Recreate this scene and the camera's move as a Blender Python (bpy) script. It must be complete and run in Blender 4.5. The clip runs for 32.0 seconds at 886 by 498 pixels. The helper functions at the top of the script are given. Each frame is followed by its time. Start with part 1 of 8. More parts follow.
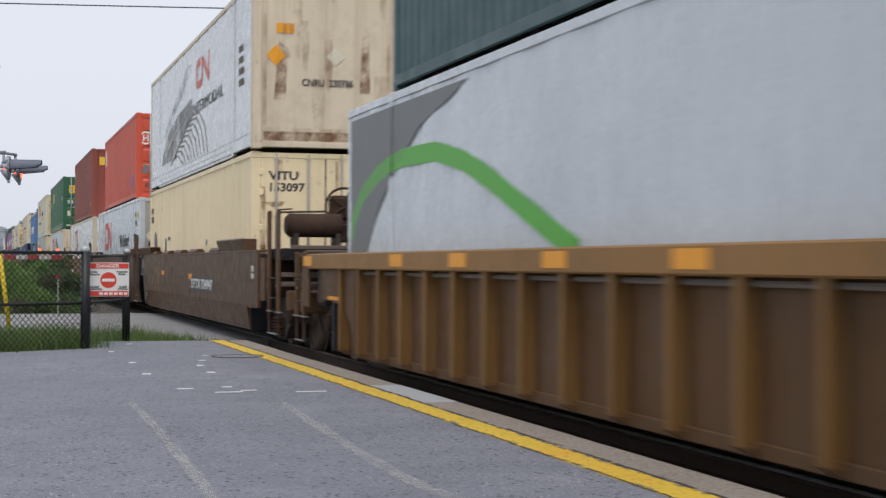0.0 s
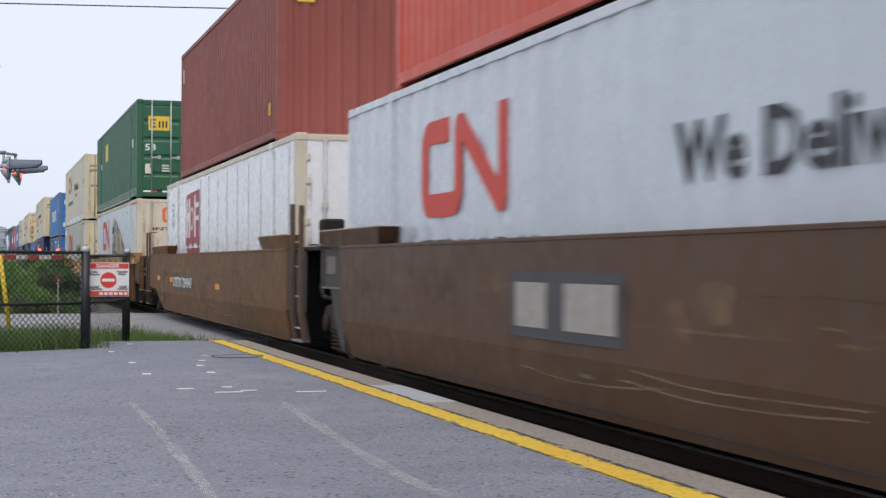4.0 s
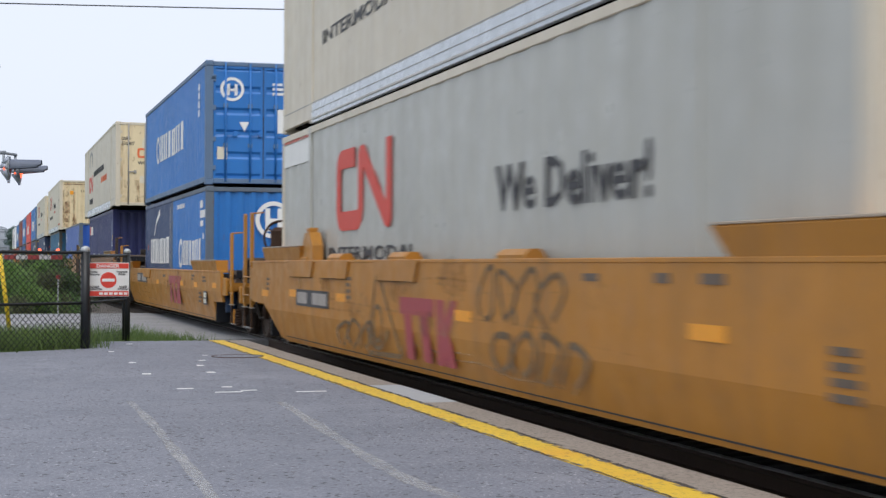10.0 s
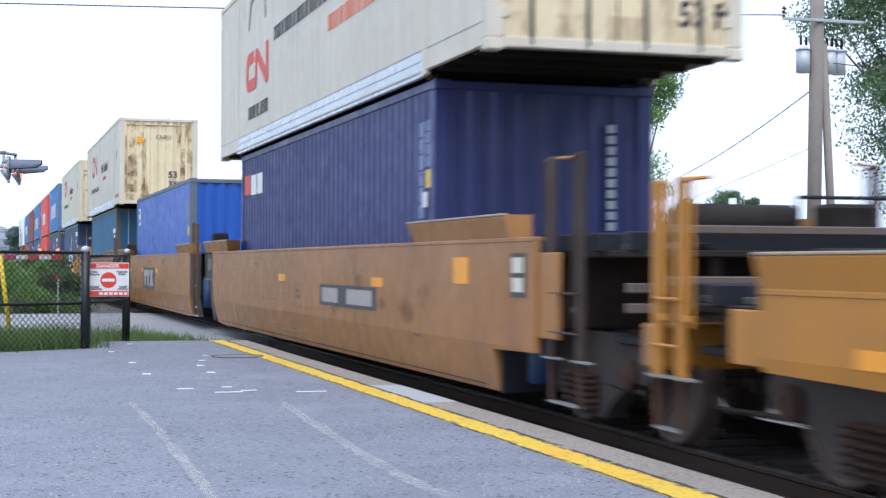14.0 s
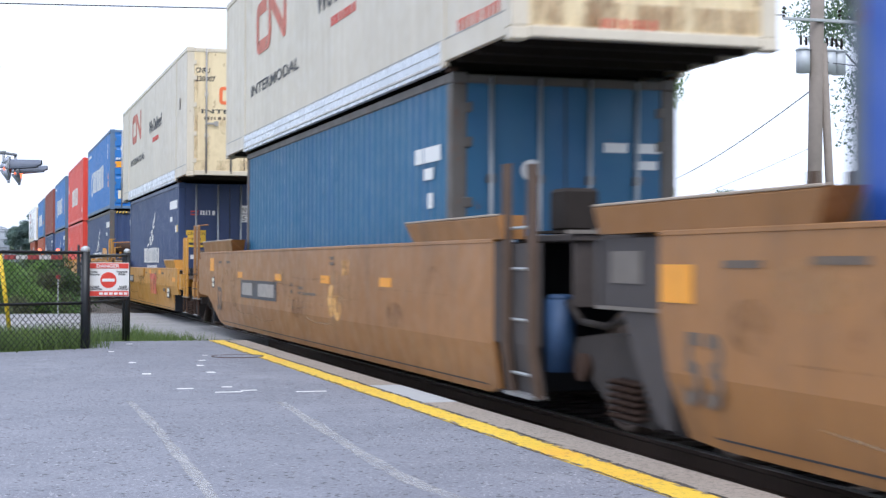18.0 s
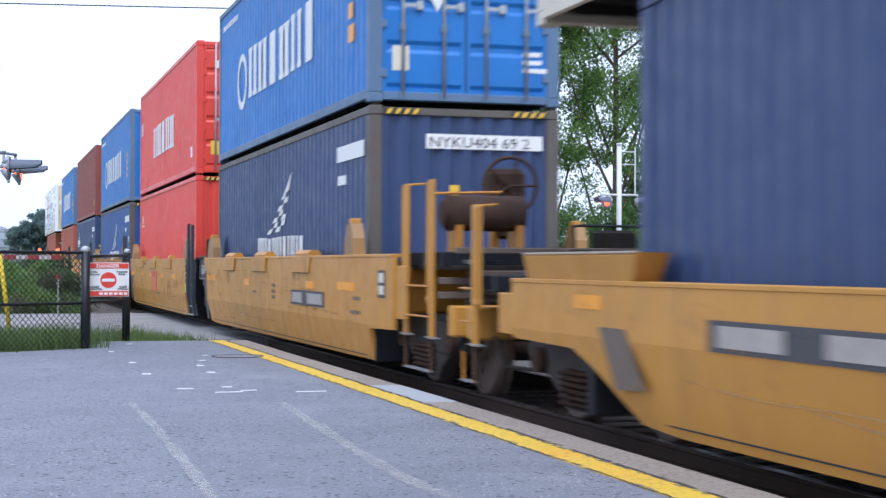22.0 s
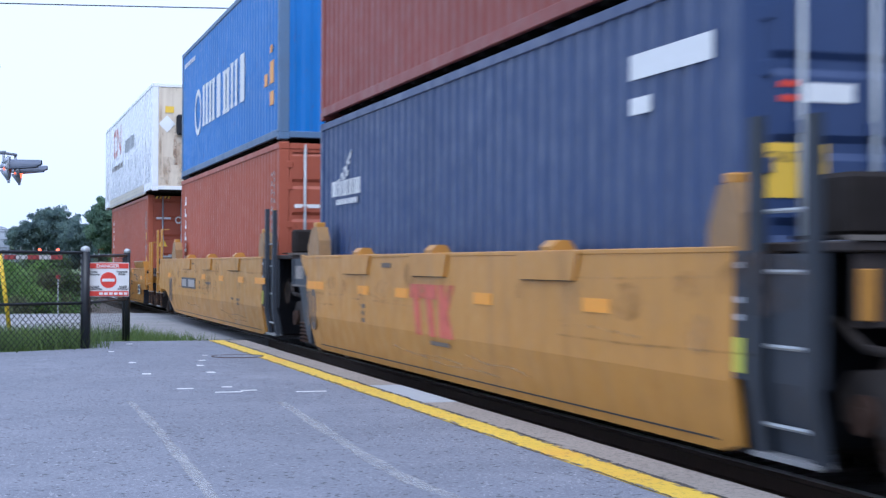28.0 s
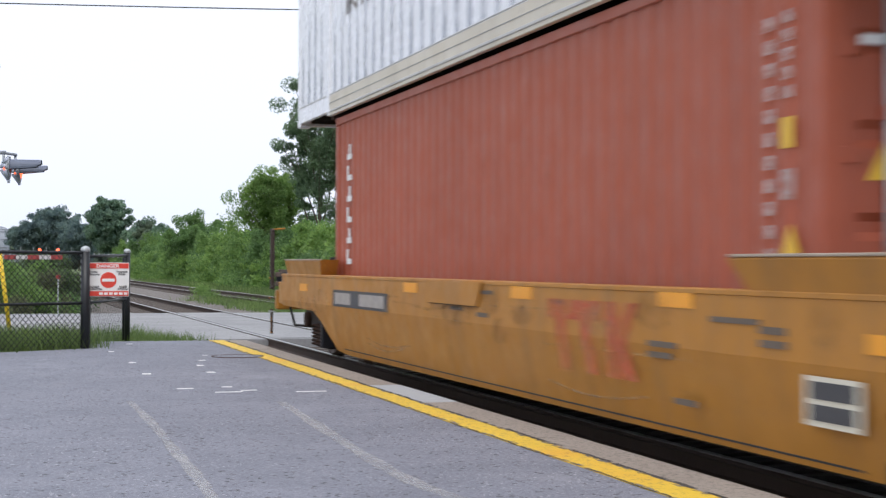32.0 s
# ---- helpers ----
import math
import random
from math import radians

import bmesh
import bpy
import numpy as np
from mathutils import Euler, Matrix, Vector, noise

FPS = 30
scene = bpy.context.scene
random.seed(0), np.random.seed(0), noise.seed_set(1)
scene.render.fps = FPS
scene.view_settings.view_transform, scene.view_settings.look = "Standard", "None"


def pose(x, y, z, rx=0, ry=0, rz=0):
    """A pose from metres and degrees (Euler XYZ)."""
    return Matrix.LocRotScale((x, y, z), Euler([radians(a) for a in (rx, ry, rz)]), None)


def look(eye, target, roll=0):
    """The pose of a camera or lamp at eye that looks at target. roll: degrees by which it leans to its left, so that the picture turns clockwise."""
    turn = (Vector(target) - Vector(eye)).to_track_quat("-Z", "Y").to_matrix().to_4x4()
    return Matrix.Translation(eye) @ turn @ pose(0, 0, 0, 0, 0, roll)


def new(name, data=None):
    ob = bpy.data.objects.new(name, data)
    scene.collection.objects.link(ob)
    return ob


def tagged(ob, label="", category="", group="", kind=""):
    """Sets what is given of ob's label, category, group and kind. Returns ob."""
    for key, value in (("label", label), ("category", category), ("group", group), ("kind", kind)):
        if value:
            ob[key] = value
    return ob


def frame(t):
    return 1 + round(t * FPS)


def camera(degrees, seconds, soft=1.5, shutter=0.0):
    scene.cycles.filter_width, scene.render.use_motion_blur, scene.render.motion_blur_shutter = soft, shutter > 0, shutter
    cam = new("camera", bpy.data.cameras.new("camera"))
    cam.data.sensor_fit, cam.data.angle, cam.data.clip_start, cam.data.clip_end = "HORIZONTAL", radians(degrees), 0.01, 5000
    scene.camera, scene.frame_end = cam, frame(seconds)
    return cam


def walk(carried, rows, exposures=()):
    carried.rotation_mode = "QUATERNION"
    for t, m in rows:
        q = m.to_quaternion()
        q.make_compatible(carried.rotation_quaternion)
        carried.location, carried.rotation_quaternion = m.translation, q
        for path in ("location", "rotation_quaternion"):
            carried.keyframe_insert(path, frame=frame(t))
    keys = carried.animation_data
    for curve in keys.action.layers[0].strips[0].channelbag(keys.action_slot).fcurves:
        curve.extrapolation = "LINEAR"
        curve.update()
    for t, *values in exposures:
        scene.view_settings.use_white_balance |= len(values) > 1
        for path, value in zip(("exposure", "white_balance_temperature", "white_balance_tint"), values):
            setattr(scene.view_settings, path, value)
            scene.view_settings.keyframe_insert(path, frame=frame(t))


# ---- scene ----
EYE_Z = 1.313
cam = camera(32.2, 32.0, soft=1.35, shutter=0.55)
HOLD = pose(0, 0, EYE_Z, 90.585, -0.217, -16.756)
walk(cam, [(0.0, HOLD), (32.0, HOLD)],
     exposures=[(0.0, -0.36, 6350, 13), (1.0, -0.08, 6600, 13), (2.0, -0.42, 6500, 13), (3.0, -0.1, 6000, 14), (6.0, -0.58, 6600, 12), (7.0, -0.2, 6500, 12), (8.0, -0.1, 6400, 13), (9.0, -0.22, 6300, 13), (12.0, -0.12, 5850, 11), (13.0, -0.05, 5850, 14), (14.0, 0.28, 5450, 13), (17.0, 0.34, 5700, 14), (20.0, 0.28, 5700, 14), (22.0, 0.24, 5400, 15), (23.0, 0.35, 5450, 17), (24.0, 0.05, 5250, 17), (25.0, 0.24, 5250, 18), (26.0, 0.12, 4950, 15), (29.0, 0.16, 5150, 16), (30.0, 0.28, 5350, 18), (31.0, -0.02, 5500, 14), (32.0, 0.05, 6100, 14)])

# ---- world and sun: bright overcast ----
SUN_ELEVATION, SUN_ROTATION = radians(57), radians(193)
world = bpy.data.worlds.new("overcast_sky")
scene.world = world
world.use_nodes = True
wn, wl = world.node_tree.nodes, world.node_tree.links
wn.clear()
sky = wn.new("ShaderNodeTexSky")
sky.sky_type, sky.sun_disc = "NISHITA", False
sky.sun_elevation, sky.sun_rotation = SUN_ELEVATION, SUN_ROTATION
sky.air_density, sky.dust_density, sky.ozone_density = 1.0, 3.0, 1.0
grey = wn.new("ShaderNodeHueSaturation")
grey.inputs["Saturation"].default_value = 0.20
cloud = wn.new("ShaderNodeMixRGB")
cloud.blend_type = "MIX"
cloud.inputs[0].default_value = 0.72
cloud.inputs[2].default_value = (9.8, 10.35, 11.1, 1)
back = wn.new("ShaderNodeBackground")
back.inputs["Strength"].default_value = 0.12
wout = wn.new("ShaderNodeOutputWorld")
wl.new(sky.outputs[0], grey.inputs["Color"])
wl.new(grey.outputs[0], cloud.inputs[1])
wl.new(cloud.outputs[0], back.inputs["Color"])
wl.new(back.outputs[0], wout.inputs[0])

sun_data = bpy.data.lights.new("sun", "SUN")
sun_data.energy, sun_data.angle, sun_data.color = 1.9, radians(40), (1.0, 0.93, 0.80)
sun = new("sun", sun_data)
sun.matrix_world = look((-4, -17, 27), (0, 0, 0))

TRACK_X = 5.668          # centre of the train's track
PLAT = 0.13              # platform above the rail heads
# distance that the train has rolled towards the camera, every 4 s
ROLLED = [0.0, 42.36, 84.43, 125.20, 164.78, 203.78, 241.95, 278.62, 314.50]


def rolled(t):
    i = min(int(t // 4), len(ROLLED) - 2)
    u = (t - 4 * i) / 4
    m = np.gradient(np.array(ROLLED))
    return ((2 * u**3 - 3 * u * u + 1) * ROLLED[i] + (u**3 - 2 * u * u + u) * m[i]
            + (3 * u * u - 2 * u**3) * ROLLED[i + 1] + (u**3 - u * u) * m[i + 1])


MOVING = []      # (thing, place along the train, height)
WHEELSETS = []   # parts that roll


# ---- mesh helpers ----
def empty_thing(name, x, y, z, label, category, group=""):
    ob = new(name)
    ob.empty_display_size = 0.3
    ob.matrix_basis = pose(x, y, z)
    return tagged(ob, label, category, group)


def part(name, bm, material, parent, label=""):
    """Links a bmesh (or a mesh) as one mesh object under a thing or a part."""
    if isinstance(bm, bmesh.types.BMesh):
        me = bpy.data.meshes.new(name)
        bm.to_mesh(me)
        bm.free()
    else:
        me = bm
    if not me.materials:
        me.materials.append(material)
    ob = new(name, me)
    ob.parent = parent
    if label:
        tagged(ob, label)
    return ob


def mesh_of(verts, faces, smooth=False):
    me = bpy.data.meshes.new("mesh")
    me.from_pydata(verts, [], faces)
    if smooth:
        me.polygons.foreach_set("use_smooth", [True] * len(me.polygons))
    me.update()
    return me


def box(bm, x0, x1, y0, y1, z0, z1, bevel=0.0):
    vs = [bm.verts.new((x, y, z)) for x in (x0, x1) for y in (y0, y1) for z in (z0, z1)]
    fs = [bm.faces.new([vs[i] for i in f]) for f in
          ((0, 1, 3, 2), (4, 6, 7, 5), (0, 4, 5, 1), (2, 3, 7, 6), (0, 2, 6, 4), (1, 5, 7, 3))]
    if bevel > 0:
        es = list({e for f in fs for e in f.edges})
        bmesh.ops.bevel(bm, geom=es, offset=bevel, segments=1, affect="EDGES")
    return vs


def boxes(*rows, bevel=0.0):
    bm = bmesh.new()
    for r in rows:
        box(bm, *r, bevel=bevel)
    return bm


def rod(bm, a, b, r, n=8, r2=None):
    a, b = Vector(a), Vector(b)
    d = (b - a)
    q = d.to_track_quat("Z", "Y").to_matrix()
    r2 = r if r2 is None else r2
    lo = [bm.verts.new(a + q @ Vector((r * math.cos(k * math.tau / n), r * math.sin(k * math.tau / n), 0))) for k in range(n)]
    hi = [bm.verts.new(b + q @ Vector((r2 * math.cos(k * math.tau / n), r2 * math.sin(k * math.tau / n), 0))) for k in range(n)]
    for k in range(n):
        f = bm.faces.new((lo[k], lo[(k + 1) % n], hi[(k + 1) % n], hi[k]))
        f.smooth = n > 6
    bm.faces.new(lo[::-1])
    bm.faces.new(hi)


def rods(*rows, n=8):
    bm = bmesh.new()
    for a, b, r in rows:
        rod(bm, a, b, r, n)
    return bm


def ring(bm, centre, axis, radius, r, n=20, m=6, arc=math.tau):
    """A torus or a bent bar."""
    c, q = Vector(centre), Vector(axis).to_track_quat("Z", "Y").to_matrix()
    rows = []
    full = abs(arc - math.tau) < 1e-6
    for k in range(n if full else n + 1):
        a = arc * k / n
        e = Vector((math.cos(a), math.sin(a), 0))
        rows.append([bm.verts.new(c + q @ (e * (radius + r * math.cos(b * math.tau / m)) + Vector((0, 0, r * math.sin(b * math.tau / m)))))
                     for b in range(m)])
    for k in range(n):
        p, s = rows[k], rows[(k + 1) % len(rows)]
        for b in range(m):
            bm.faces.new((p[b], s[b], s[(b + 1) % m], p[(b + 1) % m])).smooth = True


def prism(bm, outline, axis, a, b):
    """A polygon, given in the two other axes, drawn out along x, y or z."""
    def put(u, v, w):
        return {"x": (w, u, v), "y": (u, w, v), "z": (u, v, w)}[axis]
    lo = [bm.verts.new(put(u, v, a)) for u, v in outline]
    hi = [bm.verts.new(put(u, v, b)) for u, v in outline]
    n = len(outline)
    for k in range(n):
        bm.faces.new((lo[k], lo[(k + 1) % n], hi[(k + 1) % n], hi[k]))
    bm.faces.new(lo[::-1])
    bm.faces.new(hi)
    bmesh.ops.recalc_face_normals(bm, faces=bm.faces)


def prisms(axis, *rows):
    bm = bmesh.new()
    for outline, a, b in rows:
        prism(bm, outline, axis, a, b)
    return bm


# ---- materials ----
def node_mat(name, rough=0.6, metal=0.0):
    m = bpy.data.materials.new(name)
    m.use_nodes = True
    n, l = m.node_tree.nodes, m.node_tree.links
    b = n["Principled BSDF"]
    b.inputs["Roughness"].default_value, b.inputs["Metallic"].default_value = rough, metal
    return m, n, l, b


def noise_node(n, l, scale, detail=4, rough=0.6, stretch=None, source="Object"):
    tc = n.new("ShaderNodeTexCoord")
    mp = n.new("ShaderNodeMapping")
    mp.inputs["Scale"].default_value = stretch or (1, 1, 1)
    t = n.new("ShaderNodeTexNoise")
    t.inputs["Scale"].default_value, t.inputs["Detail"].default_value, t.inputs["Roughness"].default_value = scale, detail, rough
    l.new(tc.outputs[source], mp.inputs["Vector"])
    l.new(mp.outputs[0], t.inputs["Vector"])
    return t.outputs["Fac"]


def ramp(n, l, fac, lo, hi, a=(0, 0, 0, 1), b=(1, 1, 1, 1)):
    r = n.new("ShaderNodeValToRGB")
    r.color_ramp.elements[0].position, r.color_ramp.elements[1].position = lo, hi
    r.color_ramp.elements[0].color, r.color_ramp.elements[1].color = a, b
    l.new(fac, r.inputs[0])
    return r.outputs[0]


def mix(n, l, fac, a, b, mode="MIX"):
    x = n.new("ShaderNodeMixRGB")
    x.blend_type = mode
    for i, v in enumerate((fac, a, b)):
        if isinstance(v, (int, float)):
            x.inputs[i].default_value = v
        elif isinstance(v, tuple):
            x.inputs[i].default_value = (*v[:3], 1)
        else:
            l.new(v, x.inputs[i])
    return x.outputs[0]


def bump(n, l, b, height, strength, distance):
    u = n.new("ShaderNodeBump")
    u.inputs["Strength"].default_value, u.inputs["Distance"].default_value = strength, distance
    l.new(height, u.inputs["Height"])
    l.new(u.outputs[0], b.inputs["Normal"])


def paint(name, colour, dirt=0.35, streak=0.35, rust=0.12, rough=0.5, dirt_colour=(0.10, 0.08, 0.06), fade=0.15):
    """Weathered paint on steel: faded patches, hanging streaks, rust spots, fine relief."""
    m, n, l, b = node_mat(name, rough)
    c = mix(n, l, ramp(n, l, noise_node(n, l, 0.55, 5), 0.35, 0.75), colour,
            tuple(min(1, v * (1 + fade) + 0.03 * fade) for v in colour))
    s = ramp(n, l, noise_node(n, l, 1.0, 5, 0.65, (3.2, 3.2, 0.22)), 0.48, 0.80, b=(streak, streak, streak, 1))
    c = mix(n, l, s, c, dirt_colour)
    d = ramp(n, l, noise_node(n, l, 2.3, 7, 0.68), 0.50, 0.82, b=(dirt, dirt, dirt, 1))
    c = mix(n, l, d, c, dirt_colour)
    if rust > 0:
        r1 = ramp(n, l, noise_node(n, l, 5.5, 8, 0.72, (1, 1, 0.5)), 0.66 - rust * 0.35, 0.74)
        c = mix(n, l, r1, c, (0.16, 0.055, 0.02))
    l.new(c, b.inputs["Base Color"])
    g = ramp(n, l, noise_node(n, l, 4.0, 5), 0.3, 0.8, (rough - 0.12,) * 3 + (1,), (min(1, rough + 0.2),) * 3 + (1,))
    l.new(g, b.inputs["Roughness"])
    bump(n, l, b, noise_node(n, l, 9.0, 6, 0.6), 0.12, 0.01)
    return m


def plain(name, colour, rough=0.6, metal=0.0, vary=0.2, scale=6.0, bumpy=0.15):
    m, n, l, b = node_mat(name, rough, metal)
    lo = tuple(v * (1 - vary) for v in colour)
    hi = tuple(min(1, v * (1 + vary)) for v in colour)
    l.new(mix(n, l, noise_node(n, l, scale, 6, 0.65), lo, hi), b.inputs["Base Color"])
    if bumpy:
        bump(n, l, b, noise_node(n, l, scale * 3, 5), bumpy, 0.01)
    return m


def worn(name, colour, lo=0.42, hi=0.60, scale=3.0, most=0.9, rough=0.8, stretch=None):
    """A thin stain or scuff with a ragged, broken outline."""
    m, n, l, b = node_mat(name, rough)
    l.new(mix(n, l, noise_node(n, l, scale * 2, 5, 0.7), tuple(v * 0.7 for v in colour), tuple(min(1, v * 1.25) for v in colour)), b.inputs["Base Color"])
    gap = n.new("ShaderNodeBsdfTransparent")
    thin = n.new("ShaderNodeMixShader")
    l.new(ramp(n, l, noise_node(n, l, scale, 6, 0.72, stretch), lo, hi, b=(most,) * 3 + (1,)), thin.inputs[0])
    l.new(gap.outputs[0], thin.inputs[1])
    l.new(b.outputs[0], thin.inputs[2])
    l.new(thin.outputs[0], n["Material Output"].inputs[0])
    return m


def glow(name, colour, strength):
    m, n, l, b = node_mat(name, 0.3)
    b.inputs["Base Color"].default_value = (*colour, 1)
    b.inputs["Emission Color"].default_value = (*colour, 1)
    b.inputs["Emission Strength"].default_value = strength
    return m


M = {}
M["black"] = plain("dark_steel", (0.018, 0.019, 0.024), 0.5)
M["grime"] = plain("grimy_steel", (0.026, 0.021, 0.018), 0.8, 0.1, 0.4)
M["rusty"] = plain("rusty_steel", (0.060, 0.036, 0.026), 0.85, 0.0, 0.45)
M["wheel"] = plain("worn_wheel_steel", (0.13, 0.095, 0.075), 0.7, 0.1, 0.35)
M["galv"] = plain("galvanised_steel", (0.42, 0.44, 0.45), 0.5, 0.5, 0.2)
M["white"] = plain("white_lettering", (0.78, 0.78, 0.76), 0.6, 0, 0.08)
M["cream"] = plain("cream_paint", (0.62, 0.56, 0.40), 0.6, 0, 0.12)
M["ink"] = plain("black_lettering", (0.035, 0.035, 0.04), 0.6, 0, 0.2)
M["red"] = plain("red_lettering", (0.62, 0.06, 0.035), 0.55, 0, 0.12)
M["orange"] = plain("orange_lettering", (0.75, 0.16, 0.05), 0.55, 0, 0.12)
M["maroon"] = plain("maroon_lettering", (0.33, 0.05, 0.06), 0.55, 0, 0.12)
M["faded_red"] = worn("faded_red_lettering", (0.66, 0.17, 0.11), 0.18, 0.50, 3.0, 0.72, 0.6)
M["faint_streak"] = worn("faint_grey_grime", (0.36, 0.39, 0.46), 0.25, 0.60, 2.2, 0.6, 0.6)
M["faint_pink"] = worn("faint_pink_lettering", (0.60, 0.11, 0.06), 0.30, 0.62, 3.0, 0.62, 0.6)
M["pink"] = worn("pink_lettering", (0.70, 0.15, 0.10), 0.22, 0.55, 3.0, 0.8, 0.6)
M["green_band"] = plain("green_band", (0.10, 0.42, 0.05), 0.5, 0, 0.08)
M["yellow"] = plain("yellow_reflector", (0.82, 0.34, 0.012), 0.45, 0, 0.18)
M["sticker"] = plain("yellow_sticker", (0.78, 0.50, 0.04), 0.5, 0, 0.12)
M["plate"] = plain("dark_number_board", (0.055, 0.055, 0.06), 0.6, 0, 0.3)
M["rust_stain"] = worn("rust_stain", (0.22, 0.10, 0.045), 0.38, 0.66, 4.0, 0.85)
M["pale_patch"] = plain("pale_patch", (0.66, 0.62, 0.50), 0.6, 0, 0.1)
M["grey_stencil"] = plain("grey_stencil", (0.13, 0.10, 0.075), 0.7, 0, 0.3)
M["grey_field"] = plain("grey_field", (0.16, 0.165, 0.17), 0.5, 0, 0.15, 3.0)
M["smoke_grey"] = worn("smoke_grey_print", (0.17, 0.175, 0.185), 0.28, 0.62, 1.6, 0.9, 0.5)
M["smoke_brown"] = plain("brown_print", (0.14, 0.11, 0.08), 0.5, 0, 0.2)
M["grime_field"] = worn("grimy_patch", (0.10, 0.06, 0.05), 0.36, 0.62, 3.5, 0.85)
M["blue_spot"] = plain("blue_sticker", (0.03, 0.14, 0.42), 0.5, 0, 0.15)
M["print_glass"] = plain("printed_glass", (0.12, 0.115, 0.10), 0.4, 0, 0.3)
M["print_dark"] = plain("dark_print", (0.05, 0.055, 0.07), 0.45, 0, 0.4, 2.0)
M["rust_streak"] = worn("rust_streak", (0.26, 0.13, 0.055), 0.40, 0.70, 5.0, 0.8, 0.8, (1, 1, 0.35))
M["faint_rust"] = worn("faint_rust", (0.30, 0.17, 0.08), 0.44, 0.76, 5.0, 0.55, 0.8, (1, 1, 0.35))
M["faint_white"] = worn("faint_white_lettering", (0.62, 0.58, 0.55), 0.30, 0.60, 14.0, 0.7)
M["scrape_pale"] = worn("pale_scrape", (0.50, 0.34, 0.17), 0.46, 0.72, 4.0, 0.45)
M["scrape_line"] = worn("pale_scraped_line", (0.50, 0.38, 0.25), 0.34, 0.62, 3.0, 0.42)
M["scrape_dark"] = worn("dark_scrape", (0.11, 0.068, 0.04), 0.42, 0.70, 4.0, 0.45)
for key in ("black", "grime", "rusty"):
    M[key].node_tree.nodes["Principled BSDF"].inputs["Specular IOR Level"].default_value = 0.2
M["truck_dust"] = plain("dusty_truck_steel", (0.048, 0.040, 0.036), 0.9, 0, 0.45)
M["smoke_pale"] = worn("faint_grey_print", (0.36, 0.37, 0.40), 0.35, 0.68, 1.4, 0.7, 0.5)
M["pale_grey"] = plain("pale_grey_print", (0.40, 0.42, 0.45), 0.5, 0, 0.2)
M["board_white"] = plain("board_lettering", (0.66, 0.65, 0.62), 0.6, 0, 0.15)
M["board_grey"] = plain("worn_board_panel", (0.36, 0.33, 0.30), 0.7, 0, 0.45, 9.0)
M["seam_grey"] = worn("faint_panel_seam", (0.46, 0.44, 0.40), 0.15, 0.40, 3.0, 0.75, 0.6)
M["faint_panel"] = worn("faint_blue_grey_lettering", (0.30, 0.36, 0.52), 0.20, 0.45, 9.0, 0.65)
M["print_cream"] = plain("printed_cream", (0.40, 0.34, 0.21), 0.5, 0, 0.15)
M["scrawl_grey"] = worn("faded_spray_paint", (0.16, 0.125, 0.08), 0.30, 0.55, 8.0, 0.8)
M["pale_scuffing"] = worn("pale_orange_scuff", (0.74, 0.42, 0.14), 0.40, 0.54, 2.6, 0.95)
# ---- lettering and flat signs ----
SIDE = Matrix(((0, 0, -1, 0), (-1, 0, 0, 0), (0, 1, 0, 0), (0, 0, 0, 1)))   # reads along the train's near side
FRONT = Matrix(((1, 0, 0, 0), (0, 0, -1, 0), (0, 1, 0, 0), (0, 0, 0, 1)))   # reads across a leading end


def text_mesh(body, size, squeeze=1.0, weight=0.0, spacing=1.0):
    cu = bpy.data.curves.new("text", "FONT")
    cu.body, cu.size, cu.extrude, cu.offset, cu.space_character = body, size, 0.002, weight, spacing
    cu.resolution_u = 2
    ob = bpy.data.objects.new("text", cu)
    me = bpy.data.meshes.new_from_object(ob)
    bpy.data.objects.remove(ob)
    me.transform(Matrix.Diagonal((squeeze, 1, 1, 1)))
    return me


def letter(parent, body, face, a, z, size, material, out, squeeze=1.0, weight=0.0, spacing=1.0, name="lettering"):
    """Words on the side (a: how far along from the thing's middle, towards the tail) or on the leading end (a: across)."""
    me = text_mesh(body, size, squeeze, weight, spacing)
    if face is SIDE:
        me.transform(Matrix.Translation((-out, a, z)) @ SIDE)
    else:
        me.transform(Matrix.Translation((a, -out, z)) @ FRONT)
    if size < 0.28 or len(body.strip()) < 2:
        return part(name, me, material, parent)
    bm = bmesh.new()
    bm.from_mesh(me)
    todo, groups, axis = set(bm.verts), [], 1 if face is SIDE else 0
    while todo:
        near, isle = [todo.pop()], []
        while near:
            v = near.pop()
            isle.append(v)
            for e in v.link_edges:
                w = e.other_vert(v)
                if w in todo:
                    todo.remove(w)
                    near.append(w)
        lo, hi = min(v.co[axis] for v in isle), max(v.co[axis] for v in isle)
        for g in list(groups):
            if lo < g[1] - 0.01 and g[0] < hi - 0.01:
                lo, hi, isle = min(lo, g[0]), max(hi, g[1]), isle + g[2]
                groups.remove(g)
        groups.append((lo, hi, isle))
    for lo, hi, isle in groups:
        index = {v: k for k, v in enumerate(isle)}
        faces = {f for v in isle for f in v.link_faces}
        ob = part("letter", mesh_of([tuple(v.co) for v in isle], [[index[v] for v in f.verts] for f in sorted(faces, key=lambda f: f.index)]), material, parent)
    bm.free()
    bpy.data.meshes.remove(me)
    return ob


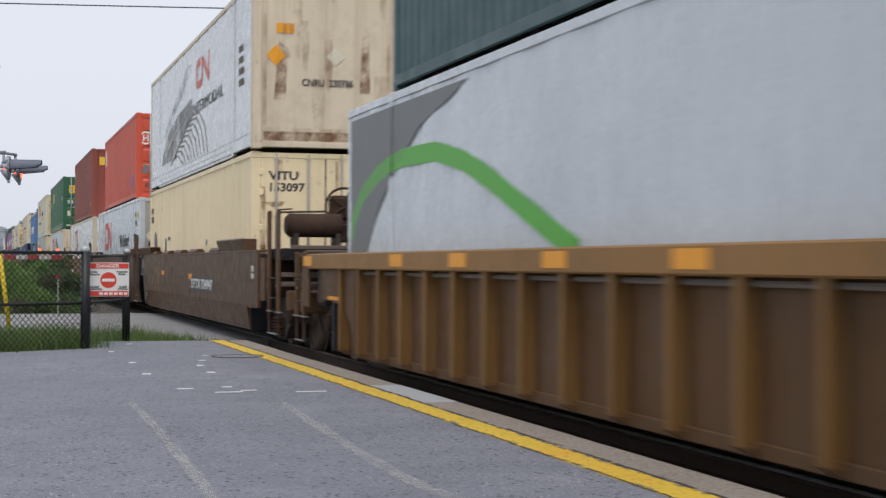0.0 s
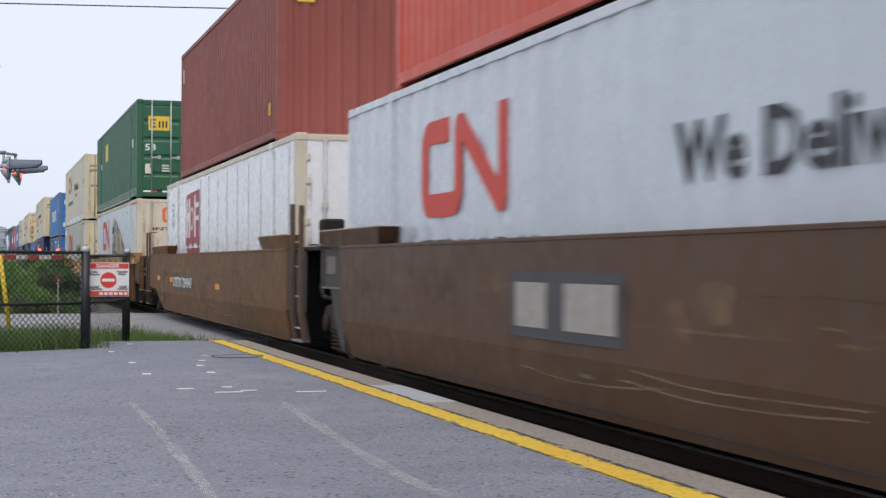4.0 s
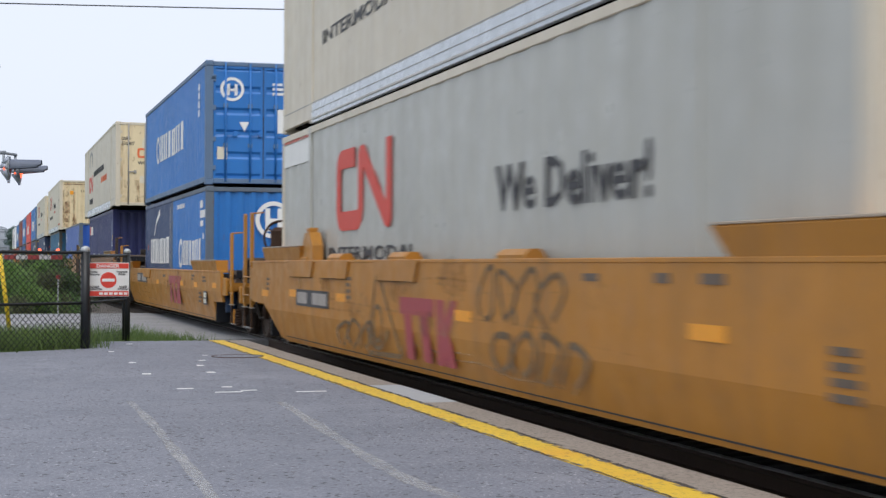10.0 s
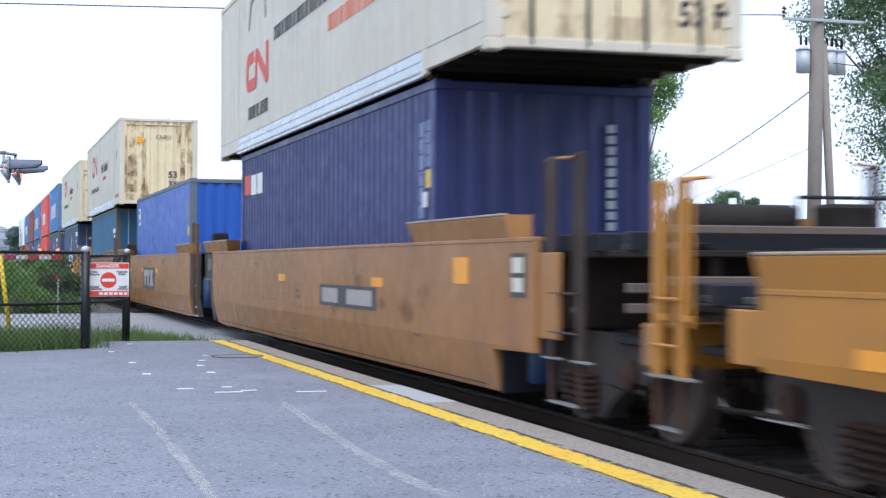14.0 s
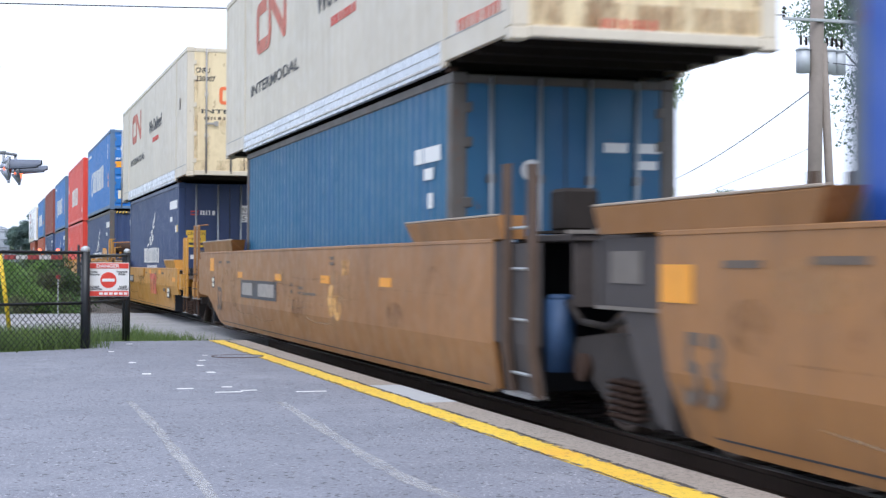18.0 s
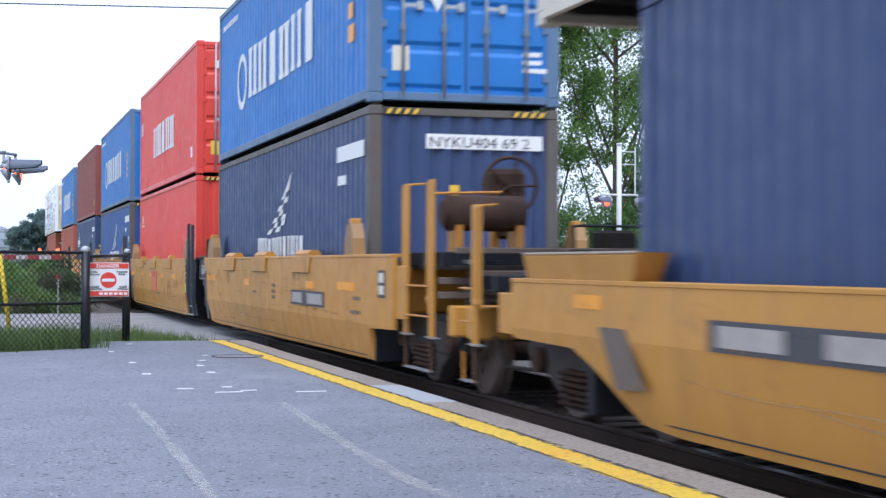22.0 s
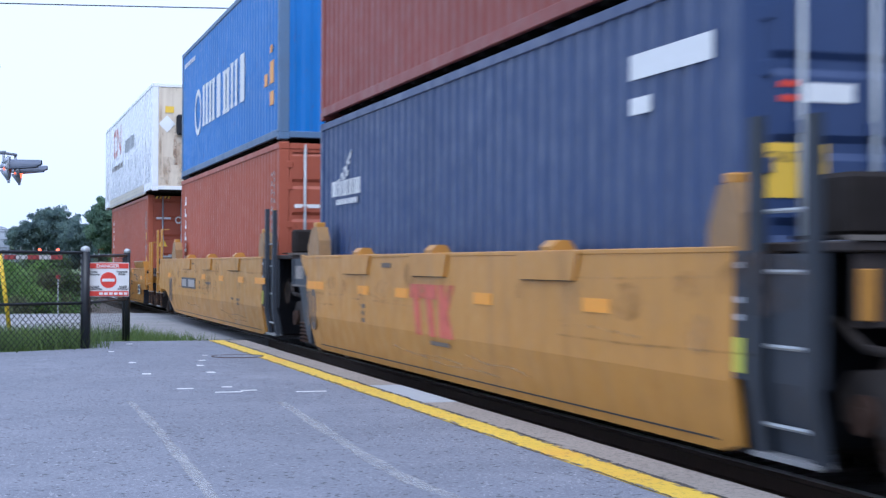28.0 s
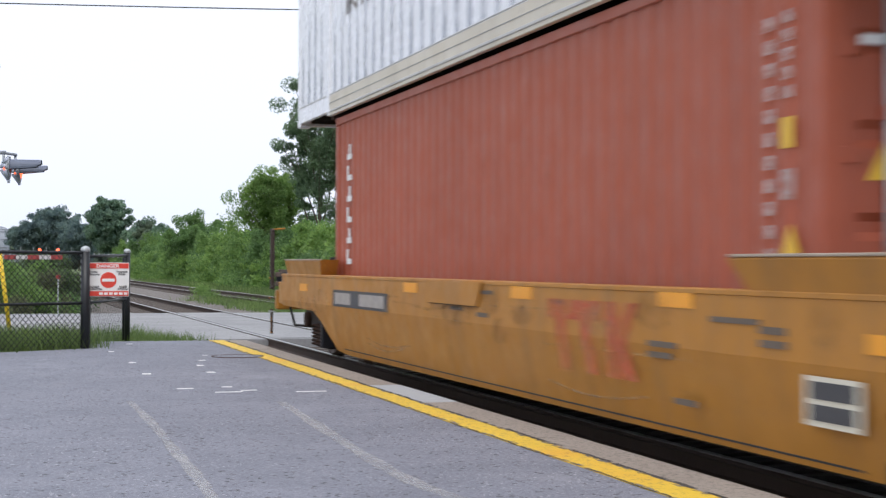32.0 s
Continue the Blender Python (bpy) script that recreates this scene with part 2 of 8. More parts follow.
def flat(parent, polys, face, out, material, name="marking", thick=0.004):
    """Flat painted shapes; polygons in (along the reading direction, up), from the thing's middle; shapes that stand apart become parts of their own."""
    sets = []
    for poly in polys:
        us, vs = [p[0] for p in poly], [p[1] for p in poly]
        mine, own = [min(us) - 0.006, max(us) + 0.006, min(vs) - 0.006, max(vs) + 0.006], [poly]
        for other in list(sets):
            o = other[0]
            if o[0] < mine[1] and mine[0] < o[1] and o[2] < mine[3] and mine[2] < o[3]:
                mine = [min(o[0], mine[0]), max(o[1], mine[1]), min(o[2], mine[2]), max(o[3], mine[3])]
                own = other[1] + own
                sets.remove(other)
        sets.append((mine, own))
    if 1 < len(sets) <= 14:
        return [flat(parent, own, face, out, material, name, thick) for mine, own in sets][0]
    bm = bmesh.new()
    for poly in polys:
        bot, top = [], []
        for u, v in poly:
            if face is SIDE:
                bot.append(bm.verts.new((-out + 0.001, -u, v)))
                top.append(bm.verts.new((-out - thick, -u, v)))
            else:
                bot.append(bm.verts.new((u, -out + 0.001, v)))
                top.append(bm.verts.new((u, -out - thick, v)))
        k = len(poly)
        bm.faces.new(top)
        for i in range(k):
            bm.faces.new((bot[i], bot[(i + 1) % k], top[(i + 1) % k], top[i]))
    bmesh.ops.remove_doubles(bm, verts=bm.verts, dist=0.0004)
    bmesh.ops.recalc_face_normals(bm, faces=bm.faces)
    ob = part(name, bm, material, parent)
    return tagged(ob, kind="stuff") if len(sets) > 14 else ob


def rect(u, v, w, h):
    return [(u, v), (u + w, v), (u + w, v + h), (u, v + h)]


def slant(u0, v0, u1, v1, w):
    """A slanting bar of level width w."""
    return [(u0, v0), (u0 + w, v0), (u1 + w, v1), (u1, v1)]


def strip(points, t):
    """A band of thickness t along a bent line, mitred at its bends."""
    edge = []
    for k, p in enumerate(points):
        a, c = Vector(points[max(0, k - 1)]), Vector(points[min(len(points) - 1, k + 1)])
        d0, d1 = (Vector(p) - a), (c - Vector(p))
        d0 = d0.normalized() if d0.length > 1e-6 else d1.normalized()
        d1 = d1.normalized() if d1.length > 1e-6 else d0
        n = Vector((-(d0.y + d1.y), d0.x + d1.x)).normalized()
        m = t / 2 / max(0.45, n.dot(Vector((-d0.y, d0.x))))
        edge.append(((p[0] + n.x * m, p[1] + n.y * m), (p[0] - n.x * m, p[1] - n.y * m)))
    return [[e[0], e[1], f[1], f[0]] for e, f in zip(edge, edge[1:])]


def rounded(points, r, n=5):
    """A bent line with its corners rounded."""
    out = [points[0]]
    for a, p, c in zip(points, points[1:], points[2:]):
        a, p, c = Vector(a), Vector(p), Vector(c)
        q = min(r, (a - p).length * 0.45, (c - p).length * 0.45)
        s0, s1 = p + (a - p).normalized() * q, p + (c - p).normalized() * q
        for i in range(n + 1):
            u = i / n
            out.append(tuple(s0 * (1 - u) ** 2 + p * 2 * u * (1 - u) + s1 * u * u))
    return out + [points[-1]]


def bracket_sign(u, v, w, h, t):
    """A mark of one rounded band: an open bracket that runs on into a slanting fold."""
    e, a = t / 2, 0.47 * w
    line = [(u + 0.36 * w, v + h - e), (u + e, v + h - e), (u + e, v + e), (u + a, v + e), (u + a, v + h - e), (u + a + t * 0.5, v + h - e), (u + w - t * 0.9, v + e), (u + w - e, v + e), (u + w - e, v + h)]
    return strip(rounded(line, t * 0.85), t)


def wordbars(u, v, w, h, count, seed=1, fill=0.66):
    """A brand word as plain upright bars of its size, uneven in width, with small feet."""
    rnd = random.Random(seed)
    out, step = [], w / count
    for k in range(count):
        a, bw = u + k * step, step * max(fill, 0.74)
        t = bw * rnd.uniform(0.30, 0.42)
        low, high = v + h * rnd.uniform(0.0, 0.03), h * rnd.uniform(0.95, 1.0)
        if k % 3 != 2:
            for x in (a, a + bw - t):
                out += [rect(x, low + 0.10 * h, t, high - 0.2 * h), rect(x - t * 0.16, low, t * 1.32, 0.10 * h), rect(x - t * 0.16, low + high - 0.10 * h, t * 1.32, 0.10 * h)]
        else:
            out += [rect(a + bw * 0.14, low, bw * 0.66, high)]
    return out


def disc(u, v, r, n=24):
    return [(u + r * math.cos(k * math.tau / n), v + r * math.sin(k * math.tau / n)) for k in range(n)]


def hoop(u, v, r, t, n=28):
    out = []
    for k in range(n):
        a, b = k * math.tau / n, (k + 1) * math.tau / n
        out.append([(u + r * math.cos(a), v + r * math.sin(a)), (u + r * math.cos(b), v + r * math.sin(b)),
                    (u + (r - t) * math.cos(b), v + (r - t) * math.sin(b)), (u + (r - t) * math.cos(a), v + (r - t) * math.sin(a))])
    return out


def band(points, t):
    """A bent band of thickness t through points (u, v)."""
    out = []
    for (a, b), (c, d) in zip(points, points[1:]):
        q = Vector((c - a, d - b)).normalized()
        nx, ny = -q.y * t / 2, q.x * t / 2
        out.append([(a + nx, b + ny), (a - nx, b - ny), (c - nx + q.x * t * 0.1, d - ny + q.y * t * 0.1), (c + nx + q.x * t * 0.1, d + ny + q.y * t * 0.1)])
    return out


def sail(u, v, s):
    """A chequered sail that leans with the wind."""
    out, rows = [], 10
    def at(a, f):
        left, right = u + 1.95 * s * f ** 0.85, u + 1.45 * s + 0.6 * s * f
        return (left + (right - left) * a, v + 0.86 * s * f + 0.05 * s * a)
    for k in range(rows):
        f, g = k / rows, (k + 0.92) / rows
        n = max(1, round(4 * (1 - f)))
        for i in range(n):
            if (i + k) % 2 == 0 or n == 1:
                out.append([at(i / n, f), at((i + 0.95) / n, f), at((i + 1) / n, g), at((i + 0.05) / n, g)])
    return out


# ---- containers ----
def ribs(a, b, pitch, depth, shape=(0.26, 0.5, 0.76)):
    """A corrugated line from a to b: (position, depth inwards)."""
    n = max(1, round((b - a) / pitch))
    p = (b - a) / n
    pts = []
    for k in range(n):
        s = a + k * p
        pts += [(s, 0), (s + p * shape[0], 0), (s + p * shape[1], depth), (s + p * shape[2], depth)]
    pts.append((b, 0))
    return pts


def sheet(points, z0, z1, put):
    vs, fs = [], []
    for s, d in points:
        vs += [put(s, d, z0), put(s, d, z1)]
    for k in range(len(points) - 1):
        fs.append((2 * k, 2 * k + 2, 2 * k + 3, 2 * k + 1))
    return mesh_of(vs, fs)


SIZE = {}


def container(name, label, front, length, base, mat, height=2.896, width=2.438, pitch=0.28, depth=0.025, leading="plain",
              frame_mat=None, roof_mat=None, end_mat=None, stripes=False, rod_mat=None, rail_mat=None, group="containers on the train"):
    """A freight container. front: place of its leading end along the train; base: height of its floor."""
    ob = empty_thing(name, TRACK_X, front + length / 2, base, label, "container", group)
    MOVING.append((ob, front + length / 2, base))
    SIZE[ob] = (width / 2, length / 2)
    fm, em = frame_mat or mat, end_mat or mat
    h, w, ln = height, width / 2, length / 2
    for sx, nm in ((-1, "side_panel"), (1, "side_panel")):
        pts = ribs(-ln + 0.14, ln - 0.14, pitch, depth)
        part(nm, sheet(pts, 0.13, h - 0.07, lambda s, d, z: (sx * (w - 0.012 - d), s * (1 if sx < 0 else -1), z)), mat, ob)
        part("bottom_rail", boxes((sx * w - 0.06 if sx > 0 else -w, sx * w if sx > 0 else -w + 0.06, -ln + 0.16, ln - 0.16, 0.05, 0.17 if length < 14 else 0.27), bevel=0.008), mat if length > 14 else fm, ob)
        if length > 14:
            part("rail_skirt", boxes((sx * w - 0.05 if sx > 0 else -w - 0.006, sx * w + 0.006 if sx > 0 else -w + 0.05, -5.95, 5.95, -0.012, 0.258), bevel=0.006), rail_mat or mat, ob)
        part("top_rail", boxes((sx * w - 0.06 if sx > 0 else -w, sx * w if sx > 0 else -w + 0.06, -ln + 0.16, ln - 0.16, h - 0.10, h - 0.008), bevel=0.008), fm, ob)
    if length > 14:
        for sx in (-1, 1):
            xo = sx * (w + 0.003)
            part("rail_groove", boxes((min(xo, xo - sx * 0.05), max(xo, xo - sx * 0.05), -ln + 0.17, ln - 0.17, 0.262, 0.276)), M["frame_grey"], ob)
            xo = sx * (w + 0.016)
            part("lower_lip", boxes((min(xo, xo - sx * 0.06), max(xo, xo - sx * 0.06), -5.94, 5.94, 0.03, 0.062), bevel=0.006), M["lip_grey"], ob)
            part("rail_groove", boxes((min(xo, xo - sx * 0.04) + 0.006, max(xo, xo - sx * 0.04) - 0.006, -5.94, 5.94, 0.150, 0.158)), M["frame_grey"], ob)
    part("roof", boxes((-w + 0.05, w - 0.05, -ln + 0.1, ln - 0.1, h - 0.06, h - 0.03)), roof_mat or mat, ob)
    comb, k = [(-ln + 0.1, 0.14), (-ln + 0.1, 0.11)], -ln + 0.5
    while k < ln - 0.3:
        comb += [(k, 0.11), (k, 0.02), (k + 0.05, 0.02), (k + 0.05, 0.11)]
        k += 0.6
    part("floor", prisms("x", (comb + [(ln - 0.1, 0.11), (ln - 0.1, 0.14)], -w + 0.07, w - 0.07)), M["grime"], ob)
    for y0 in (-ln, ln - 0.17):
        for x0 in (-w, w - 0.17):
            part("corner_post", boxes((x0 + 0.004, x0 + 0.166, y0 + 0.004, y0 + 0.166, 0.115, h - 0.115), bevel=0.012), fm, ob)
            for z0 in (0.0, h - 0.118):
                part("corner_casting", boxes((x0, x0 + 0.17, y0, y0 + 0.17, z0, z0 + 0.118), bevel=0.014), fm, ob)
    for y0, y1 in ((-ln + 0.01, -ln + 0.13), (ln - 0.13, ln - 0.01)):
        part("end_sill", boxes((-w + 0.17, w - 0.17, y0, y1, 0.03, 0.13), bevel=0.008), fm, ob)
        part("end_header", boxes((-w + 0.17, w - 0.17, y0, y1, h - 0.11, h - 0.02), bevel=0.008), fm, ob)
    rear = ribs(-w + 0.16, w - 0.16, 0.25, 0.04)
    part("rear_end", sheet(rear, 0.12, h - 0.1, lambda s, d, z: (-s, ln - 0.03 - d, z)), em, ob)
    if leading == "ribbed":
        part("leading_end", sheet(rear, 0.12, h - 0.1, lambda s, d, z: (s, -ln + 0.03 + d, z)), em, ob)
    elif leading == "smooth":
        part("leading_end", boxes((-w + 0.16, w - 0.16, -ln + 0.03, -ln + 0.06, 0.12, h - 0.1)), em, ob)
        for k in range(5):
            xk = -w + 0.2 + k * (2 * w - 0.4) / 4
            part("reinforcing_strip", boxes((xk - 0.02, xk + 0.02, -ln + 0.018, -ln + 0.032, 0.13, h - 0.11)), em, ob)
    else:
        for sx in (-1, 1):
            x0, x1 = (-w + 0.17, -0.012) if sx < 0 else (0.012, w - 0.17)
            if leading == "doors":        # pressed panels between level folds
                prof, step = [(-ln + 0.075, 0.12), (-ln + 0.052, 0.12)], (h - 0.3) / 5
                for k in range(5):
                    zz = 0.16 + k * step
                    prof += [(-ln + 0.052, zz + 0.03), (-ln + 0.024, zz + 0.08), (-ln + 0.024, zz + step - 0.08), (-ln + 0.052, zz + step - 0.03)]
                prof += [(-ln + 0.052, h - 0.105), (-ln + 0.075, h - 0.105)]
                bm = prisms("x", (prof, x0, x1))
            else:
                bm = boxes((x0, x1, -ln + 0.024, -ln + 0.075, 0.12, h - 0.105))
            door = part("door", bm, em, ob)
            frame_bm = boxes((x0, x0 + 0.05, -ln + 0.02, -ln + 0.05, 0.12, h - 0.105), (x1 - 0.05, x1, -ln + 0.02, -ln + 0.05, 0.12, h - 0.105),
                             (x0, x1, -ln + 0.022, -ln + 0.05, 0.12, 0.17), (x0, x1, -ln + 0.022, -ln + 0.05, h - 0.16, h - 0.105))
            part("door_frame", frame_bm, em, door)
            wd = x1 - x0
            for f in (0.24, 0.74):
                xr = x0 + wd * f
                part("lock_rod", rods(((xr, -ln + 0.0, 0.06), (xr, -ln + 0.0, h - 0.04), 0.023)), rod_mat or M["galv"], door)
                for z in (0.03, h * 0.30, h * 0.62, h - 0.12):
                    part("rod_keeper", boxes((xr - 0.045, xr + 0.045, -ln - 0.016, -ln + 0.03, z, z + 0.09), bevel=0.006), fm, door)
                part("door_handle", boxes((xr - 0.02, xr + wd * 0.22, -ln - 0.02, -ln - 0.005, h * 0.40, h * 0.40 + 0.045), (xr + wd * 0.16, xr + wd * 0.24, -ln - 0.026, -ln + 0.03, h * 0.40 - 0.03, h * 0.40 + 0.08), bevel=0.004), rod_mat or M["galv"], door)
            for z in (0.35, 0.95, 1.6, 2.2, h - 0.35):
                xe = x0 if sx < 0 else x1
                part("hinge", boxes((xe - 0.05, xe + 0.05, -ln + 0.0, -ln + 0.03, z - 0.05, z + 0.05), bevel=0.005), fm, door)
        part("door_seal", boxes((-0.016, 0.016, -ln + 0.03, -ln + 0.052, 0.12, h - 0.1)), M["ink"], ob)
    if length > 14:                        # lifting frames at the 40 ft points of a longer box
        for s in (-6.02, 6.02):
            for sx in (-1, 1):
                xa, xb = (-w - 0.004, -w + 0.05) if sx < 0 else (w - 0.05, w + 0.004)
                part("lifting_post", boxes((xa, xb, s - 0.07, s + 0.07, 0.0, h), bevel=0.01), mat, ob)
    if base > 2:                           # twist locks between the stacked boxes
        for s in (-min(ln, 6.1) + 0.09, min(ln, 6.1) - 0.09):
            for x0 in (-w + 0.05, w - 0.15):
                part("twist_lock", boxes((x0, x0 + 0.1, s - 0.05, s + 0.05, -0.045, 0.004), bevel=0.01), M["rusty"], ob)
    if stripes:                            # yellow and black bars under the top corners of the leading end
        for x0 in (-w + 0.19, w - 0.63):
            part("warning_plate", boxes((x0, x0 + 0.44, -ln - 0.004, -ln + 0.008, h - 0.10, h - 0.03)), M["ink"], ob)
            flat(ob, [slant(x0 + 0.02 + k * 0.11, h - 0.098, x0 + 0.055 + k * 0.11, h - 0.032, 0.05) for k in range(4)], FRONT, ln + 0.004, M["sticker"], "warning_stripe")
    return ob


# ---- well cars ----
def truck(parent, y, dark=None):
    """A two-axle truck; the wheelsets roll."""
    mat = dark or M["truck_dust"]
    r, half = 0.483, 0.89
    fr = part("truck", boxes((-1.05, 1.05, y - 0.2, y + 0.2, 0.42, 0.72), bevel=0.03), mat, parent)
    for sx in (-1, 1):
        x0, x1 = (-1.14, -0.98) if sx < 0 else (0.98, 1.14)
        out = [(y - 1.22, 0.62), (y - 1.10, 0.74), (y - 0.5, 0.80), (y + 0.5, 0.80), (y + 1.10, 0.74), (y + 1.22, 0.62), (y + 1.18, 0.46), (y + 0.86, 0.46),
               (y + 0.5, 0.28), (y + 0.36, 0.16), (y - 0.36, 0.16), (y - 0.5, 0.28), (y - 0.86, 0.46), (y - 1.18, 0.46)]
        part("side_frame", prisms("x", (out, x0, x1)), mat, fr)
        for yy in (y - 0.2, y, y + 0.2):
            xc = x0 - 0.035 if sx < 0 else x1 + 0.035
            vs, fs = [], []
            for k in range(49):
                a = k * math.tau / 8
                for e in range(4):
                    g = e * math.tau / 4
                    rr = 0.075 + 0.017 * math.cos(g)
                    vs.append((xc + rr * math.cos(a), yy + rr * math.sin(a), 0.19 + k * 0.0062 + 0.017 * math.sin(g)))
            for k in range(48):
                for e in range(4):
                    fs.append((4 * k + e, 4 * k + 4 + e, 4 * k + 4 + (e + 1) % 4, 4 * k + (e + 1) % 4))
            part("spring", mesh_of(vs, fs, True), M["rusty"], fr)
        for s in (-half, half):
            bm = bmesh.new()
            xa = x0 - 0.07 if sx < 0 else x1
            rod(bm, (xa, y + s, 0.52), (xa + 0.07, y + s, 0.52), 0.11, 14)
            rod(bm, (xa - 0.012, y + s, 0.52), (xa + 0.082, y + s, 0.52), 0.05, 6)
            part("bearing_cap", bm, M["rusty"], fr)
    for s in (-half, half):
        if "wheel" not in KEEP:
            bm = bmesh.new()
            rod(bm, (-0.98, 0, 0), (0.98, 0, 0), 0.075, 10)
            for sx in (-1, 1):
                rod(bm, (sx * 0.68, 0, 0), (sx * 0.70, 0, 0), r + 0.028, 28)
                rod(bm, (sx * 0.70, 0, 0), (sx * 0.80, 0, 0), r, 28, r - 0.006)
                ring(bm, (sx * 0.802, 0, 0), (1, 0, 0), r - 0.035, 0.03, 28, 6)
                rod(bm, (sx * 0.78, 0, 0), (sx * 0.86, 0, 0), 0.13, 14)
                for k in range(3):
                    a = k * math.tau / 3
                    rod(bm, (sx * 0.802, 0.26 * math.cos(a), 0.26 * math.sin(a)), (sx * 0.812, 0.26 * math.cos(a), 0.26 * math.sin(a)), 0.035, 8)
            KEEP["wheel"] = bpy.data.meshes.new("wheelset")
            bm.to_mesh(KEEP["wheel"])
            bm.free()
        ws = part("wheelset", KEEP["wheel"], M["wheel"], fr)
        ws.matrix_basis = pose(0, y + s, r)
        WHEELSETS.append((ws, y + s, r))
    return fr


KEEP = {}


def side_shell(stations, zc, thick=0.05, tilt=0.18, sx=-1):
    """A well's side: rows of (along, bottom, top), bent inwards below zc."""
    def at(y, z, inner):
        x = 1.5 - max(0.0, zc - z) * tilt - (thick if inner else 0)
        return (sx * x, y, z)
    vs, fs, rows = [], [], []
    for y, zb, zt in stations:
        zz = [zb, max(zb + 0.001, min(zc, zt)), zt]
        base = len(vs)
        vs += [at(y, z, False) for z in zz] + [at(y, z, True) for z in zz]
        rows.append(base)
    for a, b in zip(rows, rows[1:]):
        for k in range(2):
            fs.append((a + k, b + k, b + k + 1, a + k + 1))
            fs.append((a + 3 + k, a + 4 + k, b + 4 + k, b + 3 + k))
        fs.append((a + 2, b + 2, b + 5, a + 5))
        fs.append((a, a + 3, b + 3, b))
    for a in (rows[0], rows[-1]):
        for k in range(2):
            fs.append((a + k, a + k + 1, a + k + 4, a + k + 3))
    me = mesh_of(vs, fs)
    bm = bmesh.new()
    bm.from_mesh(me)
    bmesh.ops.recalc_face_normals(bm, faces=bm.faces)
    return bm


def free_end(ob, c, y_bulk, y_side, y_end, sill, mat, steel, wheel=None, truck_at=None, posts=(2.13, 0.0), post_mat=None, cylinder=True, foot=0.58):
    """The end of a car over its own truck: deck, beams, ladders, brake gear and coupler. Places are along the car, from its middle."""
    d = 1 if y_end > 0 else -1
    lo, hi = sorted((y_bulk, y_end))
    part("bulkhead", boxes((-1.42, 1.42, y_bulk - 0.05, y_bulk + 0.05, 0.22, sill - 0.05), bevel=0.01), M["black"], ob)
    part("centre_sill", boxes((-0.28, 0.28, lo, hi, 0.62, 0.98), bevel=0.02), steel, ob)
    part("end_beam", boxes((-1.35, 1.35, y_end - 0.09, y_end + 0.09, 0.62, 0.92), bevel=0.02), mat, ob)
    part("body_bolster", boxes((-1.40, 1.40, truck_at - 0.22, truck_at + 0.22, 0.80, sill - 0.14), bevel=0.02), steel, ob)
    part("deck", boxes((-1.30, 1.30, min(y_side, y_end), max(y_side, y_end), sill - 0.16, sill - 0.11), bevel=0.008), M["grime"], ob)
    for k in (0.15, 0.5, 0.85):
        yy = y_side + (y_end - y_side) * k
        part("crossbar", boxes((-1.38, 1.38, yy - 0.05, yy + 0.05, sill - 0.12, sill + 0.02), bevel=0.01), M["black"], ob)
    for z in (0.98, 1.12):
        part("end_crossbar", boxes((-1.40, 1.40, y_end - d * 0.22 - 0.03, y_end - d * 0.22 + 0.03, z, z + 0.07), bevel=0.008), M["bar_dust"], ob)
    for xg in (-1.12, -0.86, 0.86, 1.12):  # walkway bars beside the couplers
        part("walkway_bar", boxes((xg - 0.04, xg + 0.04, min(y_side, y_end), max(y_side, y_end), sill - 0.105, sill - 0.06), bevel=0.006), M["dull_rail"] if abs(xg) > 1 else M["black"], ob)
    for x0, z0 in ((-1.15, 0.40), (-0.75, 0.52), (0.75, 0.44), (1.1, 0.50)):   # brake rigging and pipes below the deck
        part("brake_pipe", rods(((x0, y_end - d * 0.15, z0 + 0.25), (x0, y_end - d * 0.5, z0), 0.02), ((x0, y_end - d * 0.5, z0), (x0 * 0.92, y_bulk + d * 0.1, z0 + 0.06), 0.02), n=6), M["grime"], ob)
    part("brake_lever", boxes((-0.95, 0.95, y_end - d * 0.55 - 0.03, y_end - d * 0.55 + 0.03, 0.50, 0.60), bevel=0.01), M["grime"], ob)
    part("draft_plate", boxes((-1.2, 1.2, min(y_end - d * 0.9, y_end - d * 0.35), max(y_end - d * 0.9, y_end - d * 0.35), 0.74, 0.80), bevel=0.01), M["black"], ob)
    for x0 in (-1.02, -0.62, 0.62, 1.02):
        part("deck_strut", boxes((x0 - 0.03, x0 + 0.03, y_end - d * 0.42 - 0.03, y_end - d * 0.42 + 0.03, 0.78, sill - 0.12), bevel=0.008), M["bar_dust"], ob)
    part("valve_box", boxes((0.55, 0.95, y_end - d * 0.95 - 0.16, y_end - d * 0.95 + 0.16, sill - 0.11, sill + 0.26), bevel=0.03), M["grime"], ob)
    part("valve_pipe", rods(((0.2, y_end - d * 0.7, sill + 0.30), (1.2, y_end - d * 0.7, sill + 0.30), 0.016), ((1.2, y_end - d * 0.7, sill + 0.30), (1.2, y_end - d * 0.7, sill - 0.1), 0.016), ((0.2, y_end - d * 0.7, sill + 0.30), (0.2, y_end - d * 0.7, sill - 0.1), 0.016), n=6), M["black"], ob)
    part("end_rail", boxes((-1.30, 1.30, y_end - 0.04, y_end + 0.04, sill + 0.0, sill + 0.06), bevel=0.008), M["bar_dust"], ob)
    bm = boxes((-0.14, 0.14, min(y_end, y_end + d * 0.45), max(y_end, y_end + d * 0.45), 0.66, 0.92), bevel=0.02)
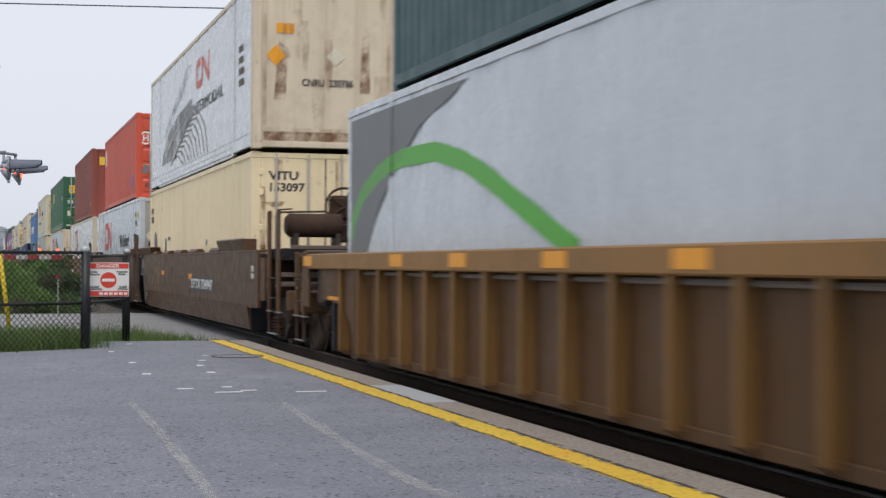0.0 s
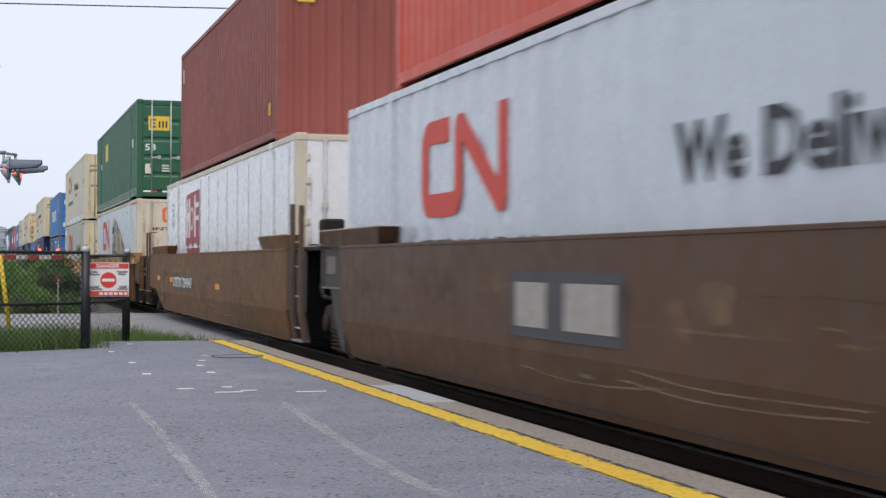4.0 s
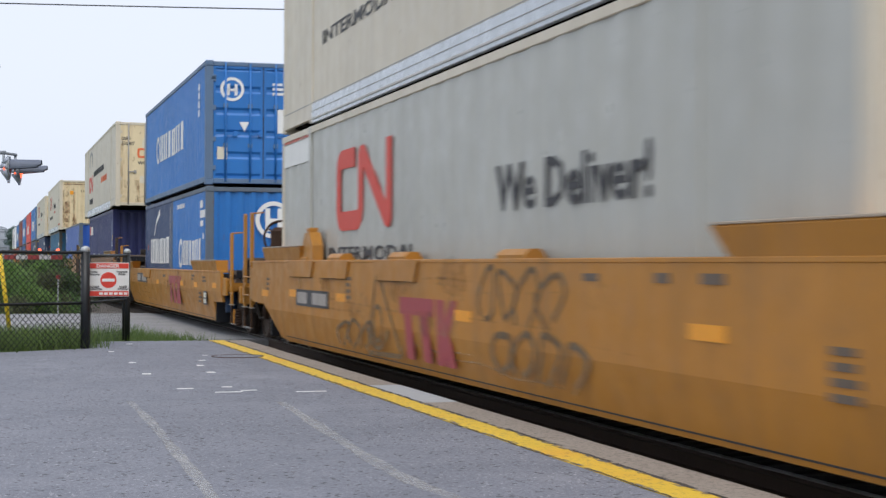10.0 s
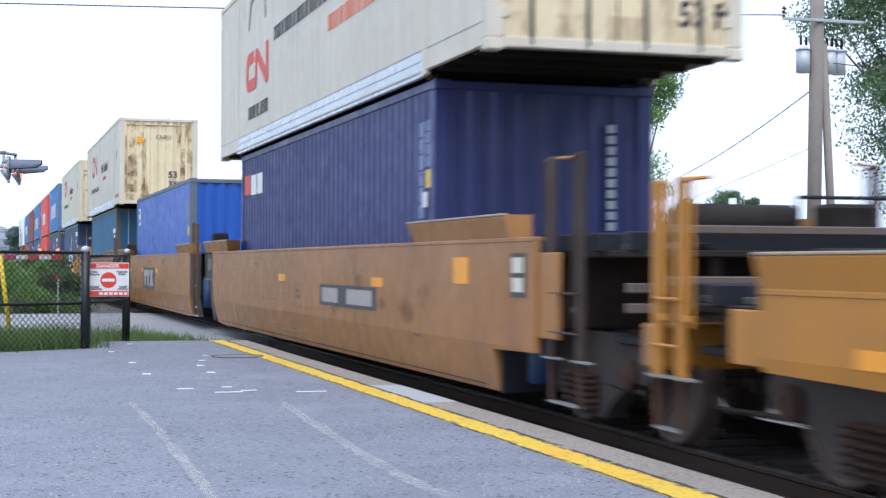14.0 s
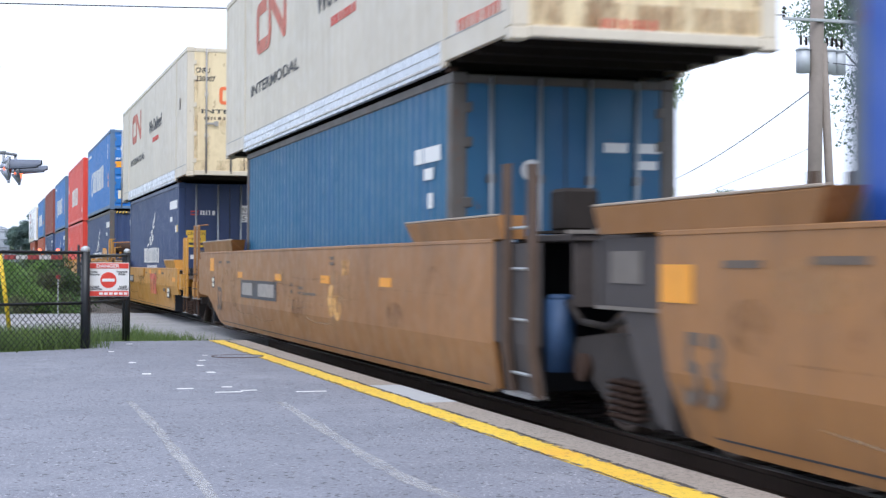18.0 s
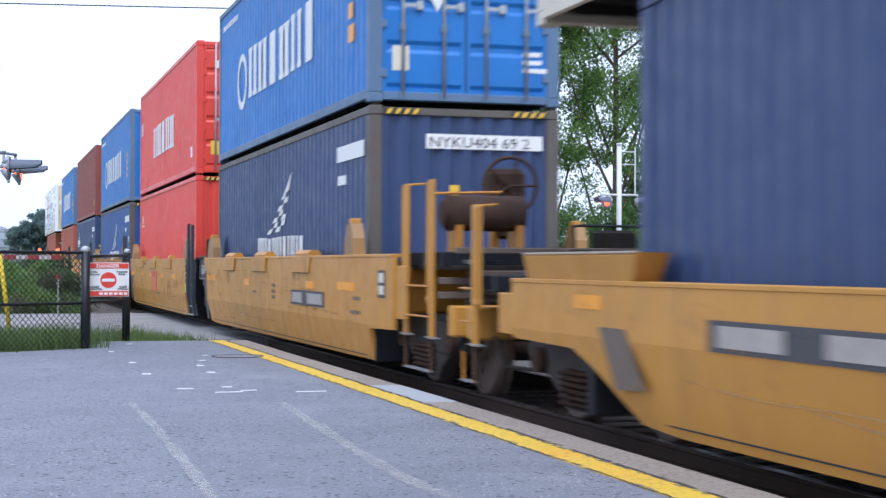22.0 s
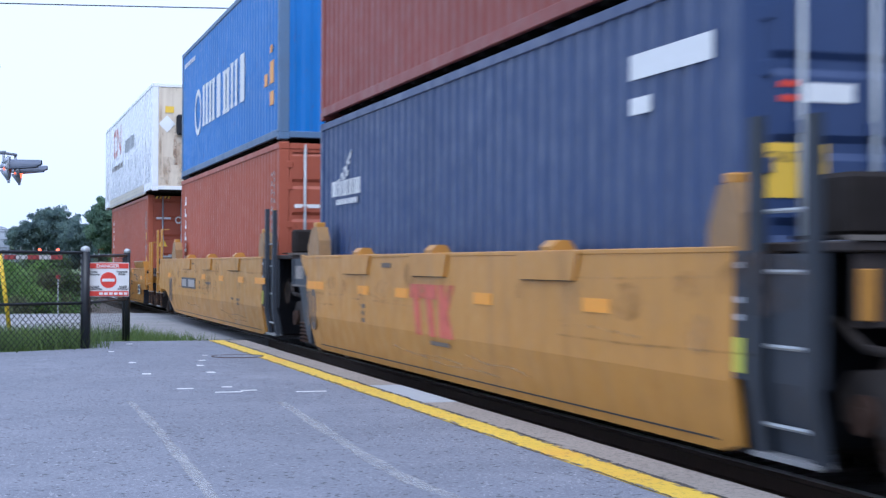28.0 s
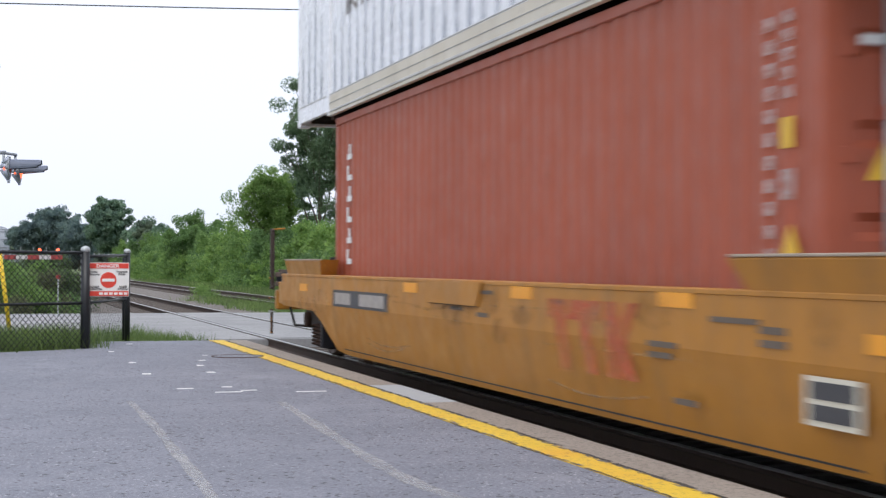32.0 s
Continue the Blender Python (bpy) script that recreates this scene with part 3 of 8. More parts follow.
    box(bm, -0.2, 0.2, min(y_end + d * 0.42, y_end + d * 0.78), max(y_end + d * 0.42, y_end + d * 0.78), 0.62, 0.98, bevel=0.05)
    part("coupler", bm, M["rusty"], ob)
    part("air_hose", rods(((0.35, y_end, 0.7), (0.4, y_end + d * 0.35, 0.35), 0.022), ((0.4, y_end + d * 0.35, 0.35), (0.3, y_end + d * 0.6, 0.4), 0.022)), M["ink"], ob)
    for sx in (-1, 1):
        xs = sx * 1.43
        ya, yb = posts[0], posts[-1]
        for yy in posts[1:]:
            part("grab_post", boxes((xs - 0.022, xs + 0.022, yy - 0.05, yy + 0.05, foot, posts[0]), bevel=0.006), post_mat or mat, ob)
        ya, yb = posts[1], y_end - d * 0.08 if len(posts) < 3 else posts[2]
        part("post_cap", rods(((xs, ya, posts[0] - 0.01), (xs + sx * -0.2, ya, posts[0] + 0.005), 0.014), n=6), mat, ob)
        for yy in posts[1:]:               # a thin grab bar beside each post, bent over at the top
            yb2 = yy - d * 0.15
            part("grab_bar", rods(((xs, yb2, 0.92), (xs, yb2, posts[0] - 0.03), 0.014), ((xs, yb2, posts[0] - 0.03), (xs, yy, posts[0] - 0.008), 0.014), n=6), post_mat or mat, ob)
            part("bar_clip", boxes((xs - 0.02, xs + 0.02, min(yb2, yy), max(yb2, yy), 0.96, 1.0)), post_mat or mat, ob)
            part("upper_step", boxes((xs - 0.035, xs + 0.025, yy - 0.20, yy + 0.12, 0.59, 0.605)), M["tread"], ob)
            part("step_hanger", boxes((xs - 0.015, xs + 0.015, yy - 0.03, yy + 0.03, 0.28, 0.63)), M["rusty"], ob)
        for z in (0.80, 1.10):
            part("ladder_rung", rods(((xs - sx * -0.03, ya, z), (xs - sx * -0.03, yb, z), 0.012), n=6), steel, ob)
        for yy in (ya, yb):
            part("step_bar", rods(((xs, yy, 0.52), (xs, yy, 0.27), 0.016), n=6), steel, ob)
        part("step_tread", boxes((xs - 0.03, xs + 0.03, min(ya, yb), max(ya, yb), 0.255, 0.272)), M["tread"], ob)
        part("corner_plate", boxes((sx * 1.45 - 0.02, sx * 1.45 + 0.02, min(y_side, y_side + d * 0.42), max(y_side, y_side + d * 0.42), 0.74, sill - 0.12), bevel=0.008), mat, ob)
    if wheel:
        yw, zw, xw, tank = wheel
        tz = zw - 0.30
        bm = bmesh.new()
        ring(bm, (xw, yw + d * 0.16, zw), (0, 1, 0), 0.29, 0.02, 28, 6)
        for k in range(5):
            a = k * math.tau / 5
            rod(bm, (xw, yw + d * 0.13, zw), (xw + 0.28 * math.cos(a), yw + d * 0.16, zw + 0.28 * math.sin(a)), 0.014, 6)
        part("brake_wheel", bm, M["rusty"], ob)
        part("brake_housing", boxes((xw - 0.20, xw + 0.20, yw - 0.11, yw + 0.11, zw - 0.22, zw + 0.18), bevel=0.06), M["rusty"], ob)
        part("housing_neck", boxes((xw - 0.12, xw + 0.12, yw - 0.09, yw + 0.09, zw - 0.55, zw - 0.2), bevel=0.03), M["rusty"], ob)
        for x0 in (xw - 0.16, xw + 0.08):
            part("brake_stand", boxes((x0, x0 + 0.08, yw - 0.06, yw + 0.06, sill - 0.1, zw - 0.3), bevel=0.01), steel, ob)
        if tank:
            bm = bmesh.new()
            yr = yw + d * 0.42
            rod(bm, (-1.22, yr, tz), (-0.42, yr, tz), 0.18, 16)
            rod(bm, (-1.27, yr, tz), (-1.22, yr, tz), 0.12, 12, 0.17)
            part("air_reservoir", bm, M["rusty"], ob)
            for x0 in (-1.16, -0.52):
                part("reservoir_bracket", boxes((x0, x0 + 0.07, yr - 0.16, yr + 0.16, sill - 0.1, tz - 0.12)), steel, ob)
            part("reservoir_pipe", rods(((-1.34, yr + 0.2, sill - 0.1), (-1.34, yr + 0.2, tz + 0.2), 0.022), ((-1.34, yr + 0.2, tz + 0.2), (-0.6, yr + 0.1, tz + 0.22), 0.018), n=6), steel, ob)
    elif cylinder:
        bm = bmesh.new()
        rod(bm, (-0.7, y_end - d * 0.9, sill + 0.12), (0.25, y_end - d * 0.9, sill + 0.12), 0.13, 14)
        part("brake_cylinder", bm, M["grime"], ob)
        [part("cylinder_bracket", boxes((x0, x0 + 0.08, y_end - d * 0.9 - 0.08, y_end - d * 0.9 + 0.08, sill - 0.12, sill + 0.03)), steel, ob) for x0 in (-0.5, 0.05)]
    truck(ob, truck_at - (0.75 if abs(sill - 1.49) < 0.005 else 0.35))


def joint_end(ob, y_side, y_joint, sill, dark, mat, front, with_truck):
    """The end of a unit that leans on a shared truck."""
    d = 1 if y_joint > 0 else -1
    lo, hi = sorted((y_side, y_joint))
    clean = sill < 1.5
    plate = M["slate"] if clean else M["dull_slate"]
    part("bulkhead", boxes((-1.40, 1.40, y_side - 0.05 - d * 0.1, y_side + 0.05 - d * 0.1, 0.22, sill - 0.02), bevel=0.01), dark, ob)
    part("joint_beam", boxes((-0.35, 0.35, lo, hi, 0.70, sill - 0.10), bevel=0.03), dark, ob)
    part("joint_deck", boxes((-1.25, 1.25, min(y_side - d * 0.1, y_joint - d * 0.3), max(y_side - d * 0.1, y_joint - d * 0.3), sill - 0.03, sill + 0.03), bevel=0.01), M["deck_dust"], ob)
    part("end_panel", boxes((-1.22, 1.22, y_joint - d * 0.36 - 0.02, y_joint - d * 0.36 + 0.02, 0.98, sill - 0.03), bevel=0.008), M["deck_dust"], ob)
    part("deck_edge", boxes((-1.30, 1.30, y_joint - d * 0.30 - 0.02, y_joint - d * 0.30 + 0.02, sill + 0.03, sill + 0.06)), M["dull_rail"], ob)
    for xt in (-1.16, 1.16) if clean else ():
        part("panel_tab", boxes((xt - 0.05, xt + 0.05, y_joint - d * 0.32 - 0.02, y_joint - d * 0.32 + 0.02, 1.02, sill - 0.12), bevel=0.006), mat, ob)
    for sx in (-1, 1):
        if front:
            xs = sx * 1.45
            post = plate if clean else M["rusty_post"]
            for k, yy in enumerate((y_side - 0.20, y_side - 0.82)):
                bend = 0.06 if sx < 0 else -0.06      # the stiles lean inwards below the side's bend
                part("ladder_post", prisms("y", ([(xs - 0.03, 0.62), (xs + 0.03, 0.62), (xs + 0.03, 2.16 - 0.04 * k), (xs - 0.03, 2.16 - 0.04 * k)], yy - 0.05, yy + 0.05),
                                           ([(xs - 0.03 + bend, 0.24), (xs + 0.03 + bend, 0.24), (xs + 0.03, 0.62), (xs - 0.03, 0.62)], yy - 0.05, yy + 0.05)), post, ob)
            for z in (0.42, 0.86, 1.28, 1.62):
                part("ladder_rung", rods(((xs - sx * 0.04, y_side - 0.20, z), (xs - sx * 0.04, y_side - 0.82, z), 0.015), n=6), M["galv"], ob)
            part("ladder_back", prisms("y", ([(sx * 1.41, 0.66), (sx * 1.38, 0.66), (sx * 1.38, sill - 0.04), (sx * 1.41, sill - 0.04)], y_side - 0.86, y_side + 0.04),
                                       ([(sx * 1.34, 0.24), (sx * 1.31, 0.24), (sx * 1.38, 0.66), (sx * 1.41, 0.66)], y_side - 0.80, y_side + 0.04)), plate, ob)
            part("end_strip", boxes((sx * 1.47 - 0.02, sx * 1.47 + 0.02, y_side - 0.12, y_side + 0.002, 0.66, sill - 0.02), bevel=0.004), plate, ob)
            part("step_plate", boxes((sx * 1.40 - 0.06, sx * 1.40 + 0.06, y_side - 0.86, y_side - 0.16, 0.235, 0.262)), M["tread"], ob)
            if clean:
                part("yellow_label", boxes((sx * 1.492 - 0.004, sx * 1.492 + 0.004, y_side - 0.115, y_side - 0.01, 0.70, 0.90)), M["lime_label"], ob)
                for z in (1.00, 1.10, 1.30):
                    part("label_stripe", boxes((sx * 1.492 - 0.004, sx * 1.492 + 0.004, y_side - 0.11, y_side - 0.03, z, z + 0.035)), M["pale_grey"], ob)
            if sx < 0:
                part("equipment_box", boxes((-1.08, -0.78, y_side - 0.60, y_side - 0.22, sill + 0.06, sill + 0.42), bevel=0.03), M["grime"], ob)
                part("equipment_shelf", boxes((-1.2, 0.9, y_side - 0.66, y_side - 0.14, sill + 0.045, sill + 0.065)), M["grime"], ob)
                part("valve_body", boxes((-0.42, -0.08, y_side - 0.46, y_side - 0.2, sill + 0.06, sill + 0.30), bevel=0.06), M["rusty"], ob)
                part("valve_pipe", rods(((-0.6, y_side - 0.4, sill + 0.25), (0.7, y_side - 0.4, sill + 0.22), 0.02), ((0.7, y_side - 0.4, sill + 0.22), (0.75, y_side - 0.4, sill), 0.02), n=6), M["dull_rail"], ob)
        else:
            out = [(y_side - 0.10, 0.26), (y_side - 0.10, sill - 0.03), (y_side + 1.12, sill - 0.03), (y_side + 1.12, 1.03), (y_side + 0.72, 1.02), (y_side + 0.60, 0.90), (y_side + 0.45, 0.66), (y_side + 0.22, 0.40), (y_side + 0.02, 0.26)]
            part("gusset_plate", prisms("x", (out, sx * 1.43 - 0.03, sx * 1.43 + 0.03)), plate, ob)
            part("gusset_ledge", boxes((sx * 1.45 - 0.03, sx * 1.45 + 0.03, y_side + 0.02, y_side + 1.12, 1.005, 1.03)), M["dull_rail"], ob)
            part("gusset_rib", boxes((sx * 1.45 - 0.03, sx * 1.45 + 0.03, y_side + 1.04, y_side + 1.12, 1.03, sill - 0.04)), plate, ob)
            if clean:
                part("corner_bracket", prisms("x", ([(y_side + 0.02, sill - 0.02), (y_side + 0.42, sill + 0.02), (y_side + 0.42, sill - 0.06), (y_side + 0.10, sill - 0.26)], sx * 1.47 - 0.02, sx * 1.47 + 0.02)), mat, ob)
            if clean:                      # stencilled unit letters, as short pale bars
                for k, w in enumerate((0.03, 0.07, 0.07, 0.05, 0.03)):
                    yk = y_side + 0.98 - k * 0.13
                    part("unit_stencil", boxes((sx * 1.463 - 0.004, sx * 1.463 + 0.004, yk - w, yk, sill - 0.31, sill - 0.13)), M["board_grey"], ob)
            else:
                part("unit_plate", boxes((sx * 1.465 - 0.004, sx * 1.465 + 0.004, y_side + 0.36, y_side + 0.86, sill - 0.34, sill - 0.12)), M["dull_rail"], ob)
    if with_truck:
        yt = y_joint - 0.65
        truck(ob, yt)
        part("hose", rods(((-1.2, y_joint - 0.9, 0.98), (-1.27, y_joint - 0.45, 0.86), 0.028), ((-1.27, y_joint - 0.45, 0.86), (-1.25, y_joint + 0.1, 0.88), 0.028), ((-1.25, y_joint + 0.1, 0.88), (-1.2, y_joint + 0.5, 1.02), 0.028)), M["grime"], ob)


def flap(ob, y0, y1, sill, mat, high=0.18):
    """A guide plate leaning out over the sill near a car's end, its inner foot set back, with its top highlight painted
    as a pale lip.
    """
    d = 1 if y0 + y1 > 0 else -1
    f0, f1 = (y0 + 0.16, y1) if d > 0 else (y0, y1 - 0.16)
    for sx in (-1, 1):
        low = [(sx * 1.5, sill), (sx * 1.30, sill)]
        top = [(sx * 1.30, sill + high + 0.02), (sx * 1.53, sill + high + 0.02), (sx * 1.545, sill + high)]
        vs = [(x, y, z) for y, q in ((f0, y0), (f1, y1)) for (x, z), y in [(p, y) for p in low] + [(p, q) for p in top]]
        fs = [tuple(range(5)), tuple(range(9, 4, -1))] + [(k, k + 5, (k + 1) % 5 + 5, (k + 1) % 5) for k in range(5)]
        bm = bmesh.new()
        bm.from_mesh(mesh_of(vs, fs))
        bmesh.ops.recalc_face_normals(bm, faces=bm.faces)
        part("guide_flap", bm, mat, ob)
        part("flap_lip", boxes((sx * 1.535 - 0.014, sx * 1.535 + 0.014, y0, y1, sill + high + 0.012, sill + high + 0.030), bevel=0.004), M["highlight_lip"], ob)


def lug(ob, y, sill, mat, width=1.6):
    """A rounded guide bar lying along the sill."""
    for sx in (-1, 1):
        prof = [(sx * 1.50, sill - 0.02), (sx * 1.505, sill + 0.035), (sx * 1.45, sill + 0.085), (sx * 1.36, sill + 0.085), (sx * 1.30, sill + 0.0)]
        part("container_guide", prisms("y", (prof, y - width * 0.35, y + width * 0.35)), mat, ob)


def hood(ob, y, sill, mat, width=1.75):
    out = [(y - width * 0.42, sill - 0.22), (y + width * 0.42, sill - 0.22), (y + width * 0.5, sill - 0.01), (y - width * 0.5, sill - 0.01)]
    for sx in (-1, 1):
        xa, xb = (1.496, 1.528) if sx > 0 else (-1.528, -1.496)
        part("guide_pocket", prisms("x", (out, xa, xb)), mat, ob)
        # thin dark strip painted in for the shade under the proud plate
        part("pocket_shade", boxes((xa + 0.002, xb - 0.006, y - width * 0.41, y + width * 0.41, sill - 0.227, sill - 0.2205)), M["grime"], ob)


def well_car(label, c, sill, mat, steel, fb, fu, ru, rb, front, rear, group="well cars of the train", zc=0.64, lugs=(), hoods=(), flaps=(), top_mat=None,
             wheel_front=None, wheel_rear=None, dark=None, ribbed=False, post_mat=None, guides=(), lug_w=1.0, rear_post=None, hood_w=1.75):
    """A well car. fb, fu: where its leading side ends at the bottom and at the top; ru, rb: the same at the tail.
    front, rear: ('free', end, truck) or ('joint', joint, truck or not)."""
    ob = empty_thing("well_car", TRACK_X, c, 0, label, "rail car", group)
    MOVING.append((ob, c, 0.0))
    dark = dark or M["black"]
    if not ribbed:
        if front[0] == "free":
            st = [(fu, 0.62, sill), (fb - 0.02, 0.60, sill), (fb, 0.24, sill)]
        else:
            st = [(fb, 0.62, sill), (fb + 0.04, 0.26, sill), (fb + 0.3, 0.21, sill)]
        if rear[0] == "free":
            st += [(rb - 0.6, 0.21, sill), (rb, 0.24, sill), (rb + 0.75, 0.58, sill), (rb + 1.1, 0.70, sill), (ru, 0.72, sill)]
        else:
            st += [(rb - 0.5, 0.21, sill), (rb, 0.24, sill), (ru - 0.72, 0.60, sill), (ru - 0.6, 1.00, sill)]
        for sx in (-1, 1):
            bm = side_shell(st, zc, sx=sx)
            part("well_side", bm, mat, ob)
            part("sill_seam", prisms("y", ([(sx * (1.504 - (zc - 0.272) * 0.18), 0.272), (sx * (1.504 - (zc - 0.284) * 0.18), 0.284), (sx * 1.37, 0.284), (sx * 1.37, 0.272)], fb + 0.3, rb - 0.4)), M["ink"], ob)
            part("top_chord", boxes((sx * 1.42 - 0.088, sx * 1.42 + 0.082, st[0][0], st[-1][0], sill - 0.03, sill + 0.006), bevel=0.006), top_mat or mat, ob)
    else:
        for sx in (-1, 1):
            xi, xo = sx * 1.36, sx * 1.5
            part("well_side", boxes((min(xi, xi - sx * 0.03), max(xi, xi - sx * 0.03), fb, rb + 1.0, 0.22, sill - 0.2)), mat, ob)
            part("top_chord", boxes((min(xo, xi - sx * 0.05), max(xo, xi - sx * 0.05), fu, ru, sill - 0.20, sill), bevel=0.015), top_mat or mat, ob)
            xb = sx * 1.385
            part("bottom_chord", boxes((min(xb, xi), max(xb, xi), fb, rb - 0.2, 0.20, 0.30), bevel=0.01), mat, ob)
            n = 19
            for k in range(n):
                yy = fb + 0.05 + (rb + 0.3 - fb - 0.1) * k / (n - 1)
                tp = [(1.36, -0.012), (1.475, -0.012), (1.475, -0.042), (1.494, -0.042), (1.494, 0.042), (1.475, 0.042), (1.475, 0.012), (1.36, 0.012)]
                part("side_post", prisms("z", ([(sx * a, yy + q) for a, q in tp], 0.27, sill - 0.2)), M["car_rib_lit_edge"], ob)
                foot = [(sx * 1.37, 0.27), (sx * 1.494, 0.27), (sx * 1.40, 0.215), (sx * 1.37, 0.215)]
                part("post_foot", prisms("y", (foot, yy - 0.042, yy + 0.042)), mat, ob)
            for yy, sgn in ((fb, -1), (rb, 1)):
                web = [(yy - sgn * 0.35, 0.28), (yy - sgn * 0.24, 0.46), (yy - sgn * 0.06, 0.62), (yy + sgn * 0.2, 0.75), (yy + sgn * 0.5, 0.82), (yy + sgn * 0.9, 0.85), (yy + sgn * 1.5, 0.86), (yy + sgn * 1.5, sill - 0.19), (yy - sgn * 0.35, sill - 0.19)]
                part("end_web", prisms("x", (web, min(sx * 1.41, sx * 1.44), max(sx * 1.41, sx * 1.44))), mat, ob)
            part("inner_rail", rods(((sx * 1.40, fb, sill - 0.24), (sx * 1.40, rb, sill - 0.24), 0.022), n=6), M["dull_rail"], ob)
    part("well_floor", boxes((-1.3, 1.3, fb + 0.1, rb - 0.1, 0.20, 0.325)), M["grime"], ob)
    if front[0] == "free":
        free_end(ob, c, fb, fu, front[1], sill, mat, steel, wheel_front, front[2], front[3], post_mat)
    else:
        joint_end(ob, fb, front[1], sill, dark, mat, True, front[2])
    if rear[0] == "free":
        free_end(ob, c, rb + 0.9, ru, rear[1], sill, mat, steel, wheel_rear, rear[2], rear[3], rear_post or post_mat, foot=0.93 if rear_post else 0.58)
    else:
        joint_end(ob, ru - 0.6, rear[1], sill, dark, mat, False, rear[2])
    for y0, y1 in flaps:
        flap(ob, y0, y1, sill, top_mat or mat, 0.11 if ribbed else 0.18)
    for y in lugs:
        lug(ob, y, sill, mat, lug_w)
    for y in hoods:
        hood(ob, y, sill, mat, hood_w)
    for y in guides:                       # tapered corner guides that steer a box into the well
        for sx in (-1, 1):
            g = 0.6 if y < 0 else 1.0
            out = [(y - 0.38 * g, sill - 0.12), (y + 0.37 * g, sill - 0.12), (y + 0.37 * g, sill + 0.13), (y + 0.14 * g, sill + 0.37), (y - 0.16 * g, sill + 0.38), (y - 0.33 * g, sill + 0.20)]
            part("corner_guide", prisms("x", (out, sx * 1.41 - 0.075, sx * 1.41 + 0.075)), M["guide_ochre"] if mat is M["car_bright"] else mat, ob)
            part("guide_tab", boxes((sx * 1.41 - 0.06, sx * 1.41 + 0.06, y - 0.10 * g, y + 0.10 * g, sill + 0.375, sill + 0.44), bevel=0.01), mat, ob)
    return ob


# paints of the cars
M["car_brown"] = paint("brown_car_paint", (0.092, 0.047, 0.024), 0.45, 0.45, 0.14, 0.5)
M["car_brown_steel"] = paint("brown_car_steel", (0.048, 0.034, 0.028), 0.5, 0.3, 0.2, 0.7)
M["car_tan"] = paint("faded_car_paint", (0.30, 0.145, 0.050), 0.35, 0.40, 0.06, 0.42, fade=0.3)
M["car_dull"] = paint("dull_brown_yellow_paint", (0.145, 0.068, 0.023), 0.4, 0.3, 0.1, 0.6, fade=0.2)
M["car_yellow"] = paint("ochre_car_paint", (0.43, 0.192, 0.030), 0.32, 0.40, 0.06, 0.42, fade=0.15)
M["car_bright"] = paint("clean_ochre_car_paint", (0.50, 0.248, 0.048), 0.22, 0.30, 0.02, 0.42, fade=0.1)
M["guide_ochre"] = paint("dirty_ochre_guide", (0.30, 0.165, 0.05), 0.5, 0.4, 0.10, 0.55)
M["slate"] = plain("slate_grey_end_paint", (0.026, 0.032, 0.043), 0.6, 0, 0.35, 3.0)
M["dull_slate"] = plain("dusty_brown_grey_end_paint", (0.060, 0.052, 0.050), 0.8, 0, 0.35, 3.0)
M["rusty_post"] = plain("rust_brown_post", (0.090, 0.058, 0.040), 0.85, 0, 0.4)
M["deck_dust"] = plain("dusty_dark_deck", (0.050, 0.040, 0.036), 0.85, 0, 0.4)
M["lime_label"] = plain("lime_yellow_label", (0.55, 0.56, 0.06), 0.5, 0, 0.15)
M["reservoir_blue"] = plain("grimy_blue_paint", (0.018, 0.050, 0.12), 0.6, 0, 0.4, 5.0)
# pale colour standing for the highlight on the flaps' upper edges
M["highlight_lip"] = plain("pale_highlight_edge", (0.36, 0.29, 0.22), 0.55, 0, 0.4, 5.0)
M["bar_dust"] = plain("dusty_brown_bar", (0.125, 0.095, 0.080), 0.85, 0, 0.35)
M["tread"] = plain("worn_step_steel", (0.26, 0.26, 0.26), 0.6, 0.3, 0.3)
M["dull_rail"] = plain("dull_grey_rail", (0.16, 0.14, 0.12), 0.7, 0, 0.3)
# light on the proud flanges is put into this colour; recessed panels get the darker one
M["car_rib_lit_edge"] = paint("rib_flange_lit_paint", (0.185, 0.098, 0.031), 0.35, 0.4, 0.12, 0.6, fade=0.3)
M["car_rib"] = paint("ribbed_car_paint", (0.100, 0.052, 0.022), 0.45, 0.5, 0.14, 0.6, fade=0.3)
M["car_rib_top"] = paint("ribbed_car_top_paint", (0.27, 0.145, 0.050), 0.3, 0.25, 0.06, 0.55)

# leading ribbed car and its boxes
cars = {}
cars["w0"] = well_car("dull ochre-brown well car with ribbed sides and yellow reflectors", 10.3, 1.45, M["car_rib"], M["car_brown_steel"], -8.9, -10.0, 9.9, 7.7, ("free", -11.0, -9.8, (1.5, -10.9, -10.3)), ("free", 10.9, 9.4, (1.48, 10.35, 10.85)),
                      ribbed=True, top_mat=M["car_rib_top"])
# three brown articulated units
cars["w1"] = well_car("dark brown smooth-sided well car with a brake wheel at its end", 33.9, 1.53, M["car_brown"], M["car_brown_steel"], -8.86, -9.96, 8.15, 7.25, ("free", -11.6, -9.75, (2.13, -11.34, -10.6)), ("joint", 9.5, True),
                      wheel_front=(-10.6, 2.2, -0.3, True), flaps=((-8.7, -5.8), (5.6, 8.6)), lug_w=1.7, lugs=(2.7, 0.4, -2.1, -5.2, 5.3))
cars["w2"] = well_car("dark brown smooth-sided articulated well unit", 52.9, 1.53, M["car_brown"], M["car_brown_steel"], -8.15, -8.2, 8.25, 7.35, ("joint", -9.5, False), ("joint", 9.6, True), flaps=((-8.5, -5.6), (5.6, 8.6)))
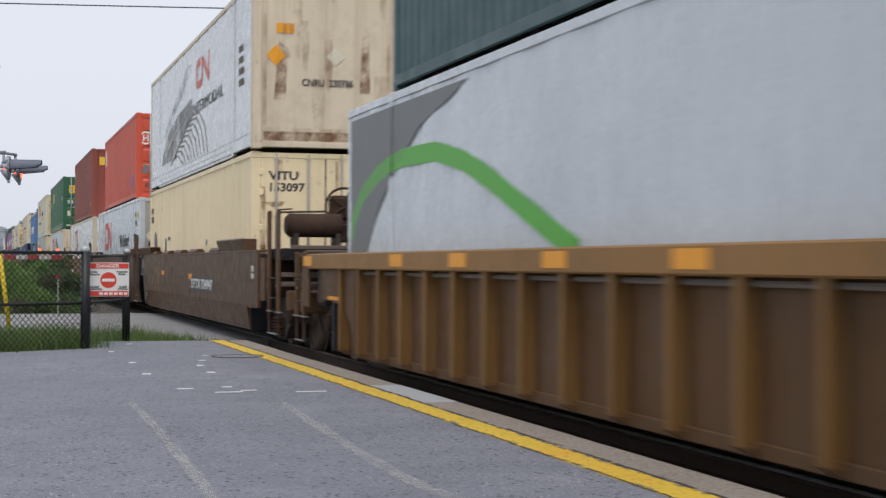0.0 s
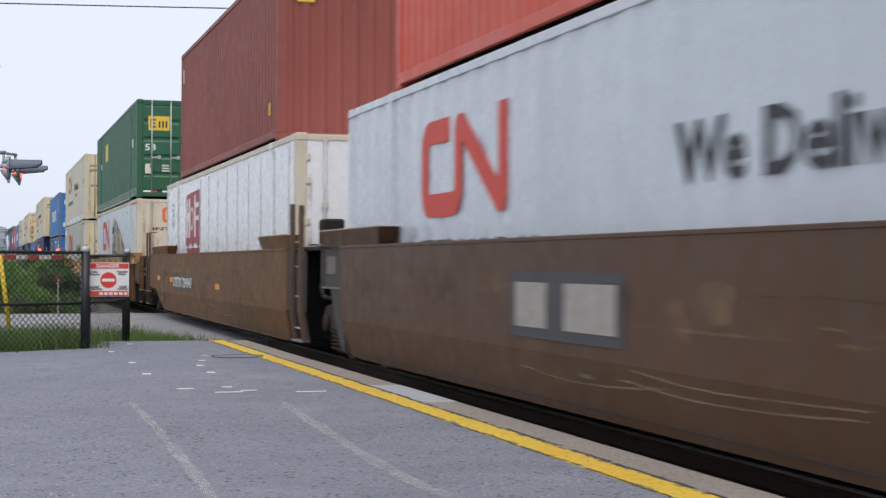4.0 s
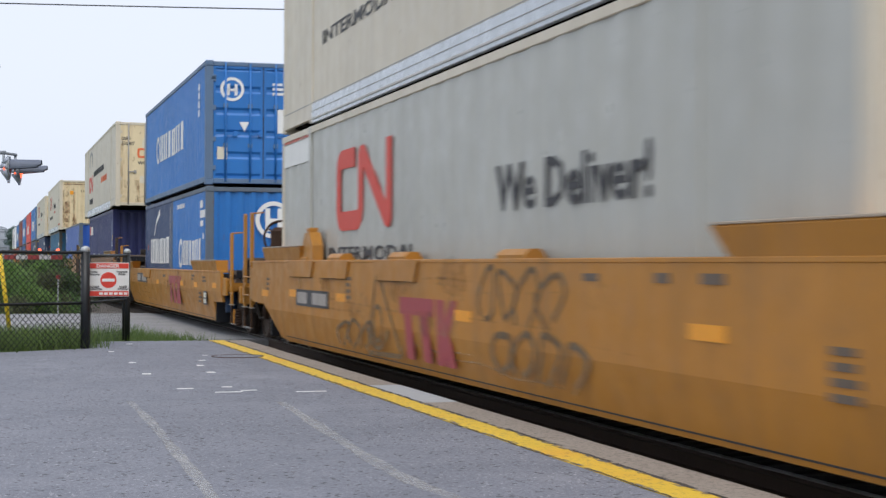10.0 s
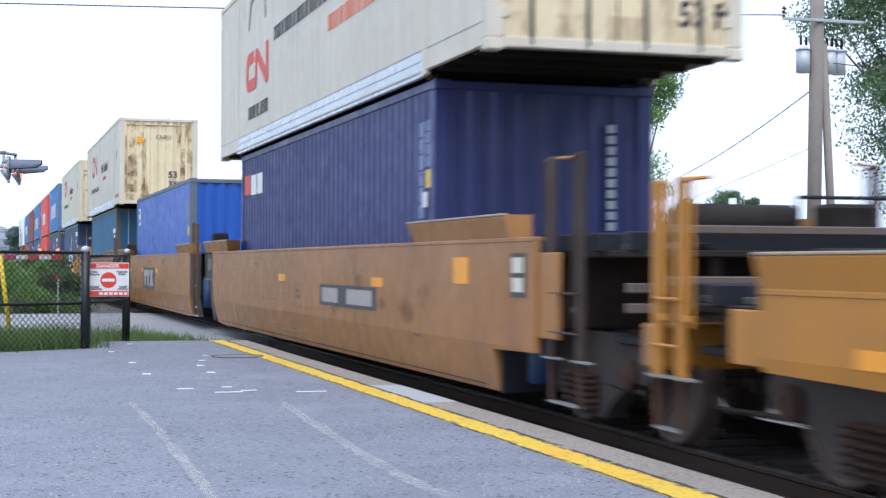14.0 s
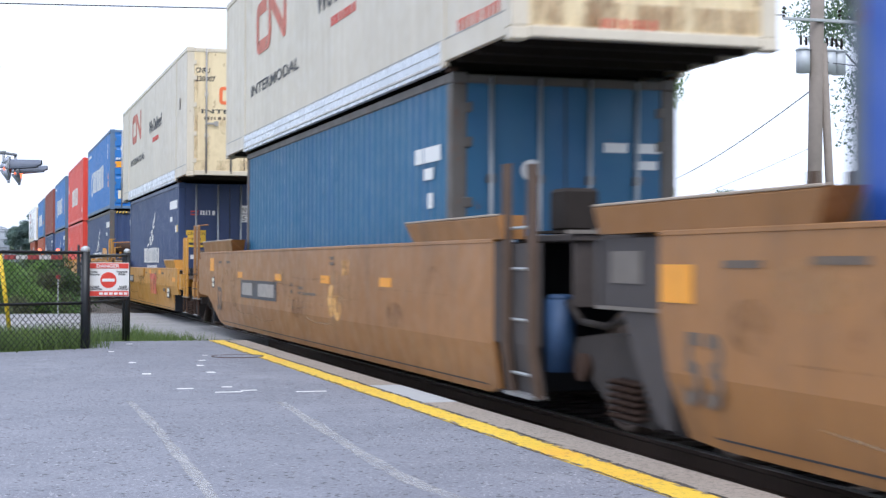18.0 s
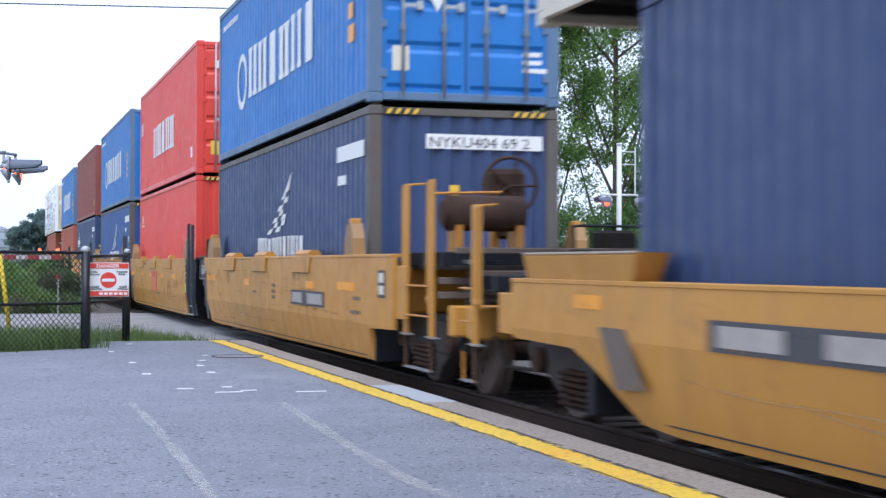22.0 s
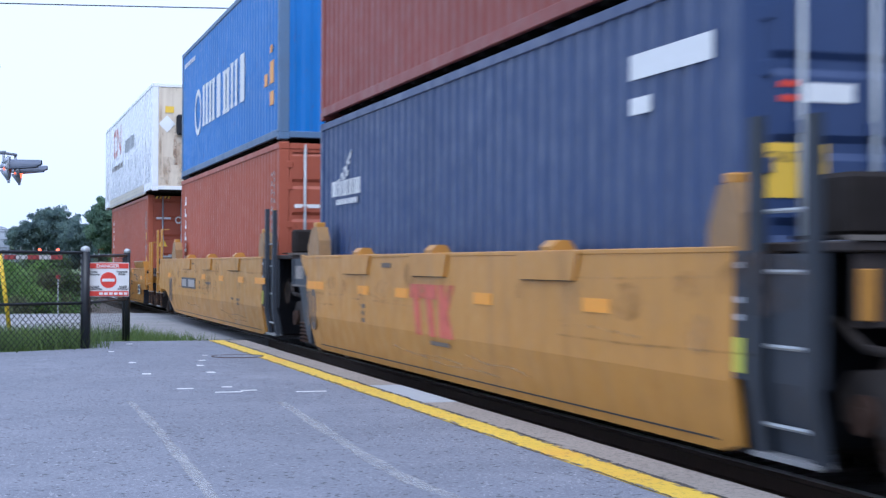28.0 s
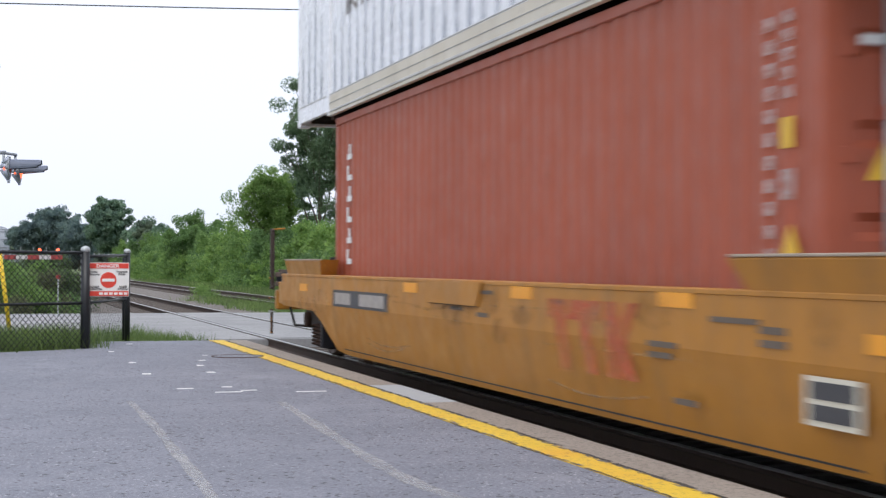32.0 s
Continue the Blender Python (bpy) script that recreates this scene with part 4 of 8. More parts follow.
cars["w3"] = well_car("brown smooth-sided well car with a faded number board", 72.35, 1.53, M["car_dull"], M["car_brown_steel"], -8.40, -8.2, 9.8, 7.6, ("joint", -9.8, False), ("free", 11.6, 9.7, (2.13, 10.75, 11.4)), flaps=((-8.5, -6.3), (5.9, 9.2)), post_mat=M["car_brown"])
# ribbed single car
cars["w4"] = well_car("rusty ochre well car with ribbed sides and a brake wheel", 96.2, 1.49, M["car_rib"], M["car_brown_steel"], -9.03, -10.1, 9.75, 7.6, ("free", -11.6, -9.8, (1.52, -10.7, -11.3)), ("free", 11.55, 9.7, (1.50, 10.25, 10.85)),
                      ribbed=True, top_mat=M["car_rib_top"], wheel_front=(-10.3, 1.58, -0.4, False), flaps=((-9.9, -6.2), (6.4, 9.5)))
cars["w5"] = well_car("ochre smooth-sided well car with sprayed scrawls", 119.9, 1.36, M["car_yellow"], M["car_yellow"], -9.13, -10.25, 9.5, 7.35, ("free", -11.7, -9.9, (2.1, -10.76, -11.5)), ("free", 11.3, 9.5, (2.15, 10.0, 10.66)),
                      lugs=(0.6, 3.6, 5.6, -3.0), hoods=(0.6, 3.6, 5.6), flaps=((-9.3, -6.7), (5.5, 8.35)), guides=(5.3,), wheel_rear=(10.6, 1.75, -0.8, False))
cars["w6"] = well_car("ochre low-sided well car with a large maroon mark", 143.0, 1.18, M["car_yellow"], M["car_yellow"], -9.1, -10.2, 9.8, 7.1, ("free", -11.4, -9.8, (1.86, -11.05)), ("free", 11.5, 9.5, (1.87, 10.95, 11.3)),
                      flaps=((-9.8, -6.3), (6.4, 9.8)), hoods=(2.6,), zc=0.80)
# three faded tan articulated units
cars["w7"] = well_car("faded brown smooth-sided well car with tall grab posts", 166.35, 1.53, M["car_tan"], M["car_brown_steel"], -8.86, -9.9, 8.2, 7.3, ("free", -11.7, -9.75, (2.15, -10.1, -10.7)), ("joint", 9.55, True), flaps=((-9.3, -6.25), (5.6, 8.5)), post_mat=M["car_brown_steel"])
cars["w8"] = well_car("faded brown smooth-sided articulated well unit", 185.5, 1.53, M["car_tan"], M["car_brown_steel"], -8.25, -8.2, 8.5, 7.6, ("joint", -9.55, False), ("joint", 9.75, True), flaps=((-8.5, -6.1), (5.8, 8.9)))
cars["w9"] = well_car("faded brown smooth-sided well car with pale scuffs", 205.0, 1.53, M["car_tan"], M["car_brown_steel"], -8.27, -8.3, 9.9, 7.7, ("joint", -9.75, False), ("free", 11.4, 9.5, (2.1, 10.7, 11.25)), flaps=((-8.5, -5.6), (5.7, 9.25)), wheel_rear=(8.95, 2.04, -0.3, False))
part("tool_box", boxes((-0.9, 0.5, 7.45, 8.0, 1.38, 2.0), bevel=0.04), M["car_brown"], cars["w9"])
cars["w10"] = well_car("ochre low-sided well car with a pocket in its side", 226.9, 1.20, M["car_bright"], M["car_yellow"], -7.21, -8.3, 8.0, 5.6, ("free", -9.7, -8.1, (1.87, -8.96, -9.42)), ("free", 9.6, 7.7, (1.85, 9.18)), flaps=((-8.0, -6.0), (5.4, 7.6)), hoods=(-0.4,), zc=0.80)
# five clean articulated units
U5 = dict(lugs=(2.82, -0.2, -3.45), hoods=(2.78, -0.22, -3.48), hood_w=1.35, dark=M["black"])
cars["w11"] = well_car("clean ochre articulated well unit with a brake wheel", 247.0, 1.42, M["car_bright"], M["car_yellow"], -7.25, -8.3, 6.27, 5.4, ("free", -9.9, -8.1, (2.15, -8.6, -9.53)), ("joint", 7.72, True), wheel_front=(-8.9, 2.13, -0.45, True), guides=(-6.2, 5.25), lug_w=1.3, **U5)
for key, c in (("w12", 262.45), ("w13", 277.85), ("w14", 293.15)):
    cars[key] = well_car("clean ochre articulated well unit with black ends", c, 1.42, M["car_bright"], M["car_yellow"], -6.50, -6.4, 6.22, 5.35, ("joint", -7.7, False), ("joint", 7.68, True), guides=(-6.38, 5.25), lug_w=0.38, **U5)
cars["w15"] = well_car("clean ochre articulated well unit at the set's end", 308.4, 1.42, M["car_bright"], M["car_yellow"], -6.18, -6.4, 7.9, 5.6, ("joint", -7.6, False), ("free", 9.5, 7.7, (2.15, 8.2, 9.07)), guides=(-6.05, 5.25), lug_w=0.38, **U5)
cars["w16"] = well_car("ochre low-sided well car at the train's tail", 328.2, 1.17, M["car_yellow"], M["car_yellow"], -7.21, -8.3, 8.2, 5.0, ("free", -9.8, -8.1, (1.87, -8.9, -9.4)), ("free", 9.5, 7.4, (1.85, 9.4)), flaps=((-8.2, -5.7), (5.4, 7.75)), hoods=(-0.2,), zc=0.80, rear_post=M["car_brown_steel"])

# grimy blue air reservoirs hung under some ends
for key, y0, z0 in (("w8", -9.08, 0.42), ("w9", -9.12, 0.46), ("w7", -9.35, 0.34), ("w6", -9.75, 0.42)):
    bm = bmesh.new()
    rod(bm, (-1.22, y0, z0), (-1.22, y0, z0 + 0.58), 0.12, 14)
    rod(bm, (-1.22, y0, z0 + 0.58), (-1.22, y0, z0 + 0.62), 0.12, 14, 0.08)
    part("blue_reservoir", bm, M["reservoir_blue"], cars[key], "grimy blue air reservoir")

# paints of the boxes
M["lip_grey"] = paint("grey_rail_paint", (0.46, 0.45, 0.43), 0.3, 0.3, 0.06, 0.5)
for key in ("car_brown", "car_brown_steel", "car_tan", "car_dull", "car_yellow", "car_bright", "car_rib", "car_rib_top", "car_rib_lit_edge"):
    M[key].node_tree.nodes["Principled BSDF"].inputs["Specular IOR Level"].default_value = 0.22   # dusty, old paint
M["box_grey"] = paint("pale_grey_box", (0.53, 0.57, 0.61), 0.08, 0.18, 0.0, 0.26, (0.28, 0.30, 0.31))
M["box_cream"] = paint("cream_box", (0.80, 0.665, 0.43), 0.18, 0.2, 0.08, 0.5, (0.35, 0.25, 0.14))
M["box_dirty"] = paint("stained_white_box", (0.64, 0.55, 0.42), 0.35, 0.45, 0.10, 0.55, (0.26, 0.15, 0.08))
M["box_white"] = paint("white_box", (0.60, 0.625, 0.66), 0.14, 0.26, 0.0, 0.27, (0.42, 0.40, 0.37))
M["box_clean_white"] = paint("clean_white_box", (0.78, 0.78, 0.80), 0.05, 0.07, 0.0, 0.27, (0.50, 0.48, 0.45), fade=0.04)
M["box_dull_white"] = paint("dull_white_box", (0.545, 0.585, 0.63), 0.16, 0.28, 0.0, 0.34, (0.36, 0.35, 0.33))
M["box_beige"] = paint("beige_box", (0.58, 0.52, 0.41), 0.2, 0.3, 0.05, 0.45, (0.32, 0.26, 0.19))
M["box_cream_door"] = paint("cream_door", (0.70, 0.58, 0.36), 0.35, 0.4, 0.10, 0.45, (0.33, 0.21, 0.10))
M["box_silver"] = paint("silver_grey_box", (0.40, 0.40, 0.36), 0.15, 0.35, 0.0, 0.38, (0.26, 0.25, 0.22))
M["box_red"] = paint("orange_red_box", (0.56, 0.075, 0.035), 0.16, 0.18, 0.03, 0.45, (0.25, 0.05, 0.03))
M["box_bright_red"] = paint("bright_red_box", (0.64, 0.055, 0.032), 0.12, 0.15, 0.0, 0.42, (0.35, 0.05, 0.04))
M["box_brown"] = paint("red_brown_box", (0.235, 0.055, 0.04), 0.22, 0.25, 0.05, 0.55, (0.12, 0.045, 0.035))
M["box_brick"] = paint("brick_red_box", (0.35, 0.082, 0.038), 0.16, 0.22, 0.02, 0.55, (0.2, 0.06, 0.045))
M["box_green"] = paint("dark_green_box", (0.018, 0.10, 0.045), 0.16, 0.2, 0.0, 0.45, (0.03, 0.06, 0.04))
M["box_teal"] = paint("dark_teal_box", (0.035, 0.085, 0.09), 0.25, 0.25, 0.02, 0.5, (0.05, 0.06, 0.06))
M["box_blue"] = paint("bright_blue_box", (0.02, 0.155, 0.47), 0.2, 0.3, 0.09, 0.42, (0.03, 0.10, 0.25))
M["box_navy"] = paint("navy_box", (0.030, 0.053, 0.135), 0.15, 0.2, 0.0, 0.45, (0.03, 0.035, 0.06))
M["box_indigo"] = paint("indigo_box", (0.022, 0.028, 0.125), 0.15, 0.2, 0.0, 0.45, (0.03, 0.03, 0.06))
M["box_royal"] = paint("royal_blue_box", (0.020, 0.088, 0.40), 0.14, 0.16, 0.0, 0.4, (0.02, 0.05, 0.2))
M["box_mid_blue"] = paint("mid_blue_box", (0.022, 0.078, 0.26), 0.18, 0.22, 0.02, 0.45, (0.03, 0.05, 0.15))
M["box_steel_blue"] = paint("faded_blue_box", (0.022, 0.115, 0.22), 0.25, 0.45, 0.02, 0.5, (0.02, 0.09, 0.28))
M["frame_rust"] = paint("rusty_frame", (0.10, 0.09, 0.08), 0.4, 0.4, 0.25, 0.6)
M["frame_blue_grey"] = paint("weathered_blue_grey_frame", (0.10, 0.13, 0.17), 0.5, 0.4, 0.22, 0.6)
# faded, dusty blue, lightened further for the skylight on the rails' chamfers
M["rail_blue"] = paint("dusty_skylit_blue_rail", (0.10, 0.165, 0.27), 0.3, 0.3, 0.05, 0.55)
M["frame_grey"] = paint("grey_frame", (0.30, 0.29, 0.27), 0.3, 0.3, 0.1, 0.5)

F53, F40 = dict(length=16.15, width=2.591), dict(length=12.19)
LOW, UP = 0.33, 3.27
B = {}
# on the ribbed leading car
B["arc"] = container("container", "pale grey container with a grey corner and a green arc", 2.5, 16.15, 0.335, M["box_grey"], width=2.591, pitch=1.2, depth=0.012, leading="doors")
B["teal_top"] = container("container", "dark teal corrugated container on top of a grey one", 4.6, 12.19, 3.27, M["box_teal"])
# on the brown units
B["vitu"] = container("container", "cream corrugated container with grey doors", 25.83, 16.15, 0.335, M["box_cream"], width=2.591, pitch=0.42, depth=0.03, leading="smooth_doors", rod_mat=M["frame_grey"], frame_mat=M["box_cream"])
B["stained"] = container("container", "rust-stained white container with a dark printed picture", 25.75, 16.15, 3.27, M["box_white"], width=2.591, pitch=1.2, depth=0.01, leading="smooth", end_mat=M["box_dirty"], frame_mat=M["box_dirty"])
B["deliver"] = container("container", "pale grey container with a red mark and black words", 44.85, 16.15, 0.335, M["box_grey"], width=2.591, pitch=0.6, depth=0.014, leading="smooth", end_mat=M["box_silver"])
B["red"] = container("container", "orange-red corrugated container with locked doors", 46.82, 12.19, 3.27, M["box_red"], height=2.591, leading="doors")
B["hf"] = container("container", "white refrigerated container with a maroon mark", 64.32, 16.15, 0.335, M["box_clean_white"], width=2.591, pitch=1.2, depth=0.01, leading="smooth_doors", frame_mat=M["box_beige"])
B["brown"] = container("container", "red-brown corrugated container on a white one", 66.2, 12.19, 3.27, M["box_brown"], leading="ribbed")
# on the ribbed car
B["loco"] = container("container", "white container with a printed engine and a red mark", 88.1, 16.15, 0.335, M["box_dull_white"], width=2.591, pitch=1.2, depth=0.012, leading="smooth_doors", rod_mat=M["frame_grey"], frame_mat=M["box_dirty"], end_mat=M["box_dirty"])
B["green"] = container("container", "dark green corrugated container with pale door rods", 88.19, 16.15, 3.27, M["box_green"], width=2.591, leading="doors")
# beige pair
B["pair_low"] = container("container", "silver-grey container with beige doors and a red mark", 111.85, 16.15, 0.335, M["box_silver"], width=2.591, pitch=0.6, depth=0.014, leading="smooth_doors", rod_mat=M["frame_grey"], frame_mat=M["box_beige"], end_mat=M["box_cream_door"])
B["pair_top"] = container("container", "beige container with a red mark on its side", 111.78, 16.15, 3.27, M["box_beige"], width=2.591, pitch=0.36, depth=0.005, leading="smooth_doors", rod_mat=M["frame_grey"], frame_mat=M["box_beige"], end_mat=M["box_cream_door"], rail_mat=M["box_grey"])
# blue boxes
B["blue_top"] = container("container", "bright blue corrugated container with a white ring", 136.91, 12.19, 2.965, M["box_blue"], height=2.591, leading="doors", frame_mat=M["rail_blue"], rod_mat=M["box_blue"])
B["blue_short"] = container("container", "short bright blue container with a white ring", 136.74, 6.06, 0.335, M["box_blue"], height=2.591, leading="ribbed", frame_mat=M["frame_blue_grey"])
B["navy_short"] = container("container", "short navy container with white lettering", 142.84, 6.06, 0.335, M["box_navy"], height=2.591, leading="ribbed")
# indigo and beige
B["indigo"] = container("container", "indigo corrugated container with a striped top edge", 160.2, 12.19, 0.335, M["box_indigo"], leading="ribbed")
B["world"] = container("container", "beige container with red and black lettering", 158.28, 16.15, 3.27, M["box_beige"], width=2.591, pitch=0.36, depth=0.005, leading="smooth_doors", rod_mat=M["frame_grey"], end_mat=M["box_cream_door"], rail_mat=M["box_grey"])
B["royal"] = container("container", "royal blue corrugated container riding alone", 179.43, 12.19, 0.335, M["box_royal"], leading="ribbed", frame_mat=M["frame_blue_grey"], depth=0.012)
B["steel_blue"] = container("container", "faded steel-blue container with pale door rods", 198.88, 12.19, 0.335, M["box_steel_blue"], leading="smooth_doors", frame_mat=M["frame_rust"])
B["rust_front"] = container("container", "beige container with a rust-streaked ribbed end", 196.88, 16.15, 3.27, M["box_beige"], width=2.591, pitch=0.36, depth=0.005, leading="ribbed", end_mat=M["box_cream_door"], rail_mat=M["box_grey"])
B["navy_doors"] = container("container", "navy container with a chequered sail and grey doors", 220.8, 12.19, 0.335, M["box_navy"], leading="smooth_doors")
B["beige_top"] = container("container", "beige container with a red mark and door rods", 218.75, 16.15, 3.27, M["box_beige"], width=2.591, pitch=0.36, depth=0.005, leading="smooth_doors", rod_mat=M["frame_grey"], end_mat=M["box_cream_door"], rail_mat=M["box_grey"])
# the five clean units
B["navy_a"] = container("container", "navy corrugated container with a chequered sail", 240.88, 12.19, 0.335, M["box_navy"], leading="ribbed", stripes=True, frame_mat=M["frame_rust"])
B["blue_a"] = container("container", "bright blue corrugated container with white door marks", 240.88, 12.19, 3.27, M["box_blue"], leading="doors", frame_mat=M["rail_blue"])
B["red_low"] = container("container", "bright red corrugated container below a like one", 256.36, 12.19, 0.335, M["box_bright_red"], leading="ribbed", stripes=True)
B["red_top"] = container("container", "bright red corrugated container with white lettering", 256.36, 12.19, 3.27, M["box_bright_red"], leading="doors", frame_mat=M["box_bright_red"])
B["navy_b"] = container("container", "dark blue corrugated container with a chequered sail", 271.78, 12.19, 0.335, M["box_mid_blue"], leading="ribbed", stripes=True, frame_mat=M["frame_rust"])
B["blue_b"] = container("container", "bright blue corrugated container with yellow side labels", 271.78, 12.19, 3.27, M["box_blue"], leading="ribbed", frame_mat=M["rail_blue"])
B["navy_c"] = container("container", "navy container with a small white sail mark", 287.08, 12.19, 0.335, M["box_navy"], leading="doors", stripes=True)
B["brown_b"] = container("container", "red-brown corrugated container on a navy one", 287.08, 12.19, 3.27, M["box_brown"], leading="ribbed")
B["brick_a"] = container("container", "brick-red corrugated container with grey door rods", 302.32, 12.19, 0.335, M["box_brick"], leading="doors")
B["blue_c"] = container("container", "bright blue corrugated container above a red one", 302.32, 12.19, 3.27, M["box_blue"], leading="ribbed", frame_mat=M["rail_blue"])
B["brick_b"] = container("container", "brick-red corrugated container at the train's tail", 322.0, 12.19, 0.335, M["box_brick"], leading="doors", stripes=True)
B["white_top"] = container("container", "white container with a cooling unit on its end", 320.19, 16.15, 3.27, M["box_clean_white"], width=2.591, pitch=1.2, depth=0.004, leading="smooth", end_mat=M["box_dirty"], rail_mat=M["box_beige"])

# ---- lettering, marks and stickers on the boxes ----
BODY = {key: SIZE[ob] for key, ob in B.items()}


def side_flat(key, polys, mat, name="marking"):
    return flat(B[key], polys, SIDE, BODY[key][0] - 0.009, M[mat], name)


def end_flat(key, polys, mat, name="marking"):
    return flat(B[key], polys, FRONT, BODY[key][1] - 0.021, M[mat], name)


def side_text(key, body, u, v, width, size, mat, weight=0.0):
    me = text_mesh(body, size, 1.0, weight)
    real = max(p.co.x for p in me.vertices)
    bpy.data.meshes.remove(me)
    return letter(B[key], body, SIDE, -u, v, size, M[mat], BODY[key][0] - 0.009, width / real, weight)


def end_text(key, body, u, v, width, size, mat, weight=0.0):
    me = text_mesh(body, size, 1.0, weight)
    real = max(p.co.x for p in me.vertices)
    bpy.data.meshes.remove(me)
    return letter(B[key], body, FRONT, u, v, size, M[mat], BODY[key][1] - 0.021, width / real, weight)


def column(u, v, w, h, count, gap=0.25):
    step = h / count
    return [rect(u, v + k * step, w, step * (1 - gap)) for k in range(count)]


def diamond(u, v, w, h):
    return [(u + w / 2, v), (u + w, v + h / 2), (u + w / 2, v + h), (u, v + h / 2)]


def triangle(u, v, w, h):
    return [(u, v), (u + w, v), (u + w / 2, v + h)]


def lines(u, v, w, h, count):
    rnd = random.Random(int(u * 100) + count)
    step = h / count
    return [rect(u, v + k * step, w * rnd.uniform(0.6, 1.0), step * 0.55) for k in range(count)]


# grey box with a green arc
side_flat("arc", [[(-8.0, 2.74), (-3.2, 2.74), (-3.66, 2.64), (-4.87, 2.42), (-5.78, 2.05), (-6.47, 1.68), (-6.92, 1.30), (-7.3, 0.9), (-7.93, 0.9)]], "grey_field")
side_flat("arc", strip([(-7.87, 1.30), (-7.8, 1.49), (-7.35, 1.81), (-6.53, 2.03), (-5.54, 2.14), (-4.24, 2.12), (-3.29, 1.96), (-2.45, 1.73), (-1.55, 1.44), (-0.4, 1.08)], 0.20), "green_band", "arc_band")
flat(B["arc"], [[(-6.10, 1.90), (-5.94, 1.98), (-5.94, 2.74), (-6.10, 2.74)]], SIDE, BODY["arc"][0] + 0.005, M["grey_field"], "corner_field")
flat(B["arc"], [[(-6.10, 1.99), (-5.94, 2.02), (-5.94, 2.20), (-6.10, 2.17)]], SIDE, BODY["arc"][0] + 0.010, M["green_band"], "arc_band")
# stained white box
side_flat("stained", [[(-5.41, 0.51), (-5.28, 0.71), (-4.11, 1.23), (-2.06, 1.52), (-0.77, 1.58), (0.18, 1.66), (0.28, 1.22), (-0.75, 1.08), (-2.32, 0.84), (-3.47, 0.52)]], "smoke_grey", "printed_picture")
side_flat("stained", [[(-5.0, 1.3), (-3.2, 1.75), (-1.0, 2.3), (-0.6, 2.45), (0.0, 2.4), (-1.6, 1.85), (-3.4, 1.5), (-4.8, 1.1)]], "smoke_pale", "printed_picture")
flat(B["stained"], [[(-4.93, 0.51), (-3.79, 0.95), (-1.26, 1.28), (-0.86, 1.32), (-2.9, 1.1), (-4.41, 0.7)]], SIDE, BODY["stained"][0] - 0.004, M["pale_patch"], "printed_gleam")
for k in range(9):
    f = k / 8
    a, h0 = -3.6 + 2.6 * f, 0.48 + 0.7 * f
    e = -1.3 + 4.0 * f
    side_flat("stained", band([(a, h0 - 0.08), (a + 0.35 * (e - a), h0 + 0.09), (a + 0.65 * (e - a), h0 + 0.06), (a + 0.88 * (e - a), h0 - 0.10 - 0.2 * f), (e, 0.32)], 0.035), "smoke_brown", "printed_line")
side_text("stained", "INTERMODAL", 0.3, 1.25, 4.4, 0.34, "ink")
side_flat("stained", bracket_sign(0.9, 1.75, 2.0, 0.62, 0.16), "pink")
side_flat("stained", lines(6.6, 1.2, 0.5, 0.8, 4), "grey_stencil")
end_flat("stained", [rect(-0.88, 1.98, 0.31, 0.17), diamond(-1.05, 1.41, 0.33, 0.37)], "yellow", "placard")
end_flat("stained", [[(-0.92, 0.84), (-0.72, 0.84), (-0.68, 1.7), (-0.84, 1.84)], [(0.58, 0.99), (0.76, 0.99), (0.74, 2.0), (0.62, 2.0)], rect(-1.1, 0.14, 2.2, 0.16)], "rust_stain", "rust_stain")
end_flat("stained", [diamond(-0.02, 1.44, 0.33, 0.33)], "pale_patch", "placard")
end_text("stained", "CNRU  230786", -0.44, 1.09, 0.90, 0.17, "ink", 0.004)
end_text("stained", "53ft", 0.67, 0.45, 0.47, 0.24, "ink", 0.004)
# cream box
end_text("vitu", "VITU", -0.98, 2.42, 0.50, 0.20, "ink", 0.006)
end_text("vitu", "153097", -1.0, 2.22, 0.64, 0.20, "ink", 0.006)
end_flat("vitu", [[(-1.1, 2.03), (-0.7, 2.05), (-0.75, 1.98), (-0.9, 1.94)], diamond(-0.2, 2.3, 0.11, 0.13), rect(0.35, 1.30, 0.5, 0.06)], "rust_stain", "rust_stain")
side_flat("vitu", [rect(-7.75, 2.3, 0.34, 0.14), rect(-7.75, 2.05, 0.5, 0.16)], "grey_stencil")
side_flat("vitu", [disc(-6.8, 1.55, 0.26), rect(-4.6, 1.2, 0.16, 0.4), rect(-4.0, 1.55, 0.34, 0.08), rect(2.6, 1.35, 0.2, 0.12)], "grey_field", "old_patch")
side_flat("vitu", [rect(-8.0, 2.80, 2.0, 0.05), rect(5.5, 2.80, 2.4, 0.05)], "maroon", "red_edge")
# pale grey box with words
side_flat("deliver", bracket_sign(-4.76, 1.45, 2.7, 0.98, 0.24), "red")
side_text("deliver", "We Deliver!", 1.33, 1.52, 3.2, 0.56, "ink", 0.012)
side_text("deliver", "INTERMODAL", -5.4, 1.05, 4.3, 0.26, "ink")
side_flat("deliver", [rect(6.61, 2.36, 0.24, 0.12), rect(6.7, 2.1, 0.36, 0.14)], "grey_stencil")
side_flat("deliver", [rect(7.35, 2.28, 0.28, 0.22)], "sticker")
side_flat("deliver", [rect(5.7, 2.80, 2.3, 0.06)], "red", "red_edge")
end_flat("deliver", [rect(-0.96, 2.1, 0.27, 0.17)], "sticker")
end_flat("deliver", [diamond(-1.14, 1.50, 0.56, 0.56)], "pale_patch", "placard")
end_flat("deliver", [rect(-0.5, 2.05, 1.65, 0.70)], "white", "white_panel")
